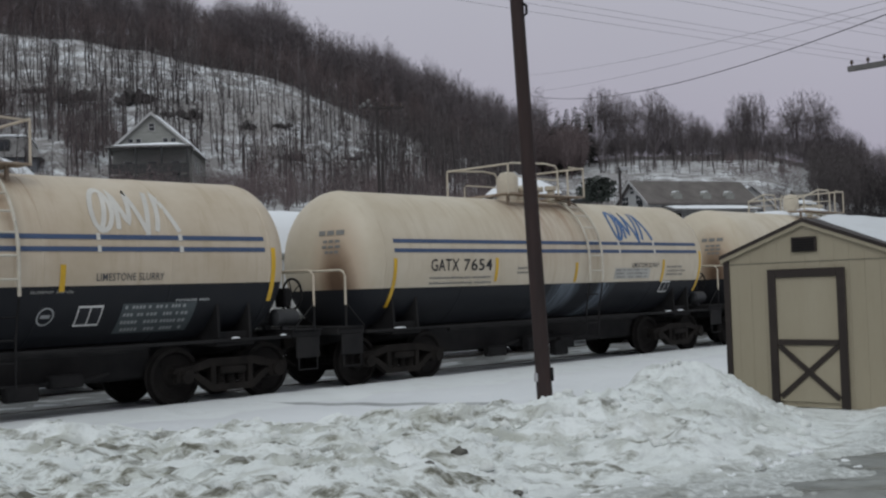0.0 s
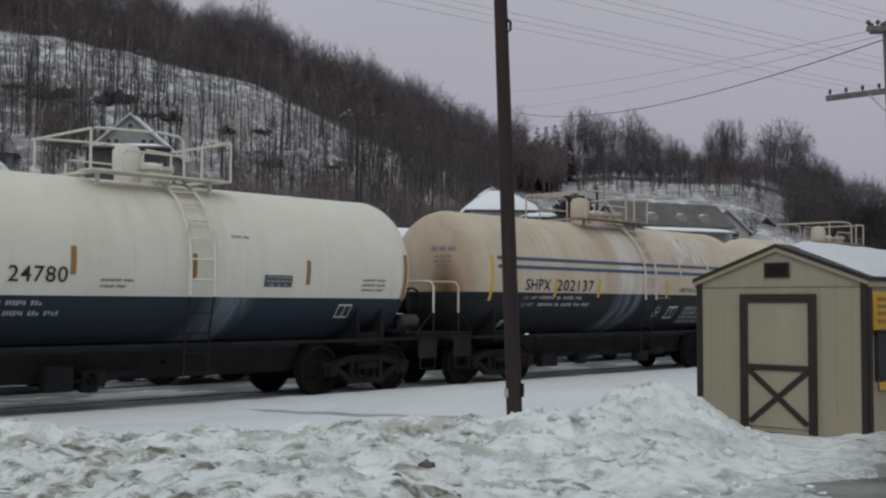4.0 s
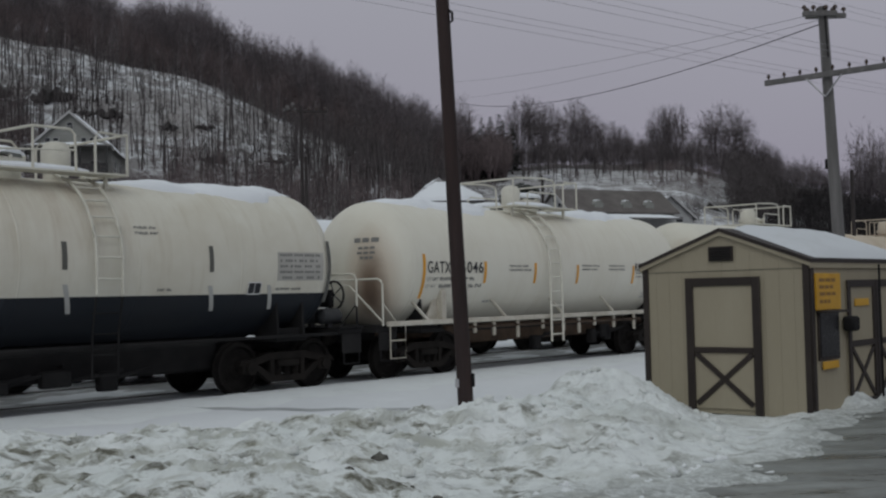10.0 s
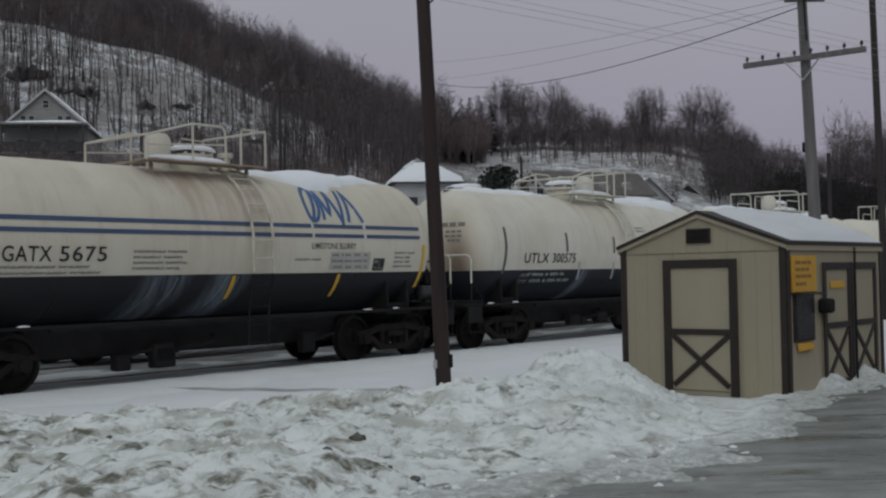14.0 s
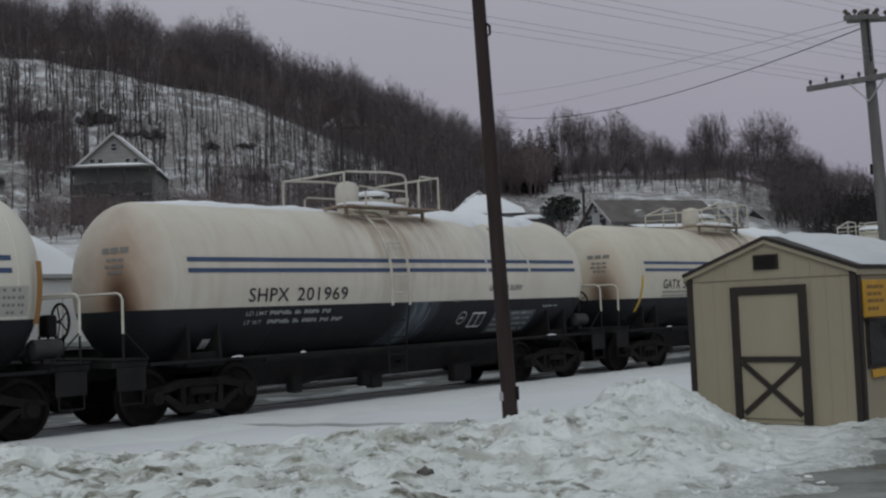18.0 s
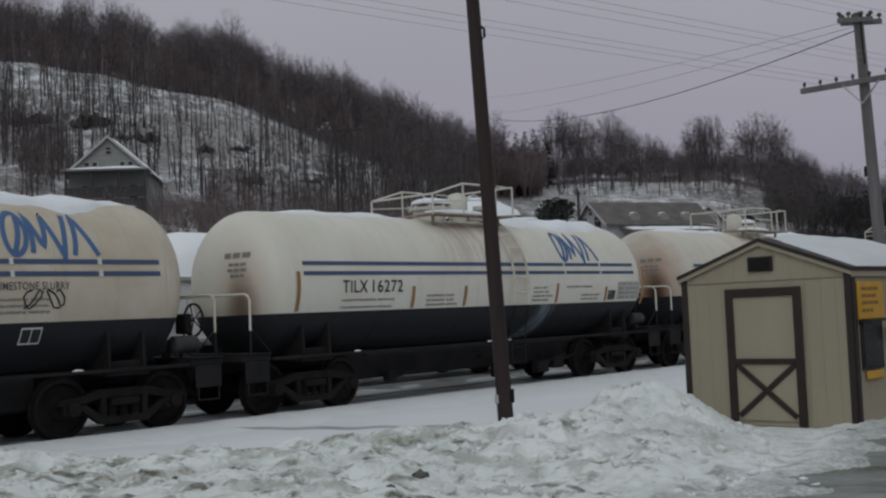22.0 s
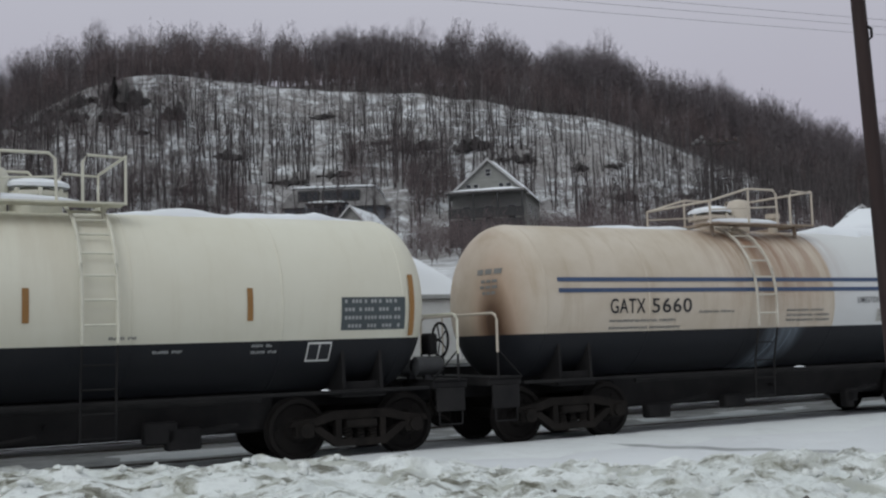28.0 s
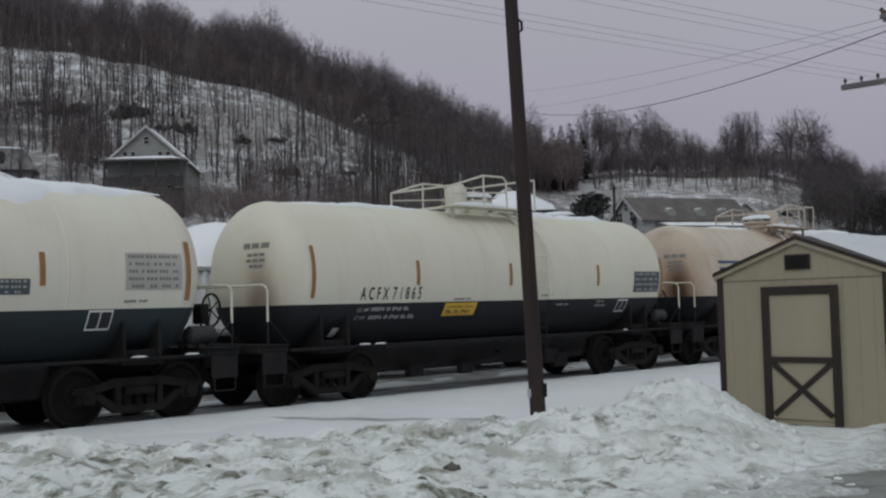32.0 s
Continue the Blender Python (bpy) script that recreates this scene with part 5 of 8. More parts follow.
CARS.append(tank_car(COUPLINGS["f"], L, "rust-browned tan tank car with a faded emblem", upper=(0.56, 0.485, 0.38), number=("SHPX", "202137", 2.45, 3.31, 4.91), num_h=0.28, text_z=1.96, marks=((1.3, 1.75, 2.7), (3.47, 1.85, 2.24), (5.11, 1.84, 2.24), (8.02, 1.85, 2.24), (11.75, 1.62, 2.5)), mark_emblem=(8.67, PALE_EMBLEM), words=(("LIMESTONE SLURRY", 8.59, 2.0, 0.11, 9.72),), panels=(("drip", 5.9, 1.2, 0.8, 0.8), ("drip", 6.6, 1.2, 0.4, 0.6), ("disc", 7.9, 1.5, 0.12, 0), ("panel", 8.38, 1.34, 0.4, 0.3), ("dark_table", 9.1, 1.2, 1.3, 0.45), ("print", 10.0, 1.66, 0.9, 0.1), ("print", 7.6, 1.83, 0.8, 0.05)), rust=0.5, grime=0.45, head=0.25, ladder=6.9, bulb=-0.45, seam_z=1.93, seed=4))
L = length_of("g", "f")
CARS.append(tank_car(COUPLINGS["g"], L, "white tank car with a blue-grey lower half", style="plain", upper=WHITE, lower=(0.026, 0.038, 0.054), number=("UTLX", "24780", 2.35, 3.31, 4.36), num_h=0.26, text_z=1.95, mark_tint="brown", marks=((1.4, 1.9, 2.8), (4.4, 2.08, 2.5), (6.5, 2.07, 2.46), (8.86, 2.0, 2.42), (11.25, 1.74, 2.6)), panels=(("dark_table", 7.95, 1.95, 0.6, 0.2), ("print", 10.2, 1.9, 0.6, 0.3), ("panel", 9.75, 1.42, 0.34, 0.24), ("print", 4.9, 1.9, 0.6, 0.18), ("drip", 6.9, 1.2, 0.9, 0.5), ("print", 7.3, 2.75, 0.5, 0.09)), rust=0.12, grime=0.16, soot=0.8, ladder=6.4, bulb=-0.2, seed=5))
L = length_of("h", "g")
CARS.append(tank_car(COUPLINGS["h"], L, "all-white tank car with white side sills and snow on top", style="walk", upper=(0.71, 0.69, 0.60), number=("GATX", "65046", 1.64, 2.37, 3.46), num_h=0.27, text_z=2.12, mark_tint="orange", marks=((1.5, 1.62, 2.52), (3.5, 1.92, 2.38), (5.34, 1.9, 2.36), (7.07, 1.88, 2.33), (9.62, 1.86, 2.32), (11.88, 1.62, 2.54)), words=(("REMOVE", 9.75, 2.18, 0.20, 10.69),), panels=(("table", 10.76, 2.08, 0.98, 0.46), ("panel", 10.42, 1.74, 0.28, 0.28), ("print", 4.4, 2.18, 0.9, 0.18), ("print", 7.3, 2.2, 0.9, 0.18), ("print", 8.5, 2.2, 0.9, 0.18), ("print", 10.3, 1.5, 0.5, 0.2), ("print", 9.8, 2.02, 0.6, 0.18), ("print", 3.7, 1.5, 0.4, 0.05)), snow=((1.2, 5.4, 36), (7.3, L - 1.0, 36)), rust=0.12, grime=0.14, soot=0.75, ladder=5.82, bulb=-0.35, seed=6))
L = length_of("i", "h")
CARS.append(tank_car(COUPLINGS["i"], L, "white tank car with a black lower half and snow on top", style="plain", upper=(0.66, 0.64, 0.555), lower=(0.02, 0.0235, 0.03), number=("UTLX", "300575", 2.34, 3.34, 4.5), num_h=0.26, text_z=1.92, mark_tint="dark", marks=((1.55, 1.7, 2.75), (4.07, 2.2, 2.66), (6.28, 2.18, 2.6), (9.0, 2.15, 2.58), (11.7, 1.6, 2.72)), panels=(("lean", 4.67, 1.52, 0.085, 0.44), ("lean", 6.3, 1.52, 0.085, 0.44), ("lean", 9.0, 1.5, 0.085, 0.42), ("lean", 10.28, 1.5, 0.085, 0.42), ("drip", 4.9, 1.2, 0.5, 0.6), ("panel", 9.86, 1.76, 0.22, 0.22), ("table", 10.5, 2.0, 1.1, 0.5), ("print", 10.5, 1.83, 0.8, 0.14), ("print", 7.6, 2.75, 0.6, 0.18), ("print", 8.0, 1.84, 0.3, 0.09)), snow=((7.5, L - 0.9, 40), (1.0, 5.4, 20)), rust=0.22, grime=0.3, soot=0.6, ladder=6.8, bulb=0.5, seed=7))
L = length_of("j", "i")
CARS.append(tank_car(COUPLINGS["j"], L, "cream tank car with a bright blue emblem and yellow tapes", upper=CREAM, number=("GATX", "5675", 2.35, 3.15, 4.1), num_h=0.26, text_z=1.98, marks=((1.35, 1.45, 2.33), (6.7, 1.34, 1.74), (9.28, 1.32, 1.74), (11.65, 1.45, 2.32)), mark_emblem=(8.58, BLUE_EMBLEM), words=(("LIMESTONE SLURRY", 8.5, 2.22, 0.11, 9.67),), panels=(("drip", 4.9, 1.2, 0.9, 0.7), ("drip", 6.3, 1.2, 0.8, 0.7), ("table", 9.0, 1.82, 1.1, 0.34), ("panel", 10.2, 1.8, 0.24, 0.24), ("print", 10.8, 1.86, 0.7, 0.36), ("print", 4.6, 1.86, 1.3, 0.36), ("print", 8.1, 2.0, 0.8, 0.09), ("print", 2.35, 1.89, 1.8, 0.09), ("print", 2.35, 1.8, 1.9, 0.09)), snow=((7.4, L - 1.2, 36),), rust=0.4, grime=0.3, ladder=7.0, bulb=-0.5, prints=False, seed=8))
L = length_of("k", "j")
CARS.append(tank_car(COUPLINGS["k"], L, "cream tank car with a rusty head and faded emblem", upper=(0.635, 0.605, 0.53), number=("SHPX", "201969", 2.74, 3.60, 4.97), num_h=0.26, text_z=1.92, mark_emblem=(8.92, PALE_EMBLEM), words=(("LIMESTONE SLURRY", 8.96, 2.04, 0.11, 10.04),), panels=(("drip", 6.6, 1.2, 0.9, 0.7), ("disc", 8.32, 1.5, 0.12, 0), ("panel", 8.62, 1.3, 0.36, 0.3), ("dark_table", 9.3, 1.16, 1.4, 0.45), ("print", 10.9, 1.66, 0.6, 0.1), ("print", 7.9, 1.83, 0.4, 0.05)), snow=((1.3, 6.2, 15), (L * 0.57, L - 1.1, 42)), rust=0.5, grime=0.25, soot=1.0, head=0.4, ladder=6.0, bulb=-0.5, seam_z=1.85, seed=9))
L = length_of("l", "k")
CARS.append(tank_car(COUPLINGS["l"], L, "clean white tank car with blue emblem and snow", upper=(0.67, 0.655, 0.58), number=("TILX", "16272", 2.44, 3.07, 4.0), num_h=0.26, text_z=2.09, mark_tint="brown", marks=((1.36, 1.8, 2.5), (4.27, 1.8, 2.21), (5.8, 1.8, 2.2), (8.92, 1.8, 2.22), (10.84, 1.8, 2.13), (12.42, 1.7, 2.6)), mark_emblem=(9.29, BLUE_EMBLEM), panels=(("print", 2.44, 1.95, 1.7, 0.09), ("print", 2.44, 1.82, 1.7, 0.09), ("print", 4.7, 1.82, 1.0, 0.27), ("table", 11.36, 1.82, 0.95, 0.42), ("panel", 10.98, 1.82, 0.2, 0.22), ("print", 9.3, 2.12, 1.2, 0.09), ("print", 9.9, 1.84, 0.8, 0.18), ("drip", 8.4, 1.2, 0.6, 0.6), ("print", 8.1, 1.84, 0.7, 0.36)), snow=((L * 0.56, L - 0.9, 42), (1.4, 5.6, 12)), rust=0.45, grime=0.18, soot=0.7, ladder=7.3, bulb=0.35, prints=False, seed=10))
L = length_of("m", "l")
CARS.append(tank_car(COUPLINGS["m"], L, "rust-streaked tan tank car with sprayed scrawls", upper=(0.57, 0.52, 0.43), number=("UTLX", "300588", 2.33, 3.15, 4.40), num_h=0.27, text_z=1.85, mark_emblem=(9.2, BLUE_EMBLEM), words=(("LIMESTONE SLURRY", 8.92, 2.24, 0.11, 10.04),), panels=(("scrawl", 1.59, 1.82, 0.7, 0.45), ("scrawl", 4.61, 1.84, 0.86, 0.5), ("scrawl", 7.67, 1.95, 0.84, 0.34), ("scrawl", 9.3, 1.95, 0.7, 0.3), ("drip", 4.7, 1.2, 0.5, 0.6), ("drip", 7.5, 1.2, 0.6, 0.6), ("drip", 8.3, 1.2, 0.5, 0.5), ("print", 8.9, 1.9, 1.0, 0.27), ("panel", 9.36, 1.46, 0.3, 0.24), ("print", 7.9, 1.45, 0.5, 0.18)), snow=((2.2, 5.6, 20), (L * 0.57, L - 1.0, 40)), rust=0.85, grime=0.5, soot=1.0, head=0.95, ladder=6.1, bulb=-0.5, seed=11))
L = length_of("n", "m")
CARS.append(tank_car(COUPLINGS["n"], L, "tan tank car with a white repainted panel", upper=(0.59, 0.525, 0.435), number=("GATX", "5660", 2.56, 3.30, 4.32), num_h=0.28, text_z=2.06, words=(("LIMESTONE SLURRY", 8.45, 2.2, 0.11, 9.64),), panels=(("drip", 6.2, 1.2, 0.9, 0.7), ("print", 4.5, 2.06, 1.0, 0.09), ("print", 6.6, 1.88, 1.3, 0.27), ("table", 9.0, 1.84, 0.9, 0.24), ("panel", 10.16, 1.84, 0.26, 0.24), ("print", 11.0, 1.9, 0.6, 0.36), ("print", 2.56, 1.93, 1.8, 0.09), ("print", 2.56, 1.81, 2.0, 0.09), ("print", 9.9, 1.6, 0.4, 0.18)), snow=((2.8, 6.0, 13), (L * 0.62, L - 1.0, 38)), rust=0.8, grime=0.4, soot=0.9, head=0.25, patch_x=(7.84, 10.01), ladder=5.78, bulb=0.15, prints=False, seed=12))
L = length_of("o", "n")
CARS.append(tank_car(COUPLINGS["o"], L, "cream-white tank car with a black lower half", style="plain", upper=(0.68, 0.665, 0.56), number=("A C F X", "7 1 8 6 5", 2.44, 3.12, 3.97), num_h=0.26, text_z=SEAM + 0.05, mark_tint="brown", marks=((1.28, 1.88, 2.8), (3.82, 2.1, 2.56), (6.5, 2.08, 2.53), (9.5, 2.06, 2.52), (12.05, 1.8, 2.72)), panels=(("sign", 4.7, 1.5, 0.92, 0.25), ("dark_table", 10.94, 1.9, 1.04, 0.48), ("panel", 10.45, 1.46, 0.36, 0.28), ("print", 8.2, 1.64, 0.5, 0.09), ("print", 9.6, 1.6, 0.4, 0.18), ("print", 7.6, 1.84, 0.5, 0.05), ("print", 4.9, 1.8, 0.6, 0.05)), snow=((1.4, 6.0, 9), (7.6, L - 1.2, 15)), rust=0.1, grime=0.12, soot=0.5, ladder=7.23, bulb=-0.35, seed=13))
L = length_of("p", "o")
CARS.append(tank_car(COUPLINGS["p"], L, "white tank car with a slate-grey lower half under snow", style="plain", upper=WHITE, lower=(0.034, 0.044, 0.05), mark_tint="brown", marks=((9.54, 2.12, 2.6), (11.95, 1.88, 2.8)), panels=(("table", 10.9, 2.05, 0.98, 0.56), ("dark_table", 8.7, 2.0, 0.7, 0.22), ("panel", 10.35, 1.46, 0.38, 0.3), ("print", 10.9, 1.86, 0.5, 0.14)), snow=((L * 0.55, L - 0.9, 40),), rust=0.1, grime=0.14, seed=14))


# ---- tracks ----
def rail_mesh(off, s0, s1):
    g = Geo()
    prof = [(-0.07, -0.18), (0.07, -0.18), (0.07, -0.165), (0.012, -0.14), (0.012, -0.045), (0.036, -0.035), (0.036, -0.006), (0.028, 0.0), (-0.028, 0.0), (-0.036, -0.006), (-0.036, -0.035), (-0.012, -0.045), (-0.012, -0.14), (-0.07, -0.165)]
    vs = [track_point(s, off + a, b) for s in (s0, s1) for a, b in prof]
    n = len(prof)
    g.add(vs, [(i, (i + 1) % n, n + (i + 1) % n, n + i) for i in range(n)])
    return g.mesh("rail", RAIL_STEEL, 0)


for off in (-0.753, 0.753, 4.4 - 0.753, 4.4 + 0.753):
    tagged(new("rail", rail_mesh(off, -90, 260)), "worn steel rail sunk in the snow", "rail", "rails of the two tracks")

SLUSH = worn("grey_wet_slush", (0.24, 0.25, 0.26), (0.46, 0.475, 0.48), 0.55, 0, 1.2, 9, 0.5, 0.02, (1, 1, 1))


PACKED = worn("trodden_grey_snow", (0.40, 0.415, 0.43), (0.66, 0.68, 0.7), 0.6, 0, 1.2, 9, 0.5, 0.02)


def bed_mesh(off, s0, s1, w):
    g = Geo()
    n = int((s1 - s0) / 0.8)
    vs, fs = [], []
    for i in range(n + 1):
        s = s0 + (s1 - s0) * i / n
        for k, a in enumerate((-0.70 if off == 0 else -w, -0.66, 0.0, 0.72, w)):
            z = (-0.06, -0.022, -0.012, -0.022, -0.08)[k] + 0.02 * noise.noise((s * 0.7, a * 2, 5))
            vs.append(track_point(s, off + a + (0.12 * noise.noise((s * 0.5, a, 1)) if abs(a) == w else 0), z))
    for i in range(n):
        for k in range(4):
            fs.append((i * 5 + k, i * 5 + k + 1, i * 5 + k + 6, i * 5 + k + 5))
    g.add(vs, fs)
    return g.mesh("track_bed", PACKED, 60)


for off in (0.0, 4.4):
    tagged(new("track_bed", bed_mesh(off, -80, 200, 1.35)), "grey slush packed between the rails", "track bed", kind="structure")


def strip_mesh(name, lines, s0, s1, step, material):
    """A long strip beside the track; lines: offset, height, wander."""
    n, m = int((s1 - s0) / step), len(lines)
    vs, fs = [], []
    for i in range(n + 1):
        s = s0 + (s1 - s0) * i / n
        for k, (a, z, w) in enumerate(lines):
            vs.append(track_point(s, a + w * noise.noise((s * 1.1, k * 3.0, 6)), z + 0.3 * w * noise.noise((s * 1.7, k * 2.0, 9))))
    for i in range(n):
        for k in range(m - 1):
            fs.append((i * m + k, i * m + k + 1, i * m + m + k + 1, i * m + m + k))
    g = Geo()
    g.add(vs, fs)
    return g.mesh(name, material, 60)


GRIMY_BALLAST = worn("oily_ballast", (0.2, 0.2, 0.2), (0.5, 0.51, 0.52), 0.7, 0, 1.5, 18, 0.6, 0.03)
tagged(new("ballast", strip_mesh("ballast", ((0.80, -0.10, 0.03), (1.4, -0.06, 0.06), (2.2, -0.03, 0.06), (3.2, -0.05, 0.06), (4.4, -0.035, 0.02), (5.6, -0.05, 0.1), (6.3, -0.09, 0.3)), -80, 200, 0.5, GRIMY_BALLAST)), "grey trodden snow and ballast between the two tracks", "track bed", kind="structure")
tagged(new("snow_shoulder", strip_mesh("snow_shoulder", ((-0.84, -0.12, 0.01), (-0.85, 0.006, 0.012), (-0.92, 0.03, 0.03), (-1.05, 0.045, 0.05), (-1.4, 0.035, 0.06), (-2.0, 0.0, 0.05), (-2.8, -0.06, 0.05)), -80, 200, 0.22, SNOW)), "snow heaped along the near rail", "snow", kind="structure")


# ---- shed ----
SIDING = worn("cream_board_siding", (0.295, 0.258, 0.182), (0.352, 0.315, 0.232), 0.7, 0, 1.2, 30, 0.25, 0.003, (1, 1, 0.15))
BROWN_TRIM = worn("dark_brown_trim", (0.016, 0.0115, 0.0098), (0.034, 0.025, 0.0205), 0.65, 0, 3, 40, 0.3, 0.003)
DARK_GLASS = worn("dark_window", (0.008, 0.008, 0.009), (0.02, 0.02, 0.021), 0.3, 0, 3, 30, 0.05, 0.001, spec=0.15)
YELLOW_SIGN = worn("yellow_sign_board", (0.52, 0.27, 0.015), (0.66, 0.38, 0.03), 0.5, 0, 3, 30, 0.1, 0.002)
SHED_W, SHED_L, EAVE, RIDGE = 2.44, 3.45, 2.02, 2.46
# local x runs across the gable from far corner to near corner, y runs along the side away from the gable
SHED_AT = pose(4.02, 15.86, -0.02, 0, 0, -45.6)


def board_wall(g, x0, x1, top, y, dx, flip):
    """Grooved vertical boards between x0 and x1 under a roof line."""
    n = max(1, round((x1 - x0) / 0.203))
    for k in range(n):
        a, b = x0 + (x1 - x0) * k / n + 0.0012, x0 + (x1 - x0) * (k + 1) / n - 0.0012
        za, zb = top(a), top(b)
        poly = [(a, 0.0), (b, 0.0), (b, zb), (a, za)]
        if a < SHED_W / 2 < b and top(SHED_W / 2) > max(za, zb) + 1e-4:
            poly = [(a, 0.0), (b, 0.0), (b, zb), (SHED_W / 2, top(SHED_W / 2)), (a, za)]
        yield poly


def build_shed():
    root = thing("garden_shed", SHED_AT, "cream wooden shed with brown trim and a snowy roof", "shed")

    def gable(x):
        return EAVE + (RIDGE - EAVE) * (1 - abs(x - SHED_W / 2) / (SHED_W / 2))

    core = Geo()
    core.sheet([(0.0, 0), (SHED_W, 0), (SHED_W, EAVE - 0.01), (SHED_W / 2, RIDGE - 0.01), (0.0, EAVE - 0.01)], SHED_L - 0.02, "xz", 0.008)
    wall = part("wall", core, SIDING, root)
    for poly in board_wall(None, 0, SHED_W, gable, 0, 0, False):
        g = Geo()
        g.sheet(poly, 0.02, "xz", 0.0)
        part("board", g, SIDING, wall, smooth=0)
    n = 17
    for k in range(n):
        a, b = SHED_L * k / n + 0.0012, SHED_L * (k + 1) / n - 0.0012
        for x in (SHED_W - 0.012, -0.008):
            g = Geo()
            g.box((x + 0.01, (a + b) / 2, EAVE / 2), (0.02, b - a, EAVE), 0)
            part("board", g, SIDING, wall, smooth=0)
    # roof slabs with an overhang, and the snow on them
    over, ov_y = 0.05, 0.06
    for s in (-1, 1):
        r = Geo()
        e = SHED_W / 2 + over
        drop = (RIDGE - EAVE) / (SHED_W / 2)
        zr = RIDGE + 0.05
        ze = zr - e * drop
        xs = [SHED_W / 2, SHED_W / 2 + s * e]
        vs = []
        for y in (-ov_y, SHED_L + ov_y):
            vs += [(xs[0], y, zr), (xs[1], y, ze), (xs[1], y, ze - 0.05), (xs[0], y, zr - 0.05)]
        r.add(vs, [(0, 1, 2, 3), (7, 6, 5, 4), (0, 4, 5, 1), (1, 5, 6, 2), (2, 6, 7, 3), (3, 7, 4, 0)])
        part("roof_slab", r, BROWN_TRIM, root, smooth=0)
        f = Geo()
        vs = []
        for y in (-ov_y + 0.012, -ov_y + 0.036):
            vs += [(xs[0], y, zr - 0.03), (xs[1] - s * 0.01, y, ze - 0.03), (xs[1] - s * 0.01, y, ze - 0.1), (xs[0], y, zr - 0.1)]
        f.add(vs, [(0, 1, 2, 3), (7, 6, 5, 4), (0, 4, 5, 1), (1, 5, 6, 2), (2, 6, 7, 3), (3, 7, 4, 0)])
        part("barge_board", f, SIDING, root, smooth=0)
        b = Geo()
        b.box((xs[1] - s * 0.022, SHED_L / 2, ze - 0.085), (0.024, SHED_L + 2 * ov_y - 0.08, 0.08), 0.004)
        part("fascia", b, SIDING, root)
    # snow on the roof, thick over the back, thin at the verge
    sn = Geo()
    nx, ny = 26, 30
    vs, fs = [], []
    e = SHED_W / 2 + over - 0.03
    drop = (RIDGE - EAVE) / (SHED_W / 2)
    for i in range(ny + 1):
        for j in range(nx + 1):
            u = -1 + 2 * j / nx
            y0 = 0.32 - 0.16 * max(0, u) ** 1.5 - 0.1 * max(0, -u)
            y = y0 + (SHED_L + ov_y - 0.04 - y0) * i / ny
            edge = min(1, 6 * (1 - abs(u))) * min(1, 7 * i / ny + 0.0) * min(1, 8 * (1 - i / ny))
            wob = 0.05 * noise.noise((y * 1.5, u * 2, 11))
            h = -0.012 + max(0, edge) ** 0.5 * (0.11 + 0.4 * wob)
            vs.append((SHED_W / 2 + u * e * (1 - 0.03 * abs(wob)), y + wob * 0.6, RIDGE + 0.05 - abs(u) * e * drop * (0.97 if abs(u) > 0.15 else 1.0) - (0.03 if abs(u) < 0.1 else 0) + h))
    for i in range(ny):
        for j in range(nx):
            fs.append((i * (nx + 1) + j, i * (nx + 1) + j + 1, (i + 1) * (nx + 1) + j + 1, (i + 1) * (nx + 1) + j))
    sn.add(vs, fs)
    part("roof_snow", sn, SNOW_ROOF, root, "smooth snow lying on the shed roof", 80)
    # corner boards
    for x, y in ((0.035, -0.012), (SHED_W - 0.035, -0.012)):
        g = Geo()
        g.box((x, y, EAVE / 2 - 0.02), (0.085, 0.03, EAVE - 0.02), 0.004)
        part("corner_board", g, BROWN_TRIM, root)
    for y in (0.04, SHED_L - 0.04):
        g = Geo()
        g.box((SHED_W + 0.018, y, EAVE / 2 - 0.03), (0.03, 0.085, EAVE - 0.06), 0.004)
        part("corner_board", g, BROWN_TRIM, root)
    v = Geo()
    v.box((1.22, -0.02, 2.16), (0.36, 0.03, 0.20), 0.006)
    vent = part("gable_vent", v, BROWN_TRIM, root)
    for k in range(5):
        g = Geo()
        g.box((1.22, -0.042, 2.09 + 0.034 * k), (0.30, 0.015, 0.012), 0, Matrix.Rotation(0.5, 3, "X"))
        part("slat", g, BLACK_STEEL, vent)
    barn_door(root, 0.68, 1.78, 1.84, -0.014, "front")
    side_fittings(root)
    return root


def barn_door(root, x0, x1, h, y, where):
    """Framed door with a lower cross brace, set on the gable."""
    p = Geo()
    p.box(((x0 + x1) / 2, y - 0.004, h / 2 + 0.03), (x1 - x0 - 0.1, 0.02, h - 0.08), 0.004)
    door = part("door", p, SIDING, root)
    w = 0.115
    for cx, cz, sx, sz in ((x0 + w / 2, h / 2, w, h), (x1 - w / 2, h / 2, w, h), ((x0 + x1) / 2, h - w / 2, x1 - x0 - 2 * w, w), ((x0 + x1) / 2, 0.86, x1 - x0 - 2 * w, 0.075)):
        g = Geo()
        g.box((cx, y - 0.028, cz), (sx, 0.028, sz), 0.005)
        part("door_trim", g, BROWN_TRIM, door)
    for k, s in enumerate((1, -1)):
        lx, lz = x1 - x0 - 2 * w, 0.72
        ang = math.atan2(lz, lx)
        g = Geo()
        g.box(((x0 + x1) / 2, y - 0.026 - 0.004 * k, 0.47), (math.hypot(lx, lz) - 0.06, 0.022, 0.07), 0.004, Matrix.Rotation(-s * ang, 3, "Y"))
        part("cross_brace", g, BROWN_TRIM, door)


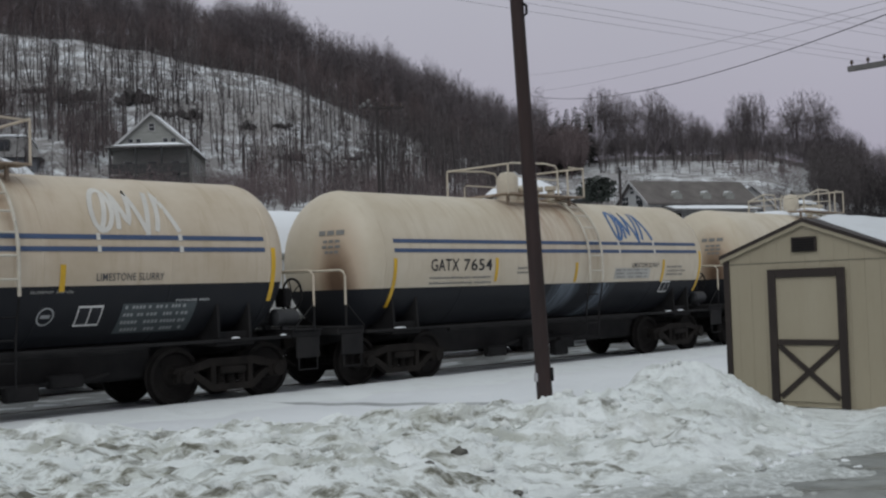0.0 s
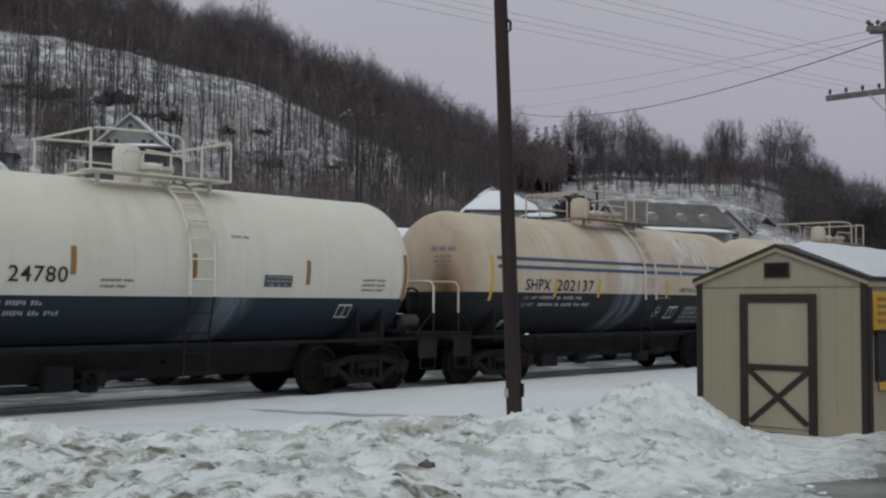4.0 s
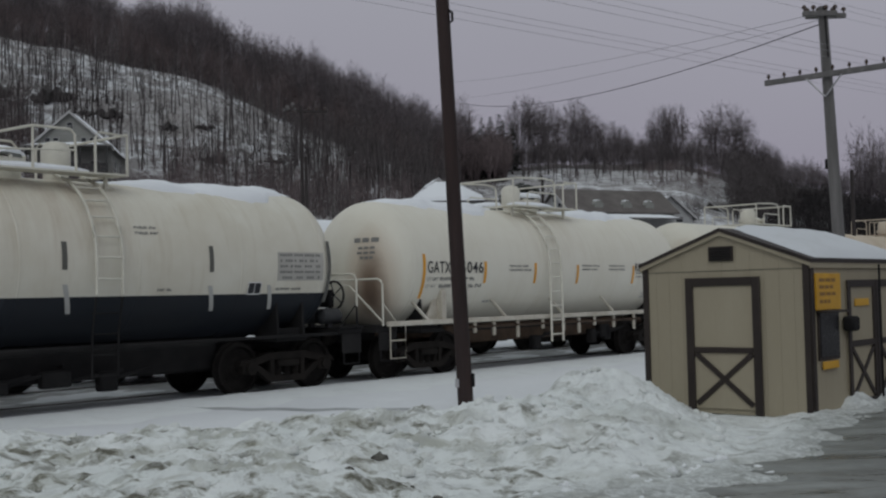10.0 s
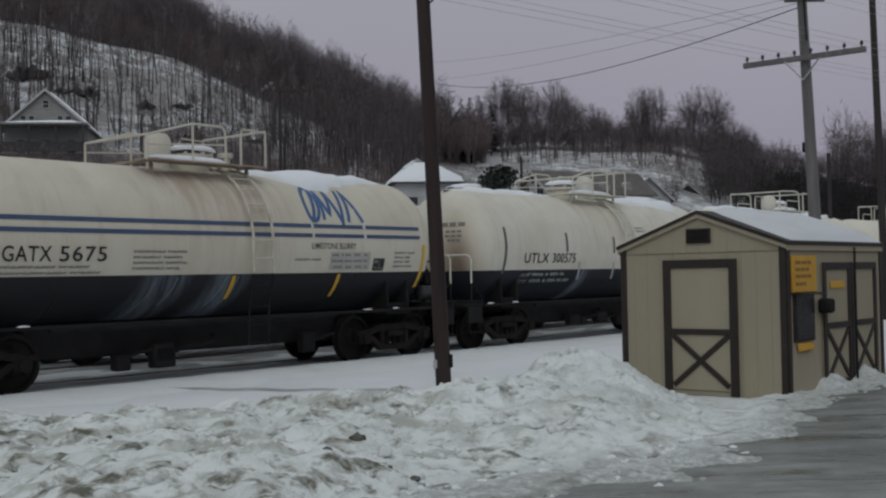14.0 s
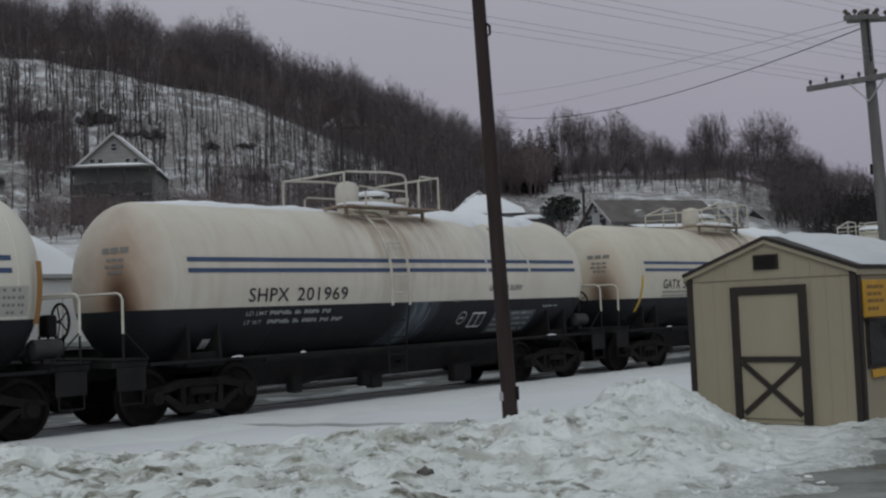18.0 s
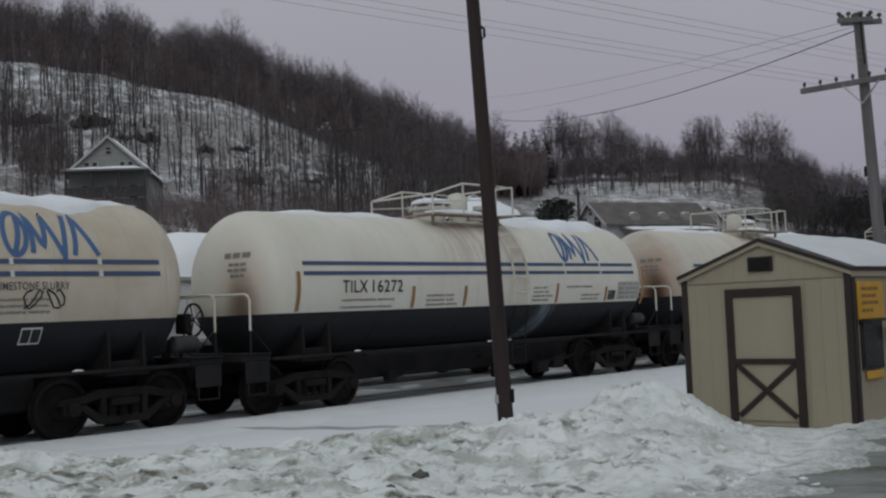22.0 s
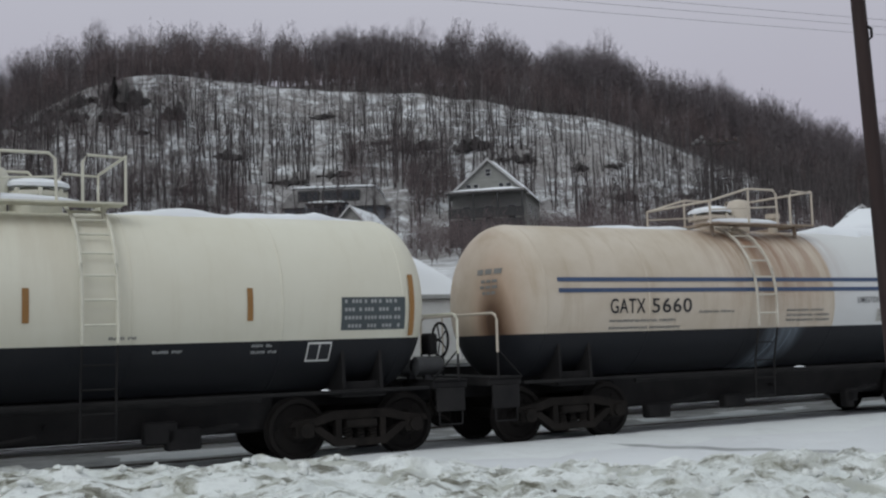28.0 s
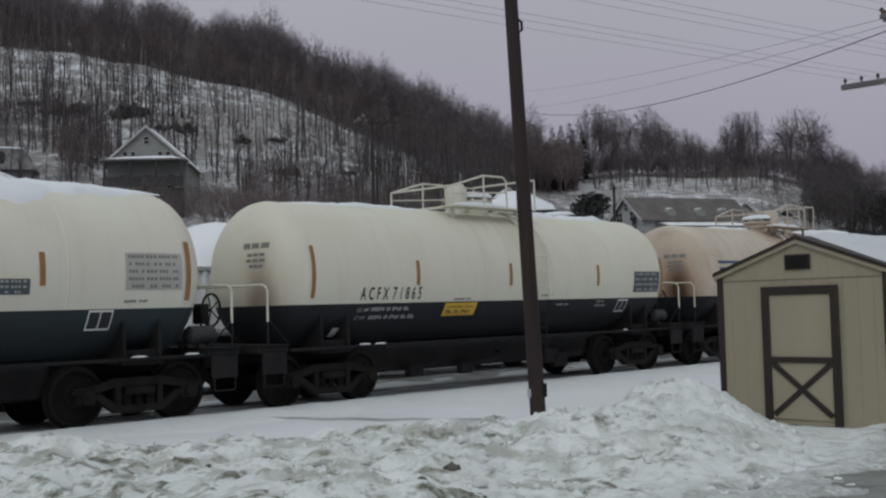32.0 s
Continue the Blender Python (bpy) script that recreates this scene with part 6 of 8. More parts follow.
def side_fittings(root):
    """Sign, serving window and double door on the long side."""
    X = SHED_W + 0.012
    g = Geo()
    g.box((X + 0.02, 0.5, 1.62), (0.03, 0.78, 0.48), 0.006)
    sign = part("yellow_sign", g, YELLOW_SIGN, root, "yellow sign board with worn print")
    for k, (z, w) in enumerate(((1.77, 0.5), (1.68, 0.42), (1.59, 0.5), (1.49, 0.3))):
        b = Geo()
        yy = 0.2
        for m in (0.35, 0.3, 0.25):
            b.box((X + 0.037, yy + m * w / 2, z), (0.004, m * w, 0.045), 0)
            yy += m * w + 0.03
        part("sign_print", b, PALE_SIGN, sign)
    f = Geo()
    f.box((X + 0.01, 0.5, 1.05), (0.03, 0.66, 0.64), 0.006)
    win = part("serving_window", f, BROWN_TRIM, root)
    p = Geo()
    p.box((X + 0.02, 0.5, 1.06), (0.03, 0.6, 0.58), 0.004)
    part("pane", p, DARK_GLASS, win)
    s = Geo()
    s.box((X + 0.03, 0.5, 0.66), (0.02, 0.5, 0.1), 0.006)
    part("yellow_strip", s, YELLOW_SIGN, root, "yellow strip below the window")
    sh = Geo()
    sh.box((X + 0.09, 0.47, 1.36), (0.16, 0.68, 0.03), 0.005)
    part("window_hood", sh, BROWN_TRIM, root)
    # double door
    for k in range(2):
        y0 = 1.12 + 1.02 * k
        d = Geo()
        d.box((X + 0.008, y0 + 0.5, 0.9), (0.02, 0.98, 1.72), 0.004)
        door = part("door", d, SIDING, root)
        for cy, cz, sy, sz in ((y0 + 0.05, 0.9, 0.1, 1.74), (y0 + 0.95, 0.9, 0.1, 1.74), (y0 + 0.5, 1.72, 0.8, 0.1), (y0 + 0.5, 0.9, 0.8, 0.08), (y0 + 0.5, 0.09, 0.8, 0.1)):
            t = Geo()
            t.box((X + 0.03, cy, cz), (0.026, sy, sz), 0.004)
            part("door_trim", t, BROWN_TRIM, door)
        for j, sgn in enumerate((1, -1)):
            ang = math.atan2(0.7, 0.8)
            t = Geo()
            t.box((X + 0.028 + 0.004 * j, y0 + 0.5, 0.5), (0.02, 1.0, 0.07), 0.004, Matrix.Rotation(sgn * ang, 3, "X"))
            part("cross_brace", t, BROWN_TRIM, door)
    m = Geo()
    m.box((X + 0.08, 1.10, 1.18), (0.16, 0.24, 0.2), 0.03)
    part("mail_box", m, BLACK_STEEL, root, "small black box beside the door")
    dp = Geo()
    dp.tube([(X + 0.09, 2.14, 0.0), (X + 0.09, 2.14, 1.98)], 0.017, 8)
    part("downpipe", dp, BLACK_STEEL, root)
    gj = Geo()
    gj.box((SHED_W / 2, -0.003, 1.93), (SHED_W - 0.1, 0.008, 0.012), 0)
    part("board_joint", gj, BROWN_JOINT, root)
    y = Geo()
    y.box((X + 0.03, 1.62, 1.46), (0.012, 0.5, 0.1), 0.003)
    part("yellow_strip", y, YELLOW_SIGN, root)


BROWN_JOINT = plain_paint("weathered_joint", (0.16, 0.15, 0.11))
PALE_SIGN = plain_paint("pale_sign_print", (0.25, 0.13, 0.03))
build_shed()


# ---- poles ----
POLE_WOOD = worn("dark_red_brown_pole", (0.017, 0.011, 0.0105), (0.042, 0.025, 0.023), 0.8, 0, 6, 60, 0.5, 0.006, (1, 1, 0.12))
GREY_WOOD = worn("weathered_grey_pole", (0.09, 0.087, 0.085), (0.19, 0.183, 0.178), 0.85, 0, 5, 60, 0.5, 0.006, (1, 1, 0.1))
DARK_WOOD = worn("creosoted_pole", (0.018, 0.015, 0.015), (0.05, 0.042, 0.04), 0.85, 0, 5, 60, 0.5, 0.006, (1, 1, 0.1))
INSULATOR = worn("brown_porcelain", (0.04, 0.025, 0.02), (0.09, 0.06, 0.045), 0.25, 0, 4, 40, 0.05, 0.001)


def polar(az, d, z=0.0):
    return Vector((d * math.sin(radians(az)), d * math.cos(radians(az)), z))


def near_pole():
    p = polar(5.18, 16.75)
    root = thing("wooden_pole", pose(p.x, p.y, -0.15), "dark red-brown wooden pole standing in the snow", "pole")
    g = Geo()
    top = Vector((-0.335, 0.0, 9.6))
    g.tube([top * (k / 12) for k in range(13)], [0.118 - 0.0022 * k for k in range(13)], 14)
    part("shaft", g, POLE_WOOD, root)
    k = Geo()
    q = top * (5.96 / 9.6)
    k.tube([q + Vector((0.08, -0.05, -0.10)), q + Vector((0.13, -0.06, -0.06)), q + Vector((0.13, -0.06, 0.06)), q + Vector((0.08, -0.05, 0.10))], 0.022, 6)
    part("step_iron", k, BLACK_STEEL, root)
    b = Geo()
    b.box((-0.13, -0.05, 0.52), (0.06, 0.05, 0.13), 0.008)
    part("tag_plate", b, GREY_STEEL, root)
    c = Geo()
    c.box((0.105, -0.05, 0.56), (0.045, 0.06, 0.2), 0.01)
    part("junction_box", c, BLACK_STEEL, root)


near_pole()

UP_D, UP_AZ = 28.0, 23.70


def utility_pole():
    p = polar(UP_AZ, UP_D)
    root = thing("utility_pole", pose(p.x, p.y, -0.2, 0, 0, -45), "weathered grey utility pole with a crossarm", "utility pole")
    g = Geo()
    lean = Vector((-0.205, -0.205, 8.45))
    g.tube([lean * (k / 10) for k in range(11)], [0.16 - 0.005 * k for k in range(11)], 14)
    part("shaft", g, GREY_WOOD, root)
    zc = 6.82
    at = lean * (zc / 8.45)
    a = Geo()
    a.box((at.x, at.y - 0.16, zc), (2.95, 0.10, 0.13), 0.012)
    arm = part("crossarm", a, GREY_WOOD, root)
    for k in range(8):
        x = at.x - 1.38 + 2.76 * k / 7
        if abs(x - at.x) < 0.1:
            continue
        i = Geo()
        i.lathe([(zc + 0.06, 0.0), (zc + 0.06, 0.016), (zc + 0.14, 0.018), (zc + 0.12, 0.04), (zc + 0.15, 0.045), (zc + 0.16, 0.03), (zc + 0.18, 0.036), (zc + 0.2, 0.025), (zc + 0.21, 0.0)], 12, "z", (x, at.y - 0.16, 0))
        part("insulator", i, INSULATOR, arm)
    for s in (-1, 1):
        b = Geo()
        b.tube([(at.x + s * 0.42, at.y - 0.2, zc - 0.05), (at.x, at.y - 0.16, zc - 0.52)], 0.02, 6)
        part("arm_brace", b, GREY_STEEL, root)
    zt = 8.26
    at2 = lean * (zt / 8.45)
    for dy, w in ((0.16, 0.95), (-0.18, 0.8)):
        t = Geo()
        t.box((at2.x, at2.y + dy, zt), (w, 0.1, 0.12), 0.012, Matrix.Rotation(radians(40), 3, "Z"))
        top_arm = part("top_arm", t, GREY_WOOD, root)
        for k in (-1, -0.4, 0.4, 1):
            i = Geo()
            x, y = at2.x + k * w * 0.45 * math.cos(radians(40)), at2.y + dy + k * w * 0.45 * math.sin(radians(40))
            i.lathe([(zt + 0.05, 0.0), (zt + 0.05, 0.016), (zt + 0.12, 0.018), (zt + 0.12, 0.055), (zt + 0.17, 0.055), (zt + 0.2, 0.03), (zt + 0.21, 0.0)], 10, "z", (x, y, 0))
            part("insulator", i, INSULATOR, top_arm)
    c = Geo()
    c.box((-0.27, -0.05, 4.75), (0.12, 0.12, 0.24), 0.02)
    part("junction_box", c, BLACK_STEEL, root)
    w = Geo()
    w.tube([(at2.x + 0.1, at2.y - 0.12, 8.2), (at2.x + 0.13, at2.y - 0.14, 7.6), (at2.x + 0.15, at2.y - 0.14, 7.2)], 0.02, 6)
    part("drop_cable", w, BLACK_STEEL, root)


utility_pole()


def plain_pole(az, d, tall, r, label, lean=0.0, head=False):
    p = polar(az, d)
    root = thing("pole", pose(p.x, p.y, land_at(p.x, p.y) - 0.3), label, "pole")
    g = Geo()
    g.tube([(lean * tall * k / 6, 0, tall * k / 6) for k in range(7)], [r * (1 - 0.05 * k) for k in range(7)], 10)
    part("shaft", g, DARK_WOOD, root)
    if head:
        h = Geo()
        h.box((0.25, -0.3, tall - 0.1), (0.5, 0.3, 0.16), 0.04)
        part("lamp_head", h, GREY_STEEL, root)
    return root


plain_pole(26.62, 40.0, 12.5, 0.14, "tall dark wooden pole beyond the shed", lean=-0.019)
plain_pole(24.2, 46.0, 6.6, 0.09, "thin dark pole behind the utility pole")
plain_pole(9.3, 62.0, 6.4, 0.10, "dark street lamp pole behind the train", head=True)
plain_pole(-2.65, 60.0, 6.6, 0.12, "short dark pole behind the train")


def hill_pole():
    """Pole at the foot of the hill with a stub arm and a pale cluster of fittings."""
    p = polar(-2.85, 74.0)
    z = land_at(p.x, p.y)
    tall = 14.25 - z
    root = thing("utility_pole", pose(p.x, p.y, z - 0.3), "dark wooden pole with pale fittings below the hill", "utility pole")
    g = Geo()
    g.tube([(0, 0, (tall + 0.3) * k / 6) for k in range(7)], [0.13 - 0.006 * k for k in range(7)], 10)
    part("shaft", g, DARK_WOOD, root)
    a = Geo()
    a.box((0.75, -0.1, tall - 0.05), (2.0, 0.12, 0.14), 0.01)
    arm = part("crossarm", a, DARK_WOOD, root)
    for x in (0.5, 1.0, 1.55):
        i = Geo()
        i.lathe([(tall + 0.02, 0.0), (tall + 0.02, 0.05), (tall + 0.12, 0.09), (tall + 0.22, 0.05), (tall + 0.24, 0.0)], 10, "z", (x, -0.1, 0))
        part("insulator", i, INSULATOR, arm)
    b = Geo()
    b.tube([(0.9, -0.1, tall - 0.1), (0.0, -0.05, tall - 0.8)], 0.025, 6)
    part("arm_brace", b, DARK_WOOD, root)
    for x, dz, r in ((-0.55, 0.42, 0.13), (-0.85, 0.2, 0.14), (-1.1, 0.05, 0.10), (-0.4, 0.1, 0.10)):
        c = Geo()
        c.lathe([(tall + dz - r, 0.0), (tall + dz - r, 0.5 * r), (tall + dz - 0.5 * r, r), (tall + dz + 0.5 * r, 0.9 * r), (tall + dz + r, 0.3 * r), (tall + dz + r, 0.0)], 12, "z", (x, -0.12, 0))
        part("pale_fitting", c, GREY_WOOD, root)
    k = Geo()
    k.tube([(-1.0, -0.1, tall - 0.05), (-0.5, -0.1, tall + 0.1), (0, -0.05, tall + 0.0)], 0.03, 6)
    part("bracket", k, DARK_WOOD, root)


hill_pole()

CABLE = worn("black_cable", (0.02, 0.02, 0.022), (0.04, 0.04, 0.042), 0.6, 0, 3, 20, 0.1, 0.001)
THIN_WIRE = worn("grey_wire", (0.2, 0.2, 0.215), (0.3, 0.3, 0.315), 0.5, 0.3, 3, 20, 0.1, 0.001)


def cable(a, b, sag, r, material, label):
    g = Geo()
    pts = [a.lerp(b, k / 28) - Vector((0, 0, sag * 4 * (k / 28) * (1 - k / 28))) for k in range(29)]
    g.tube(pts, r, 5)
    tagged(new("overhead_cable", g.mesh("overhead_cable", material, 60)), label, "cable", "overhead wires")


top = polar(UP_AZ, UP_D, 8.0)
cable(top + Vector((-0.35, -0.05, -0.16)), polar(4.8, 75, 14.6), 0.97, 0.014, CABLE, "thick black cable sagging from the utility pole")
for dz, end, sag in ((-0.06, polar(4.8, 75, 14.75), 0.3), (0.1, polar(4.7, 75, 15.9), 0.3)):
    cable(top + Vector((-0.35, -0.05, dz)), end, sag, 0.007, THIN_WIRE, "thin grey wire over the tracks")
# the line wires run level through both arms of the utility pole
LINE = Vector((math.sin(radians(57)), math.cos(radians(57)), 0))
ARM = Vector((math.cos(radians(-45)), math.sin(radians(-45)), 0))
foot = polar(UP_AZ, UP_D) + Vector((-0.30, -0.05, 0))
for off, z in ((-1.38, 6.84), (-0.99, 6.86), (-0.59, 6.85), (0.59, 6.85), (0.99, 6.86), (1.38, 6.84), (-0.35, 8.24), (0.05, 8.26), (0.4, 8.24)):
    at = foot + ARM * off + Vector((0, 0, z))
    for far in (-26, 34):
        cable(at, at + LINE * far + Vector((0, 0, 0.55 if far < 0 else 0.1)), 0.1, 0.0036, THIN_WIRE, "thin grey wire of the line along the track")


# ---- snow bank and icy lot ----
EDGE = ((-26, 5.4), (-12, 5.5), (-6, 5.7), (-1.2, 6.2), (0.1, 7.3), (0.7, 8.5), (2.4, 9.2), (3.7, 10.4), (4.7, 11.9), (5.4, 13.3), (6.2, 14.3), (8.6, 16.8), (14, 22))


def edge_y(x):
    return float(np.interp(x, [p[0] for p in EDGE], [p[1] for p in EDGE]))


def clumps(x, y):
    """Rounded broken lumps at two sizes."""
    wx = x + 0.16 * noise.noise((x * 2.1, y * 2.1, 4)) + 0.05 * noise.noise((x * 7, y * 7, 1))
    wy = y + 0.16 * noise.noise((x * 2.1, y * 2.1, 14)) + 0.05 * noise.noise((x * 7, y * 7, 11))
    h = 0.0
    for f, top in ((2.6, 0.05), (5.2, 0.036), (8.5, 0.022)):
        d = noise.voronoi((wx * f, wy * f, f))[0][0]
        here = max(0.0, min(1, 0.35 + 1.6 * noise.noise((x * f * 0.35, y * f * 0.35, 20 + f))))
        h += top * max(0.0, 0.55 - d * d * 1.7) * here
    return h + 0.035 * noise.fractal((x * 3.3, y * 3.3, 3.0), 0.8, 2.0, 4)


def bank_h(x, y):
    """Height of the ploughed snow above the ground."""
    d = y - edge_y(x)
    big = noise.fractal((x * 0.55, y * 0.55, 1.0), 0.6, 2.0, 5)
    fine = noise.fractal((x * 2.0, y * 2.0, 8.0), 0.9, 2.0, 4)
    crest = float(np.interp(x, (-6, 0, 2.4, 3.7, 5), (12.0, 12.4, 12.9, 13.9, 15))) - edge_y(x) + 0.5 * noise.noise((x * 0.4, 2, 2))
    rise = max(0.0, min(1, d / 2.2))
    fall = max(0.0, min(1, 1 - (d - crest) / 1.9))
    body = min(rise ** 0.8, 1) * (fall * fall * (3 - 2 * fall))
    lumpy = clumps(x, y)
    h = body * (0.33 + 0.15 * big + 0.06 * fine)
    if x > 3.0:
        h *= max(0.15, 1 - (x - 3.0) / 1.6)
    # the big heap beside the shed, and lesser heaps
    for cx, cy, sx, sy, top in ((3.05, 14.6, 0.8, 1.2, 0.55), (2.3, 13.2, 1.1, 1.2, 0.2), (-1.28, 13.6, 0.30, 0.32, 0.22), (-1.0, 13.3, 0.55, 0.4, 0.10), (-2.3, 13.1, 0.5, 0.35, 0.08), (0.0, 12.2, 0.8, 0.5, 0.1), (-3.6, 13.4, 0.6, 0.4, 0.12), (-5.4, 13.0, 0.9, 0.6, 0.14), (7.6, 15.9, 0.6, 0.5, 0.34), (6.7, 15.0, 0.7, 0.35, 0.2), (5.9, 14.2, 0.5, 0.35, 0.10), (4.3, 14.3, 0.7, 0.5, 0.06)):
        g = math.exp(-((x - cx) / sx) ** 2 - ((y - cy) / sy) ** 2)
        h += top * g * (1 + 0.25 * big + 0.12 * fine)
    return h + (0.02 * fine + lumpy) * min(1, h * 7)


def bank_material():
    """Ploughed snow with olive-grey grit in blotches, wet towards the lot."""
    m, nd, lk, b = shader("ploughed_snow", 0.8, 0, 0.25)
    v = coords(nd, lk)
    sp = nd.new("ShaderNodeSeparateXYZ")
    lk.new(v, sp.inputs[0])
    big = noise_tex(nd, lk, v, 0.5, 5, 0.6)
    blot = noise_tex(nd, lk, v, 1.05, 5, 0.62, 0.7)
    core = noise_tex(nd, lk, v, 2.7, 6, 0.66, 0.5)
    mid = noise_tex(nd, lk, v, 6.0, 5, 0.62)
    fine = noise_tex(nd, lk, v, 34.0, 5, 0.7)
    crumb = noise_tex(nd, lk, v, 15.0, 5, 0.68, 0.4)
    where = calc(nd, lk, "MULTIPLY", span(nd, lk, sp.outputs[0], 0.9, 3.0, 1.0, 0.4), span(nd, lk, sp.outputs[1], 11.0, 15.0, 1.0, 0.5))
    c = ramp(nd, lk, big, [(0.3, (0.70, 0.737, 0.722)), (0.7, (0.82, 0.848, 0.842))])
    c = blend(nd, lk, calc(nd, lk, "MULTIPLY", span(nd, lk, blot, 0.50, 0.62, 0.0, 0.75), where), c, (0.36, 0.365, 0.305))
    c = blend(nd, lk, calc(nd, lk, "MULTIPLY", span(nd, lk, core, 0.51, 0.60, 0.0, 0.85), where), c, (0.20, 0.195, 0.15))
    c = blend(nd, lk, calc(nd, lk, "MULTIPLY", span(nd, lk, core, 0.60, 0.64, 0.0, 0.8), where), c, (0.10, 0.095, 0.07))
    c = blend(nd, lk, span(nd, lk, mid, 0.50, 0.64, 0.0, 0.42), c, (0.45, 0.47, 0.465))
    c = blend(nd, lk, span(nd, lk, crumb, 0.60, 0.70, 0.0, 0.4), c, (0.32, 0.33, 0.29))
    grit = calc(nd, lk, "MULTIPLY", span(nd, lk, fine, 0.61, 0.68, 0.0, 0.8), span(nd, lk, core, 0.42, 0.56))
    c = blend(nd, lk, grit, c, (0.08, 0.075, 0.06))
    at = nd.new("ShaderNodeAttribute")
    at.attribute_name = "wet"
    soak = calc(nd, lk, "MULTIPLY", at.outputs["Fac"], span(nd, lk, crumb, 0.38, 0.6, 0.95, 0.2))
    c = blend(nd, lk, soak, c, (0.27, 0.285, 0.27))
    lk.new(c, b.inputs["Base Color"])
    lk.new(span(nd, lk, soak, 0.0, 0.9, 0.82, 0.36), b.inputs["Roughness"])
    bump(nd, lk, b, calc(nd, lk, "ADD", calc(nd, lk, "ADD", mid, crumb), calc(nd, lk, "MULTIPLY", fine, 0.4)), 0.5, 0.05)
    return m


BANK_SNOW = bank_material()


def snow_bank():
    xs = np.concatenate((np.arange(-17, -5, 0.11), np.arange(-5, 6.6, 0.055), np.arange(6.6, 11, 0.1)))
    ts = np.concatenate((np.arange(-2.2, -0.3, 0.1), np.arange(-0.3, 7.4, 0.062), np.arange(7.4, 10.5, 0.16)))
    vs, fs, wet = [], [], []
    n = len(ts)
    for x in xs:
        e = edge_y(x)
        for t in ts:
            y = e + t
            wob = (0.2 * noise.noise((x * 0.9, 0, 3)) + 0.16 * noise.noise((x * 3.7, 0, 5)) + 0.08 * noise.noise((x * 9.0, 0, 6))) * max(0, min(1, 1 - t))
            h = bank_h(x, y + wob) * min(1, max(0, (t + 0.5) / 0.6))
            # thin slush that runs out on to the lot
            skirt = 0.088 + 0.022 * max(0, min(1, x / 2.0)) + 0.05 * noise.fractal((x * 0.9 + 0.5 * y, y * 1.6 - 0.5 * x, 31), 0.8, 2.0, 4) + 0.016 * noise.noise((x * 7, y * 7, 2)) + 0.012 * noise.noise((x * 15, y * 15, 5)) + 0.075 * min(0, t + 0.1)
            run = max(0.0, min(1, 1.5 - t))
            wet.append(max(0.0, min(1, (0.75 - t - wob) / 0.9)))
            vs.append((x, y, land_at(x, y) - 0.035 + max(h, skirt * run)))
    for i in range(len(xs) - 1):
        for j in range(n - 1):
            fs.append((i * n + j, i * n + j + 1, (i + 1) * n + j + 1, (i + 1) * n + j))
    me = bpy.data.meshes.new("snow_bank")
    me.from_pydata(vs, [], fs)
    me.attributes.new("wet", "FLOAT", "POINT").data.foreach_set("value", wet)
    me.materials.append(BANK_SNOW)
    me.polygons.foreach_set("use_smooth", [True] * len(me.polygons))
    tagged(new("snow_bank", me), "ploughed bank of dirty lumpy snow", "snow bank", kind="stuff")


snow_bank()


def ice_material():
    m, nd, lk, b = shader("wet_ice", 0.3, 0, 0.5)
    v = coords(nd, lk)
    big = noise_tex(nd, lk, v, 0.38, 7, 0.66, 0.8)
    mid = noise_tex(nd, lk, v, 3.4, 7, 0.7, 0.3)
    mp = nd.new("ShaderNodeMapping")
    mp.inputs["Rotation"].default_value = (0, 0, radians(-28))
    mp.inputs["Scale"].default_value = (0.45, 2.6, 1)
    lk.new(v, mp.inputs["Vector"])
    rut = noise_tex(nd, lk, mp.outputs[0], 1.0, 7, 0.65, 0.5)
    f = calc(nd, lk, "ADD", calc(nd, lk, "MULTIPLY", big, 0.35), calc(nd, lk, "ADD", calc(nd, lk, "MULTIPLY", mid, 0.25), calc(nd, lk, "MULTIPLY", rut, 0.4)))
    c = ramp(nd, lk, f, [(0.36, (0.085, 0.09, 0.083)), (0.5, (0.15, 0.158, 0.148)), (0.60, (0.25, 0.262, 0.25)), (0.72, (0.44, 0.46, 0.45))])
    lk.new(c, b.inputs["Base Color"])
    lk.new(span(nd, lk, rut, 0.36, 0.62, 0.14, 0.6), b.inputs["Roughness"])
    bump(nd, lk, b, calc(nd, lk, "ADD", mid, rut), 0.3, 0.03)
    return m


def lot():
    g = Geo()
    xs = np.arange(-30, 40, 0.8)
    vs, fs = [], []
    m = 14
    for x in xs:
        e = edge_y(x) + 0.6 + 0.25 * noise.noise((x * 0.7, 5, 0)) if x < 14 else 22.6
        for j in range(m + 1):
            y = -14 + (e + 14) * j / m
            vs.append((x, y, 0.02 + 0.03 * noise.noise((x * 0.3, y * 0.3, 4))))
    for i in range(len(xs) - 1):
        for j in range(m):
            fs.append((i * (m + 1) + j, i * (m + 1) + j + 1, (i + 1) * (m + 1) + j + 1, (i + 1) * (m + 1) + j))
    g.add(vs, fs)
    tagged(new("pavement", g.mesh("pavement", ice_material(), 60)), "icy parking lot glazed with grey slush", "parking lot", kind="structure")


lot()


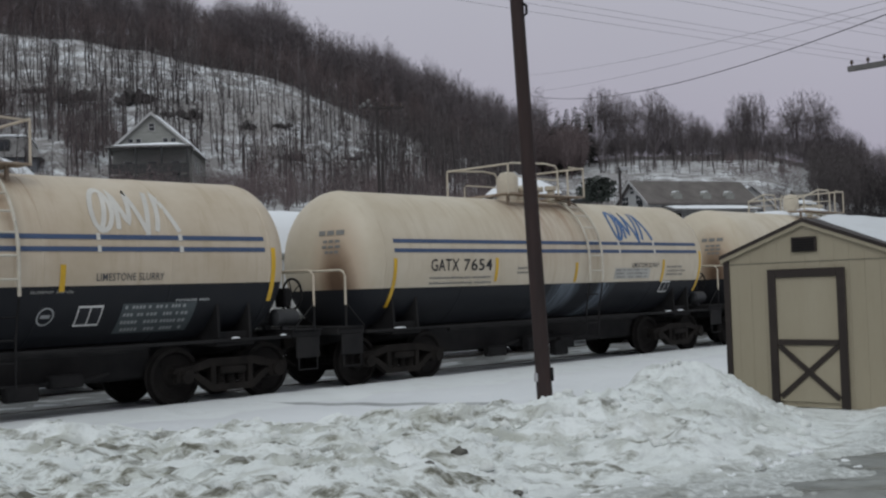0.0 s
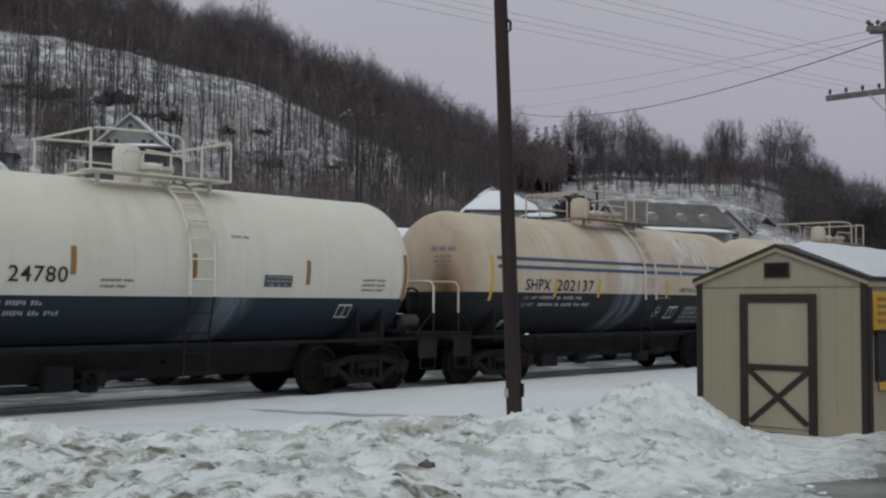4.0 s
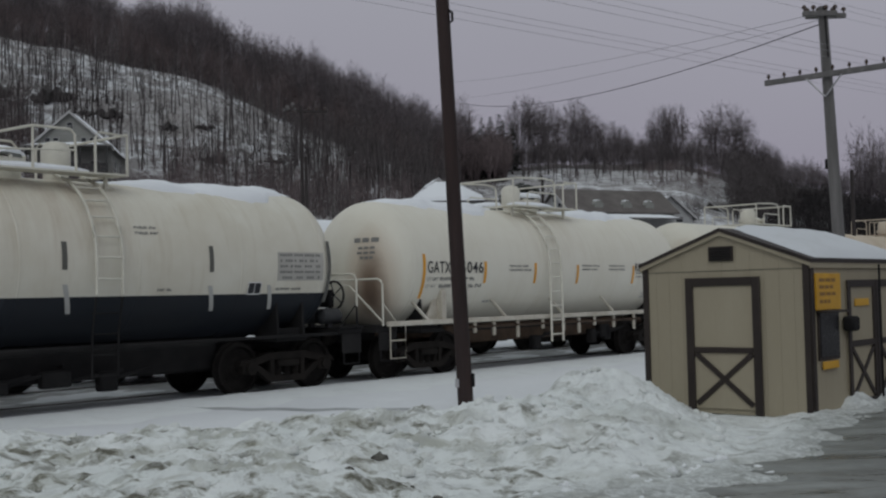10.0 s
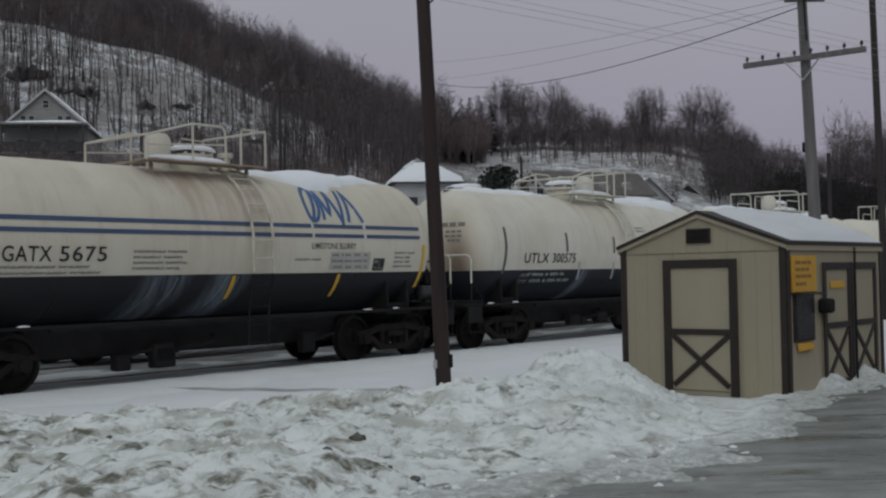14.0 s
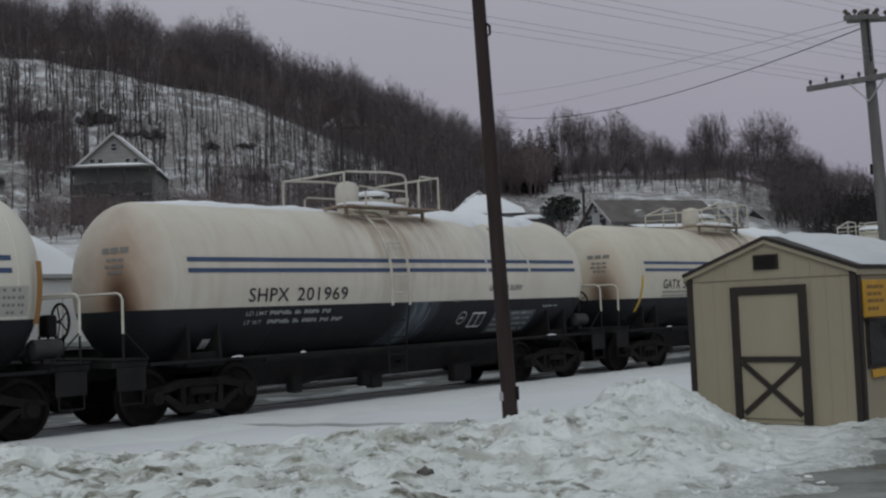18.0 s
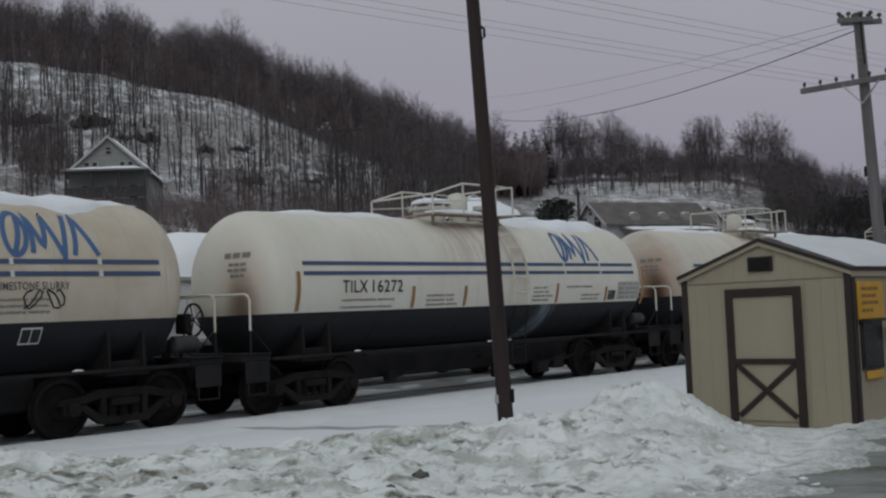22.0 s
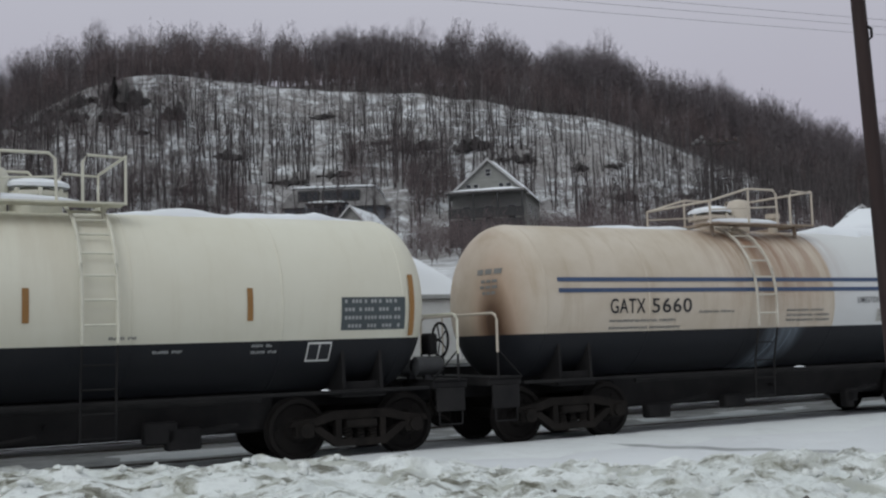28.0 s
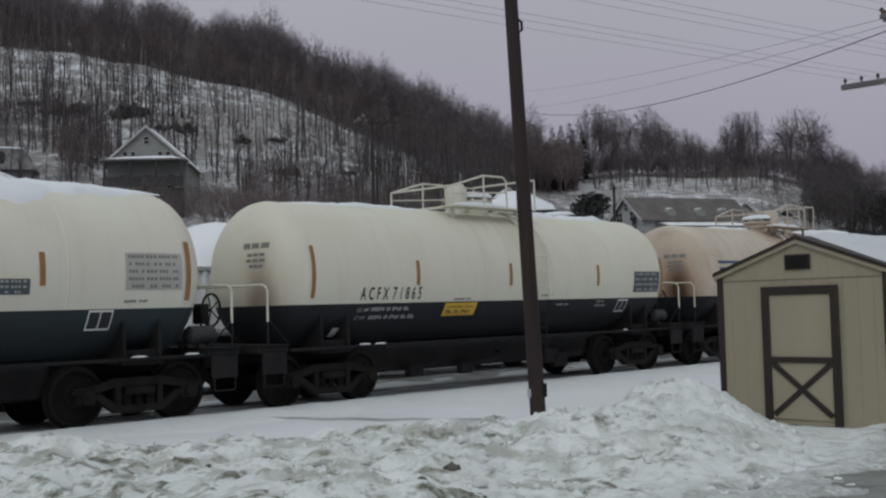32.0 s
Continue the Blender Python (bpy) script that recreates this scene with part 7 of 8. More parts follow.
# ---- houses on the hillside ----
WALL_GREEN = worn("grey_green_clapboard", (0.20, 0.205, 0.19), (0.30, 0.305, 0.285), 0.8, 0, 1.0, 12, 0.3, 0.01, (1, 1, 6))
WALL_BLUE = worn("blue_grey_clapboard", (0.11, 0.125, 0.14), (0.18, 0.20, 0.22), 0.8, 0, 1.0, 12, 0.3, 0.01, (1, 1, 6))
WALL_DARK = worn("dark_weathered_boards", (0.028, 0.03, 0.031), (0.065, 0.065, 0.065), 0.85, 0, 1.0, 12, 0.3, 0.01)
WALL_PALE = worn("pale_grey_boards", (0.32, 0.33, 0.33), (0.45, 0.46, 0.46), 0.8, 0, 1.0, 12, 0.3, 0.01)
ROOF_GREY = worn("grey_shingle_roof", (0.13, 0.125, 0.125), (0.25, 0.245, 0.24), 0.9, 0, 0.8, 14, 0.4, 0.02)
ROOF_BROWN = worn("brown_shingle_roof", (0.085, 0.075, 0.07), (0.165, 0.15, 0.142), 0.9, 0, 0.8, 14, 0.4, 0.02)
ROOF_DARK = worn("dark_shingle_roof", (0.04, 0.038, 0.04), (0.10, 0.095, 0.095), 0.9, 0, 0.8, 14, 0.4, 0.02)
TRIM_WHITE = worn("white_house_trim", (0.36, 0.36, 0.36), (0.52, 0.52, 0.52), 0.6, 0, 2, 20, 0.1, 0.003)
GLAZING = worn("dark_glazing", (0.015, 0.017, 0.02), (0.045, 0.05, 0.055), 0.15, 0, 1, 10, 0.02, 0.001)
BRICK_RED = worn("dull_red_brick", (0.10, 0.05, 0.045), (0.17, 0.085, 0.07), 0.85, 0, 2, 30, 0.4, 0.01)


def prism(g, poly, y0, y1):
    g.sheet(poly, y1 - y0, "xz", y0)
    return g


def add_window(root, x, y, z, w, h, face="front", material=None):
    f = Geo()
    p = Geo()
    if face == "front":
        f.box((x, y, z), (w + 0.09, 0.06, h + 0.09), 0.01)
        p.box((x, y - 0.03, z), (w, 0.06, h), 0)
        m = Geo()
        m.box((x, y - 0.065, z), (w, 0.02, 0.05), 0)
    else:
        f.box((x, y, z), (0.06, w + 0.09, h + 0.09), 0.01)
        s = 0.03 if face == "right" else -0.03
        p.box((x + s, y, z), (0.06, w, h), 0)
        m = Geo()
        m.box((x + s * 2.2, y, z), (0.02, w, 0.05), 0)
    win = part("window", f, TRIM_WHITE if material is None else material, root)
    part("pane", p, GLAZING, win)
    part("sash_bar", m, TRIM_WHITE if material is None else material, win)


def roof_slab(root, x0, z0, x1, z1, y0, y1, t, material, name="roof_slab", snow=0.0):
    g = Geo()
    vs = []
    for y in (y0, y1):
        vs += [(x0, y, z0), (x1, y, z1), (x1, y, z1 - t), (x0, y, z0 - t)]
    g.add(vs, [(0, 1, 2, 3), (7, 6, 5, 4), (0, 4, 5, 1), (1, 5, 6, 2), (2, 6, 7, 3), (3, 7, 4, 0)])
    ob = part(name, g, material, root, smooth=0)
    if snow:
        s = Geo()
        n = 14
        vs, fs = [], []
        for i in range(n + 1):
            for j in range(n + 1):
                u, v = i / n, j / n
                e = min(1, 6 * min(u, 1 - u, v, 1 - v))
                y = y0 + 0.1 + (y1 - y0 - 0.2) * v
                vs.append((x0 + (x1 - x0) * (0.03 + 0.94 * u), y, z0 + (z1 - z0) * (0.03 + 0.94 * u) - 0.01 + snow * e * (0.8 + 0.5 * noise.noise((u * 4, y, x0)))))
        for i in range(n):
            for j in range(n):
                fs.append((i * (n + 1) + j, i * (n + 1) + j + 1, (i + 1) * (n + 1) + j + 1, (i + 1) * (n + 1) + j))
        s.add(vs, fs)
        part("roof_snow", s, SNOW_CAP, root, smooth=80)
    return ob


def gable_house(az, d, w, depth, floor, eave, ridge, turn, wall, roof, label, name="house", snow_l=0.0, snow_r=0.0, rows=(), attic=True, chimney=False, porch=False, drop=4.0):
    """A house with its gable to the front; heights are above the world's zero."""
    p = polar(az, d)
    root = thing(name, pose(p.x, p.y, floor, 0, 0, -az + turn), label, "house")
    e, r = eave - floor, ridge - floor
    g = Geo()
    prism(g, [(-w / 2, -drop), (w / 2, -drop), (w / 2, e), (0, r), (-w / 2, e)], 0, depth)
    part("wall", g, wall, root, smooth=0)
    o = 0.35
    k = (r - e) / (w / 2)
    for s, sn in ((-1, snow_l), (1, snow_r)):
        roof_slab(root, 0, r + 0.12, s * (w / 2 + o), e - o * k + 0.12, -o, depth + o, 0.14, roof, snow=sn)
        b = Geo()
        vs = []
        for y in (-o - 0.05, -o):
            vs += [(0, y, r + 0.16), (s * (w / 2 + o), y, e - o * k + 0.16), (s * (w / 2 + o), y, e - o * k - 0.08), (0, y, r - 0.08)]
        b.add(vs, [(0, 1, 2, 3), (7, 6, 5, 4), (0, 4, 5, 1), (1, 5, 6, 2), (2, 6, 7, 3), (3, 7, 4, 0)])
        part("barge_board", b, TRIM_WHITE, root, smooth=0)
    if attic:
        add_window(root, 0, -0.02, e + (r - e) * 0.62, 0.45, 0.6)
        for x in (-0.27, -0.17, 0.17, 0.27):
            add_window(root, x * w, -0.02, e + (r - e) * 0.16, 0.4, 0.75)
    for z, xs in rows:
        for x in xs:
            add_window(root, x * w, -0.02, z - floor, 0.7, 1.2)
    for y in (0.25, 0.6):
        add_window(root, w / 2 + 0.02, depth * y, e - 1.6, 0.8, 1.2, "right")
        add_window(root, -w / 2 - 0.02, depth * y, e - 1.6, 0.8, 1.2, "left")
    if chimney:
        c = Geo()
        c.box((0.3 * w * 0.3, depth * 0.5, r + 0.5), (0.6, 0.6, 1.6), 0.03)
        part("chimney", c, BRICK_RED, root)
    if porch:
        roof_slab(root, -w / 2 - 0.3, e + 0.05, w / 2 + 0.2, e + 0.05, -2.0, 0.02, 0.16, roof, "porch_roof", 0.28)
        for x in (-0.48, -0.16, 0.16, 0.48):
            t = Geo()
            t.box((x * w, -1.85, e / 2 - drop / 2), (0.16, 0.16, e + drop - 0.2), 0.02)
            part("porch_post", t, WALL_DARK, root)
        r2 = Geo()
        r2.box((0, -1.85, e - 2.0), (w, 0.08, 0.9), 0.02)
        part("porch_rail", r2, WALL_DARK, root)
        lat = Geo()
        lat.box((0, -1.7, e - 4.4 ), (w, 0.1, 3.6), 0.02)
        part("porch_skirt", lat, WALL_DARK, root)
    return root


gable_house(-14.05, 104, 7.0, 9.0, 10.6, 15.4, 18.5, -10, WALL_GREEN, ROOF_GREY, "grey-green gabled house with a dark porch on the slope", snow_r=0.3, porch=True, rows=((13.6, (-0.3, 0.0, 0.3)),))
gable_house(-21.1, 94, 4.9, 6.5, 7.2, 10.6, 13.3, -18, WALL_GREEN, ROOF_DARK, "small weathered green house with a steep gable", snow_r=0.14, rows=((9.2, (-0.1, 0.12)),), attic=False)
gable_house(9.9, 99, 5.0, 11.0, 6.0, 8.75, 10.65, -58, WALL_PALE, ROOF_BROWN, "long grey house with a brown shingle roof", snow_r=0.0, rows=((8.2, (-0.25, 0.25)),), attic=True)
gable_house(15.6, 118, 5.0, 6.5, 6.4, 9.2, 11.4, 24, WALL_PALE, ROOF_DARK, "small pale house among bare trees", snow_l=0.14, rows=((8.6, (-0.2, 0.2)),), attic=False)
gable_house(17.6, 150, 6.0, 7.0, 7.0, 10.4, 13.0, -20, WALL_DARK, ROOF_GREY, "dark house half hidden by brush", snow_l=0.2, attic=False)
for az, d, turn, wall in ((21.6, 330, 35, WALL_PALE), (22.7, 345, -25, WALL_BLUE), (24.6, 320, 20, WALL_PALE)):
    q = polar(az, d)
    z = land_at(q.x, q.y)
    gable_house(az, d, 4.8, 6.0, z, z + 3.0, z + 4.9, turn, wall, ROOF_DARK, "small house with a snowy roof on the far slope", snow_l=0.3, snow_r=0.3, rows=((z + 1.9, (-0.22, 0.22)),), attic=False)
gable_house(28.7, 92, 8.0, 14.0, 1.0, 9.6, 12.4, -50, WALL_DARK, ROOF_DARK, "large dark building beyond the tracks", snow_l=0.22, attic=False)
gable_house(4.0, 100, 4.2, 5.0, 6.5, 10.0, 12.0, 10, WALL_PALE, ROOF_DARK, "small house roofed with snow at the wood's foot", snow_l=0.25, snow_r=0.25, attic=False)

# dormers and a porch strip of the long pale house
long_house = [o for o in scene.objects if o.name.startswith("house") and o.get("label", "").startswith("long grey")][0]
for y in (2.6, 5.6, 8.0):
    g = Geo()
    prism(g, [(-0.0, 0.0), (0.9, 0.0), (0.9, 0.6), (0.45, 1.0), (0.0, 0.6)], 0, 1.6)
    dd = part("dormer", g, WALL_GREEN, long_house, smooth=0)
    dd.matrix_basis = pose(2.35, y + 1.4, 2.75, 0, 0, 90) @ pose(-1.4, 0, 0)
    sg = Geo()
    lump(sg, (0.5, 0.4, 0.86), (0.3, 0.4, 0.1), random.Random(int(y * 7)))
    so = part("roof_snow", sg, SNOW_CAP, dd)
roof_slab(long_house, 2.6, 2.4, 4.4, 2.0, 1.2, 10.5, 0.12, ROOF_GREY, "porch_roof", 0.1)


def mansard_house():
    p = polar(-21.95, 113)
    floor = 11.5
    root = thing("house", pose(p.x, p.y, floor, 0, 0, 21.95 - 8), "blue-grey mansard-roofed house with porches", "house")
    w, dp, e, r = 10.0, 9.0, 4.1, 6.2
    g = Geo()
    g.box((0, dp / 2, e / 2 - 2), (w, dp, e + 4), 0.03)
    part("wall", g, WALL_BLUE, root)
    m = Geo()
    o = 0.5
    lo = [(-w / 2 - o, -o, e), (w / 2 + o, -o, e), (w / 2 + o, dp + o, e), (-w / 2 - o, dp + o, e)]
    hi = [(-w / 2 + 0.9, 0.9, r), (w / 2 - 0.9, 0.9, r), (w / 2 - 0.9, dp - 0.9, r), (-w / 2 + 0.9, dp - 0.9, r)]
    m.add(lo + hi, [(0, 1, 5, 4), (1, 2, 6, 5), (2, 3, 7, 6), (3, 0, 4, 7), (3, 2, 1, 0), (4, 5, 6, 7)])
    part("mansard_roof", m, ROOF_GREY, root, smooth=0)
    s = Geo()
    s.box((0, dp / 2, r + 0.06), (w - 1.4, dp - 1.4, 0.26), 0.1)
    part("roof_snow", s, SNOW_CAP, root)
    for x0, x1 in ((-3.6, -1.5), (-1.2, 2.6)):
        b = Geo()
        b.box(((x0 + x1) / 2, 0.35, e + 1.15), (x1 - x0, 1.0, 1.15), 0.03)
        d = part("roof_dormer", b, WALL_DARK, root)
        n = 2 if x1 - x0 < 3 else 4
        for k in range(n):
            q = Geo()
            q.box((x0 + (x1 - x0) * (k + 0.5) / n, -0.17, e + 1.15), ((x1 - x0) / n - 0.22, 0.05, 0.75), 0)
            part("pane", q, GLAZING, d)
    roof_slab(root, -2.6, e + 0.25, 1.6, e + 0.25, -2.2, -0.1, 0.16, ROOF_DARK, "porch_roof", 0.2)
    for x in (-2.5, -0.5, 1.5):
        t = Geo()
        t.box((x, -2.1, e / 2 - 1), (0.16, 0.16, e + 2), 0.02)
        part("porch_post", t, WALL_BLUE, root)
    k = Geo()
    k.box((-0.5, -2.1, e - 2.1), (4.2, 0.08, 0.9), 0.02)
    part("porch_rail", k, WALL_BLUE, root)
    for z in (e - 1.4, e - 4.0):
        for x in (-0.42, -0.3, 0.26, 0.4):
            add_window(root, x * w, -0.02, z, 0.8, 1.4)


mansard_house()


def hip_building():
    p = polar(4.5, 78)
    floor = 3.7
    root = thing("pavilion", pose(p.x, p.y, floor, 0, 0, -4.5 + 8), "pale building with a snow-covered hip roof", "building")
    w, e, r = 4.3, 4.4, 5.8
    g = Geo()
    g.box((0, w / 2, e / 2 - 1), (w, w, e + 2), 0.03)
    part("wall", g, WALL_PALE, root)
    o = 0.45
    lo = [(-w / 2 - o, -o, e), (w / 2 + o, -o, e), (w / 2 + o, w + o, e), (-w / 2 - o, w + o, e)]
    hi = [(-0.7, w / 2 - 0.3, r), (0.7, w / 2 - 0.3, r), (0.7, w / 2 + 0.3, r), (-0.7, w / 2 + 0.3, r)]
    m = Geo()
    m.add(lo + hi, [(0, 1, 5, 4), (1, 2, 6, 5), (2, 3, 7, 6), (3, 0, 4, 7), (3, 2, 1, 0), (4, 5, 6, 7)])
    part("hip_roof", m, ROOF_DARK, root, smooth=0)
    s = Geo()
    lo = [(x * 0.97, (y - w / 2) * 0.97 + w / 2, z + 0.1) for x, y, z in lo]
    mid = [(x * 0.93, (y - w / 2) * 0.93 + w / 2, z + 0.38) for x, y, z in lo]
    hi = [(x * 0.9, (y - w / 2) + w / 2, z + 0.24) for x, y, z in hi]
    s.add(lo + mid + hi, [(0, 1, 5, 4), (1, 2, 6, 5), (2, 3, 7, 6), (3, 0, 4, 7), (4, 5, 9, 8), (5, 6, 10, 9), (6, 7, 11, 10), (7, 4, 8, 11), (8, 9, 10, 11)])
    part("roof_snow", s, SNOW_CAP, root, smooth=60)
    for x in (-0.25, 0.25):
        add_window(root, x * w, -0.02, 2.9, 0.8, 1.1)
    b = Geo()
    b.box((2.4, -2.5, 3.4), (3.0, 2.0, 0.9), 0.1)
    part("side_roof", b, WALL_DARK, root)
    n = Geo()
    lump(n, (2.4, -2.5, 3.85), (1.6, 1.1, 0.3), random.Random(3))
    part("roof_snow", n, SNOW_CAP, root)


hip_building()


def round_shrub():
    p = polar(8.15, 74)
    rng = random.Random(8)
    z = land_at(p.x, p.y)
    root = thing("evergreen_shrub", pose(p.x, p.y, z), "dark rounded evergreen behind the train", "shrub")
    t = Geo()
    t.tube([(0, 0, -0.3), (0, 0, 4.2)], [0.16, 0.08], 8)
    part("trunk", t, BARK_DARK, root)
    g = Geo()
    for k in range(900):
        w, h = rng.uniform(0, 6.28), rng.uniform(-1, 1)
        r = (1 - h * h) ** 0.5
        q = Vector((math.cos(w) * r * 1.25, math.sin(w) * r * 1.25, h * 0.8)) * rng.uniform(0.5, 1.1) + Vector((0, 0, 4.45))
        a = Vector((rng.uniform(-1, 1), rng.uniform(-1, 1), rng.uniform(-1, 1))).normalized() * 0.16
        b = a.cross(Vector((rng.uniform(-1, 1), 0.3, 0.6))).normalized() * 0.1
        g.add([q - a, q + b, q + a, q - b], [(0, 1, 2, 3)])
    part("crown", g, NEEDLES, root, smooth=0)


round_shrub()

# ---- rock ledges on the slope ----
ROCK = worn("dark_wet_rock", (0.034, 0.031, 0.031), (0.10, 0.094, 0.091), 0.8, 0, 0.6, 6, 0.6, 0.08)


def ledge(az, d, w, h, lift, seed):
    rng = random.Random(seed)
    p = polar(az, d)
    g = Geo()
    n, m = 14, 7
    vs, fs = [], []
    for i in range(n + 1):
        u = -1 + 2 * i / n
        for j in range(m):
            a = math.pi * 2 * j / m
            k = math.sqrt(max(0.02, 1 - u * u)) * (0.75 + 0.9 * noise.noise((u * 3.5, j * 1.7, seed)))
            vs.append((u * w / 2 * (1 + 0.1 * rng.random()), math.cos(a) * h * 1.3 * k, math.sin(a) * h * (0.5 + 0.3 * noise.noise((u * 5, seed, 2))) * k + 0.15 * w * u * 0.3 * rng.random()))
    for i in range(n):
        for j in range(m):
            fs.append((i * m + j, i * m + (j + 1) % m, (i + 1) * m + (j + 1) % m, (i + 1) * m + j))
    fs += [tuple(range(m))[::-1], tuple(n * m + j for j in range(m))]
    g.add(vs, fs)
    tagged(new("rock_ledge", g.mesh("rock_ledge", ROCK, 30)), "dark rock ledge jutting from the snowy slope", "rock", "ledges on the slope").matrix_world = pose(p.x, p.y, land_at(p.x, p.y) - h * 0.12, 0, rng.uniform(-6, 6), -az)


for k, (az, d, w, h, lift) in enumerate(((-14.8, 138, 3.7, 2.0, 0.5), (-12.4, 135, 3.0, 1.3, 0.3), (-17.9, 138, 4.6, 1.5, 0.4), (-13.3, 134, 1.4, 0.9, 0.3), (-9.4, 134.5, 1.6, 1.0, 0.2), (-7.8, 136, 2.6, 0.6, 0.3), (-7.3, 123.5, 2.4, 1.8, 0.2), (-32.2, 150, 4.6, 4.0, 0.3), (-29.9, 145, 2.6, 2.2, 0.2), (-34.2, 151, 3.4, 1.8, 0.2), (-35.4, 151, 3.2, 1.6, 0.2), (-34.4, 146, 3.0, 1.5, 0.2), (-36.6, 150, 3.6, 1.5, 0.2), (-32.9, 144, 2.6, 1.5, 0.2), (-27.2, 134, 3.0, 1.2, 0.3), (-24.5, 127, 4.0, 1.0, 0.3), (-22.0, 130, 3.4, 0.9, 0.3), (-4.4, 128, 2.4, 0.6, 0.9))):
    ledge(az, d, w * 1.3, h * 1.5, lift, k)

rng = random.Random(77)
for k in range(16):
    ledge(rng.uniform(-41, -19), rng.uniform(112, 150), rng.uniform(1.5, 4.2), rng.uniform(0.5, 1.3), 0.3, 20 + k)

# ---- standing gondola cars on the second track ----
HOPPER_PAINT = worn("chalky_hopper_paint", (0.66, 0.67, 0.67), (0.80, 0.81, 0.82), 0.65, 0, 1.0, 14, 0.2, 0.006)


def hopper(s, L):
    root = thing("gondola_car", pose(*track_point(s, 4.4), 0, 0, TRACK_TURN), "pale gondola car heaped with snow", "rail car", "standing gondola cars")
    g = Geo()
    g.sheet([(0.7, 1.2), (L - 0.7, 1.2), (L - 0.7, 2.62), (0.7, 2.62)], 2.9, "xz", -1.45)
    part("body", g, HOPPER_PAINT, root, smooth=0)
    for k in range(9):
        r = Geo()
        r.box((1.0 + (L - 2.0) * k / 8, -1.48, 1.9), (0.09, 0.07, 1.3), 0.01)
        part("side_rib", r, HOPPER_PAINT, root)
    for z in (1.3, 2.58):
        b = Geo()
        b.box((L / 2, -1.49, z), (L - 1.3, 0.08, 0.09), 0.01)
        part("side_rail", b, WALL_PALE, root)
    sn = Geo()
    n, m = 60, 14
    vs, fs = [], []
    for i in range(n + 1):
        x = 0.66 + (L - 1.32) * i / n
        e = min(1, 9 * min(i / n, 1 - i / n)) ** 0.5
        for j in range(m + 1):
            u = -1 + 2 * j / m
            h = max(0.0, 1 - abs(u) ** 2.6) ** 0.6
            vs.append((x, 1.44 * u, 2.60 + 1.06 * e * h + 0.05 * noise.noise((x * 0.6, u * 2, s))))
    for i in range(n):
        for j in range(m):
            fs.append((i * (m + 1) + j, i * (m + 1) + j + 1, (i + 1) * (m + 1) + j + 1, (i + 1) * (m + 1) + j))
    sn.add(vs, fs)
    part("snow_load", sn, SNOW_CAP, root, smooth=80)
    for k in range(3):
        b = Geo()
        x = 2.8 + (L - 5.6) * k / 2
        b.sheet([(x - 1.3, 1.26), (x + 1.3, 1.26), (x + 0.35, 0.45), (x - 0.35, 0.45)], 2.2, "xz", -1.1)
        part("hopper_bay", b, BLACK_STEEL, root, smooth=0)
    q = Geo()
    q.box((L / 2, 0, 1.12), (L - 1.0, 2.7, 0.26), 0.03)
    q.box((L / 2, 0.2, 0.72), (L - 6.0, 1.6, 0.7), 0.05)
    part("underframe", q, BLACK_STEEL, root)
    for k, x in enumerate((1.93, L - 1.93)):
        tr = part("truck", keep("truck", truck_mesh), RUSTY_IRON, root)
        tr.matrix_basis = pose(x, 0, 0)
        for sd in (-1, 1):
            part("side_frame", keep(("frame", sd), lambda: side_frame_mesh(sd)), RUSTY_IRON, tr)
            part("spring_nest", keep(("spring", sd), lambda: spring_mesh(sd)), RUSTY_IRON, tr)
        for kk in (-1, 1):
            w = part("wheelset", keep("wheelset", wheelset_mesh), TREAD_DARK, tr)
            w.matrix_basis = pose(kk * 0.889, 0, WHEEL_R)
        cp = part("coupler", keep("coupler", coupler_mesh), RUSTY_IRON, root)
        cp.matrix_basis = pose(0 if k == 0 else L, 0, 0, 0, 0, 180 * k)


for k in range(5):
    hopper(-30.5 + 14.2 * k, 14.2)


# ---- small things on the snow ----
def ball():
    bm = bmesh.new()
    bmesh.ops.create_icosphere(bm, subdivisions=2, radius=1.0)
    base = [v.co.copy() for v in bm.verts]
    tris = [tuple(v.index for v in f.verts) for f in bm.faces]
    bm.free()
    return base, tris


def clods(name, count, seed, size, material, label, foot):
    """Loose lumps on the bank, or strewn along its foot."""
    rng = random.Random(seed)
    vs, fs = [], []
    base, tris = ball()
    n = 0
    while n < count:
        x = rng.uniform(-11, 5.2)
        t = 0.5 - rng.expovariate(3.0) if foot else rng.uniform(0.3, 7.0)
        y = edge_y(x) + t
        h = bank_h(x, y)
        if foot:
            h = max(0.06, h)
        elif h < 0.1:
            continue
        r = size * rng.uniform(0.35, 1.0) ** 2 + 0.012
        o = len(vs)
        ph = rng.uniform(0, 50)
        for b in base:
            k = r * (1 + 0.7 * noise.noise((b.x * 1.3 + ph, b.y * 1.3, b.z * 1.3)))
            vs.append((x + b.x * k, y + b.y * k, land_at(x, y) - 0.035 + h + r * 0.1 + b.z * k * 0.75))
        fs += [tuple(i + o for i in f) for f in tris]
        n += 1
    me = bpy.data.meshes.new(name)
    me.from_pydata(vs, [], fs)
    me.materials.append(material)
    me.polygons.foreach_set("use_smooth", [True] * len(me.polygons))
    tagged(new(name, me), label, "snow lumps", kind="stuff")


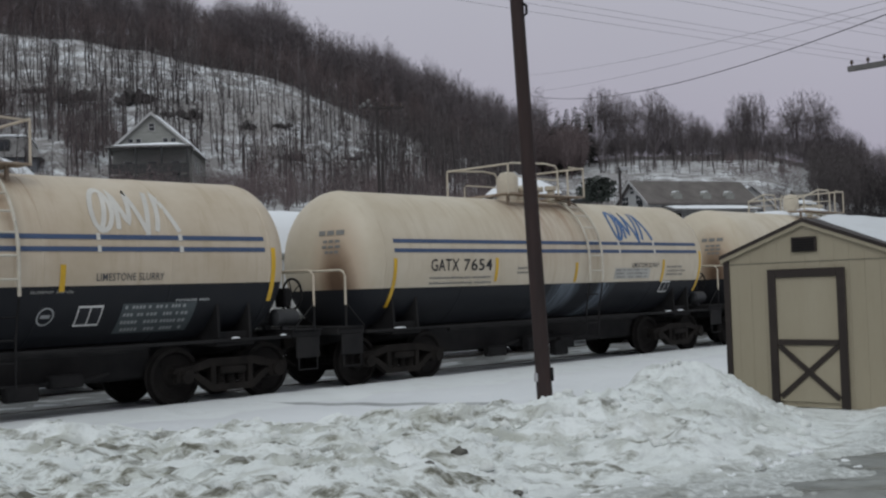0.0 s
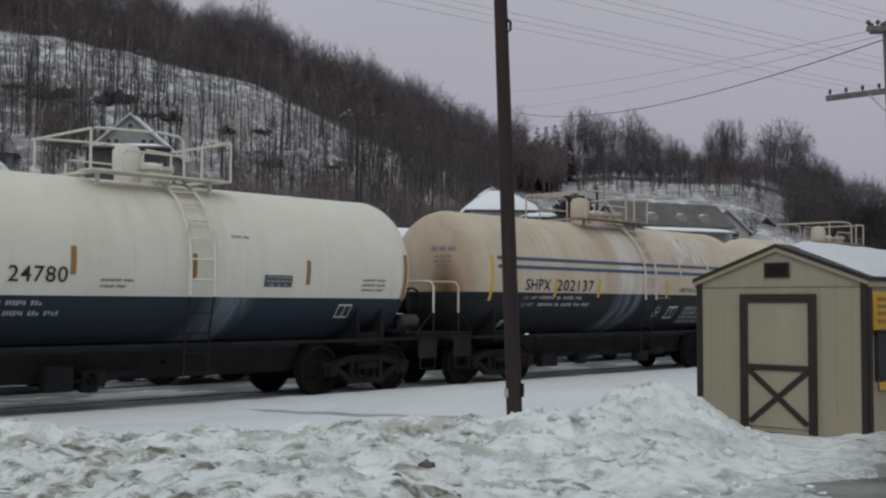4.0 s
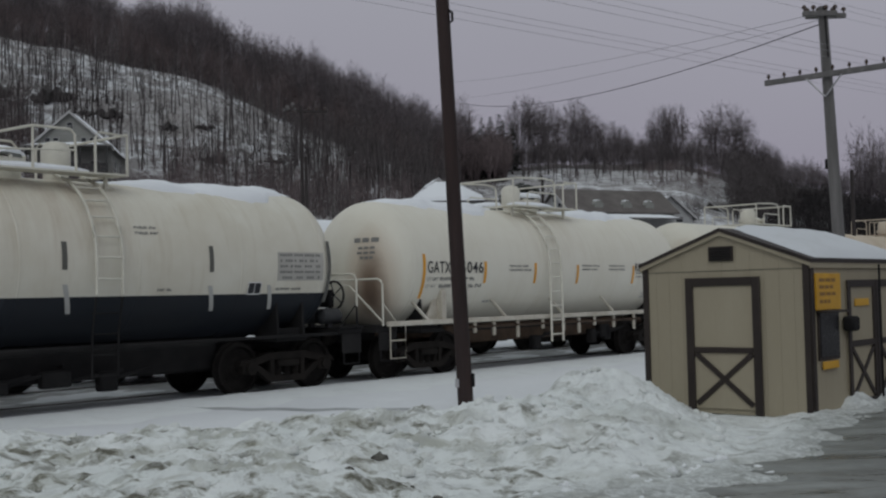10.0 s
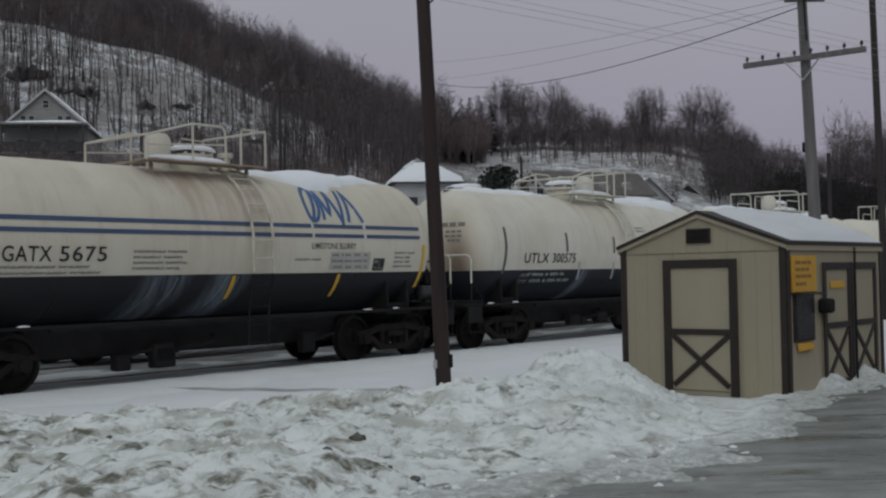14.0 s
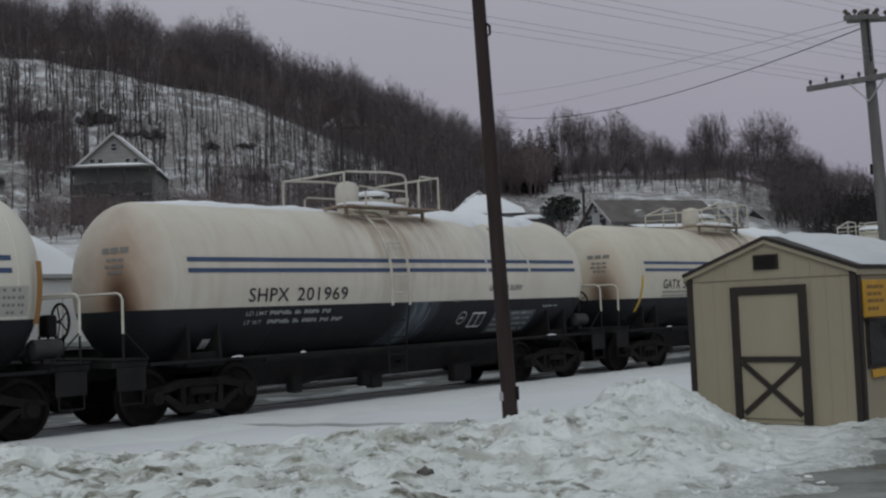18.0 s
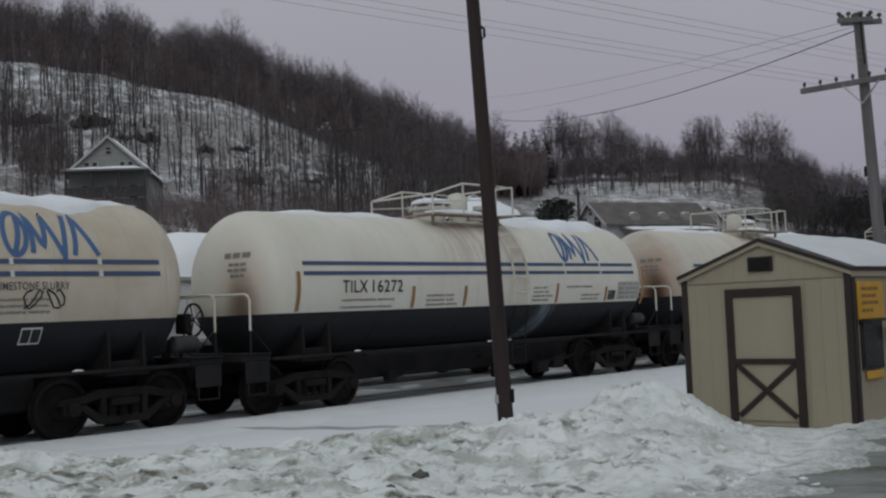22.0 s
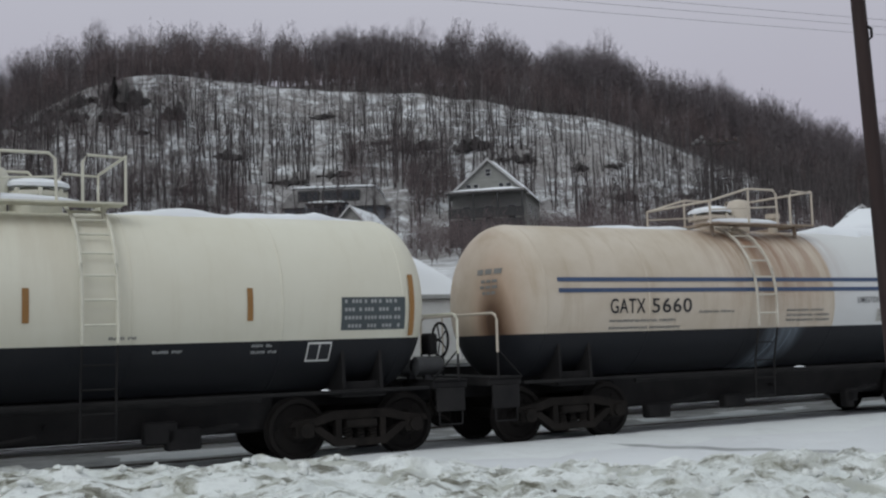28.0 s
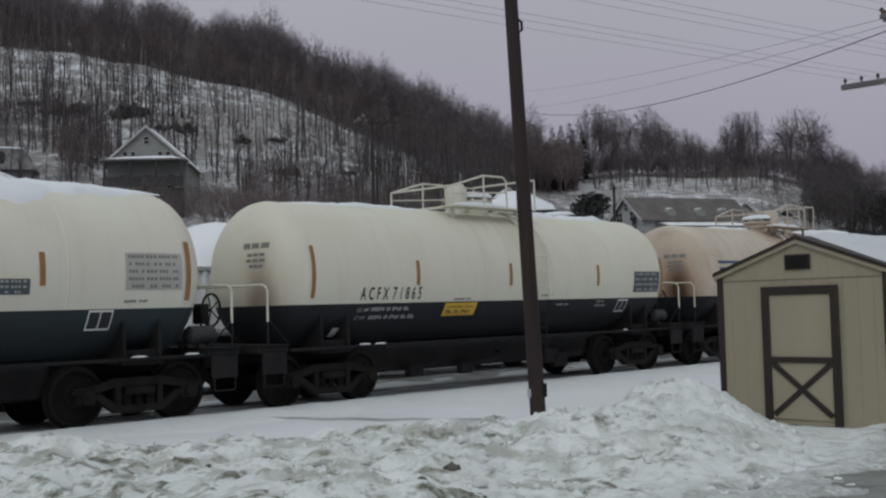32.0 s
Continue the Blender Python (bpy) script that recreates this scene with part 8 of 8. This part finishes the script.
def dirt_lump(x, y, r):
    """One dark frozen lump of grit half sunk in the bank."""
    base, tris = ball()
    vs = []
    for b in base:
        k = r * (1 + 0.8 * noise.noise((b.x * 1.4 + x * 9, b.y * 1.4 + y * 9, b.z * 1.4)))
        vs.append((b.x * k * 1.25, b.y * k, b.z * k * 0.7))
    ob = tagged(new("dirt_lump", solid("dirt_lump", vs, tris, DIRT, 60)), "dark frozen dirt lump on the snow bank", "dirt lump", "dirt lumps on the bank")
    ob.matrix_world = pose(x, y, land_at(x, y) - 0.035 + bank_h(x, y) + r * 0.15, 0, 0, 40 * x)


DIRT = worn("gritty_dirt_lump", (0.05, 0.048, 0.042), (0.17, 0.165, 0.145), 0.9, 0, 6, 60, 0.5, 0.01)
clods("snow_clods", 600, 5, 0.06, SNOW_DIRTY, "broken lumps of snow on the bank", False)
for x, y, r in ((0.13, 10.11, 0.085), (0.37, 9.04, 0.03), (-2.11, 10.55, 0.05), (-1.11, 9.72, 0.06), (0.56, 8.88, 0.055), (-0.12, 8.93, 0.045), (0.63, 7.45, 0.07), (-2.56, 9.17, 0.05), (-1.09, 7.02, 0.06), (3.09, 9.46, 0.09), (3.35, 9.62, 0.07), (0.44, 8.6, 0.035), (-1.7, 7.9, 0.05)):
    dirt_lump(x, y, r * 0.62)


clods("slush_scraps", 420, 9, 0.045, SNOW, "scraps of snow strewn at the bank's foot", True)


def buried_rail():
    line = ((-9.5, 20.2), (-6.5, 19.5), (-4.6, 18.85), (-2.6, 18.05), (-0.9, 17.25), (1.0, 16.45))
    g = Geo()
    vs, fs = [], []
    n = 60
    for i in range(n + 1):
        u = i / n * (len(line) - 1)
        k = min(len(line) - 2, int(u))
        x = line[k][0] + (line[k + 1][0] - line[k][0]) * (u - k)
        y = line[k][1] + (line[k + 1][1] - line[k][1]) * (u - k)
        w = 0.09 * (0.6 + 0.8 * abs(noise.noise((x * 1.3, 0, 3))))
        z = land_at(x, y)
        vs += [(x, y - w, z + 0.005), (x, y, z + 0.035), (x, y + w, z + 0.005)]
    for i in range(n):
        for k in range(2):
            fs.append((i * 3 + k, i * 3 + k + 1, i * 3 + k + 4, i * 3 + k + 3))
    g.add(vs, fs)
    tagged(new("wheel_rut", g.mesh("wheel_rut", SLUSH, 60)), "grey slushy rut across the smooth snow", "rut", kind="structure")


buried_rail()


# ---- what moves ----
def motions():
    for root, u in CARS:
        walk(root, [(t, pose(*track_point(u + travelled(t)), 0, 0, TRACK_TURN)) for t in range(0, 33)])
    steps = [32.0 * k / 230 for k in range(231)]
    for w, x in ROLLING:
        walk(w, [(t, pose(x, 0, WHEEL_R, 0, math.degrees(travelled(t) / WHEEL_R) % 360, 0)) for t in steps])


motions()
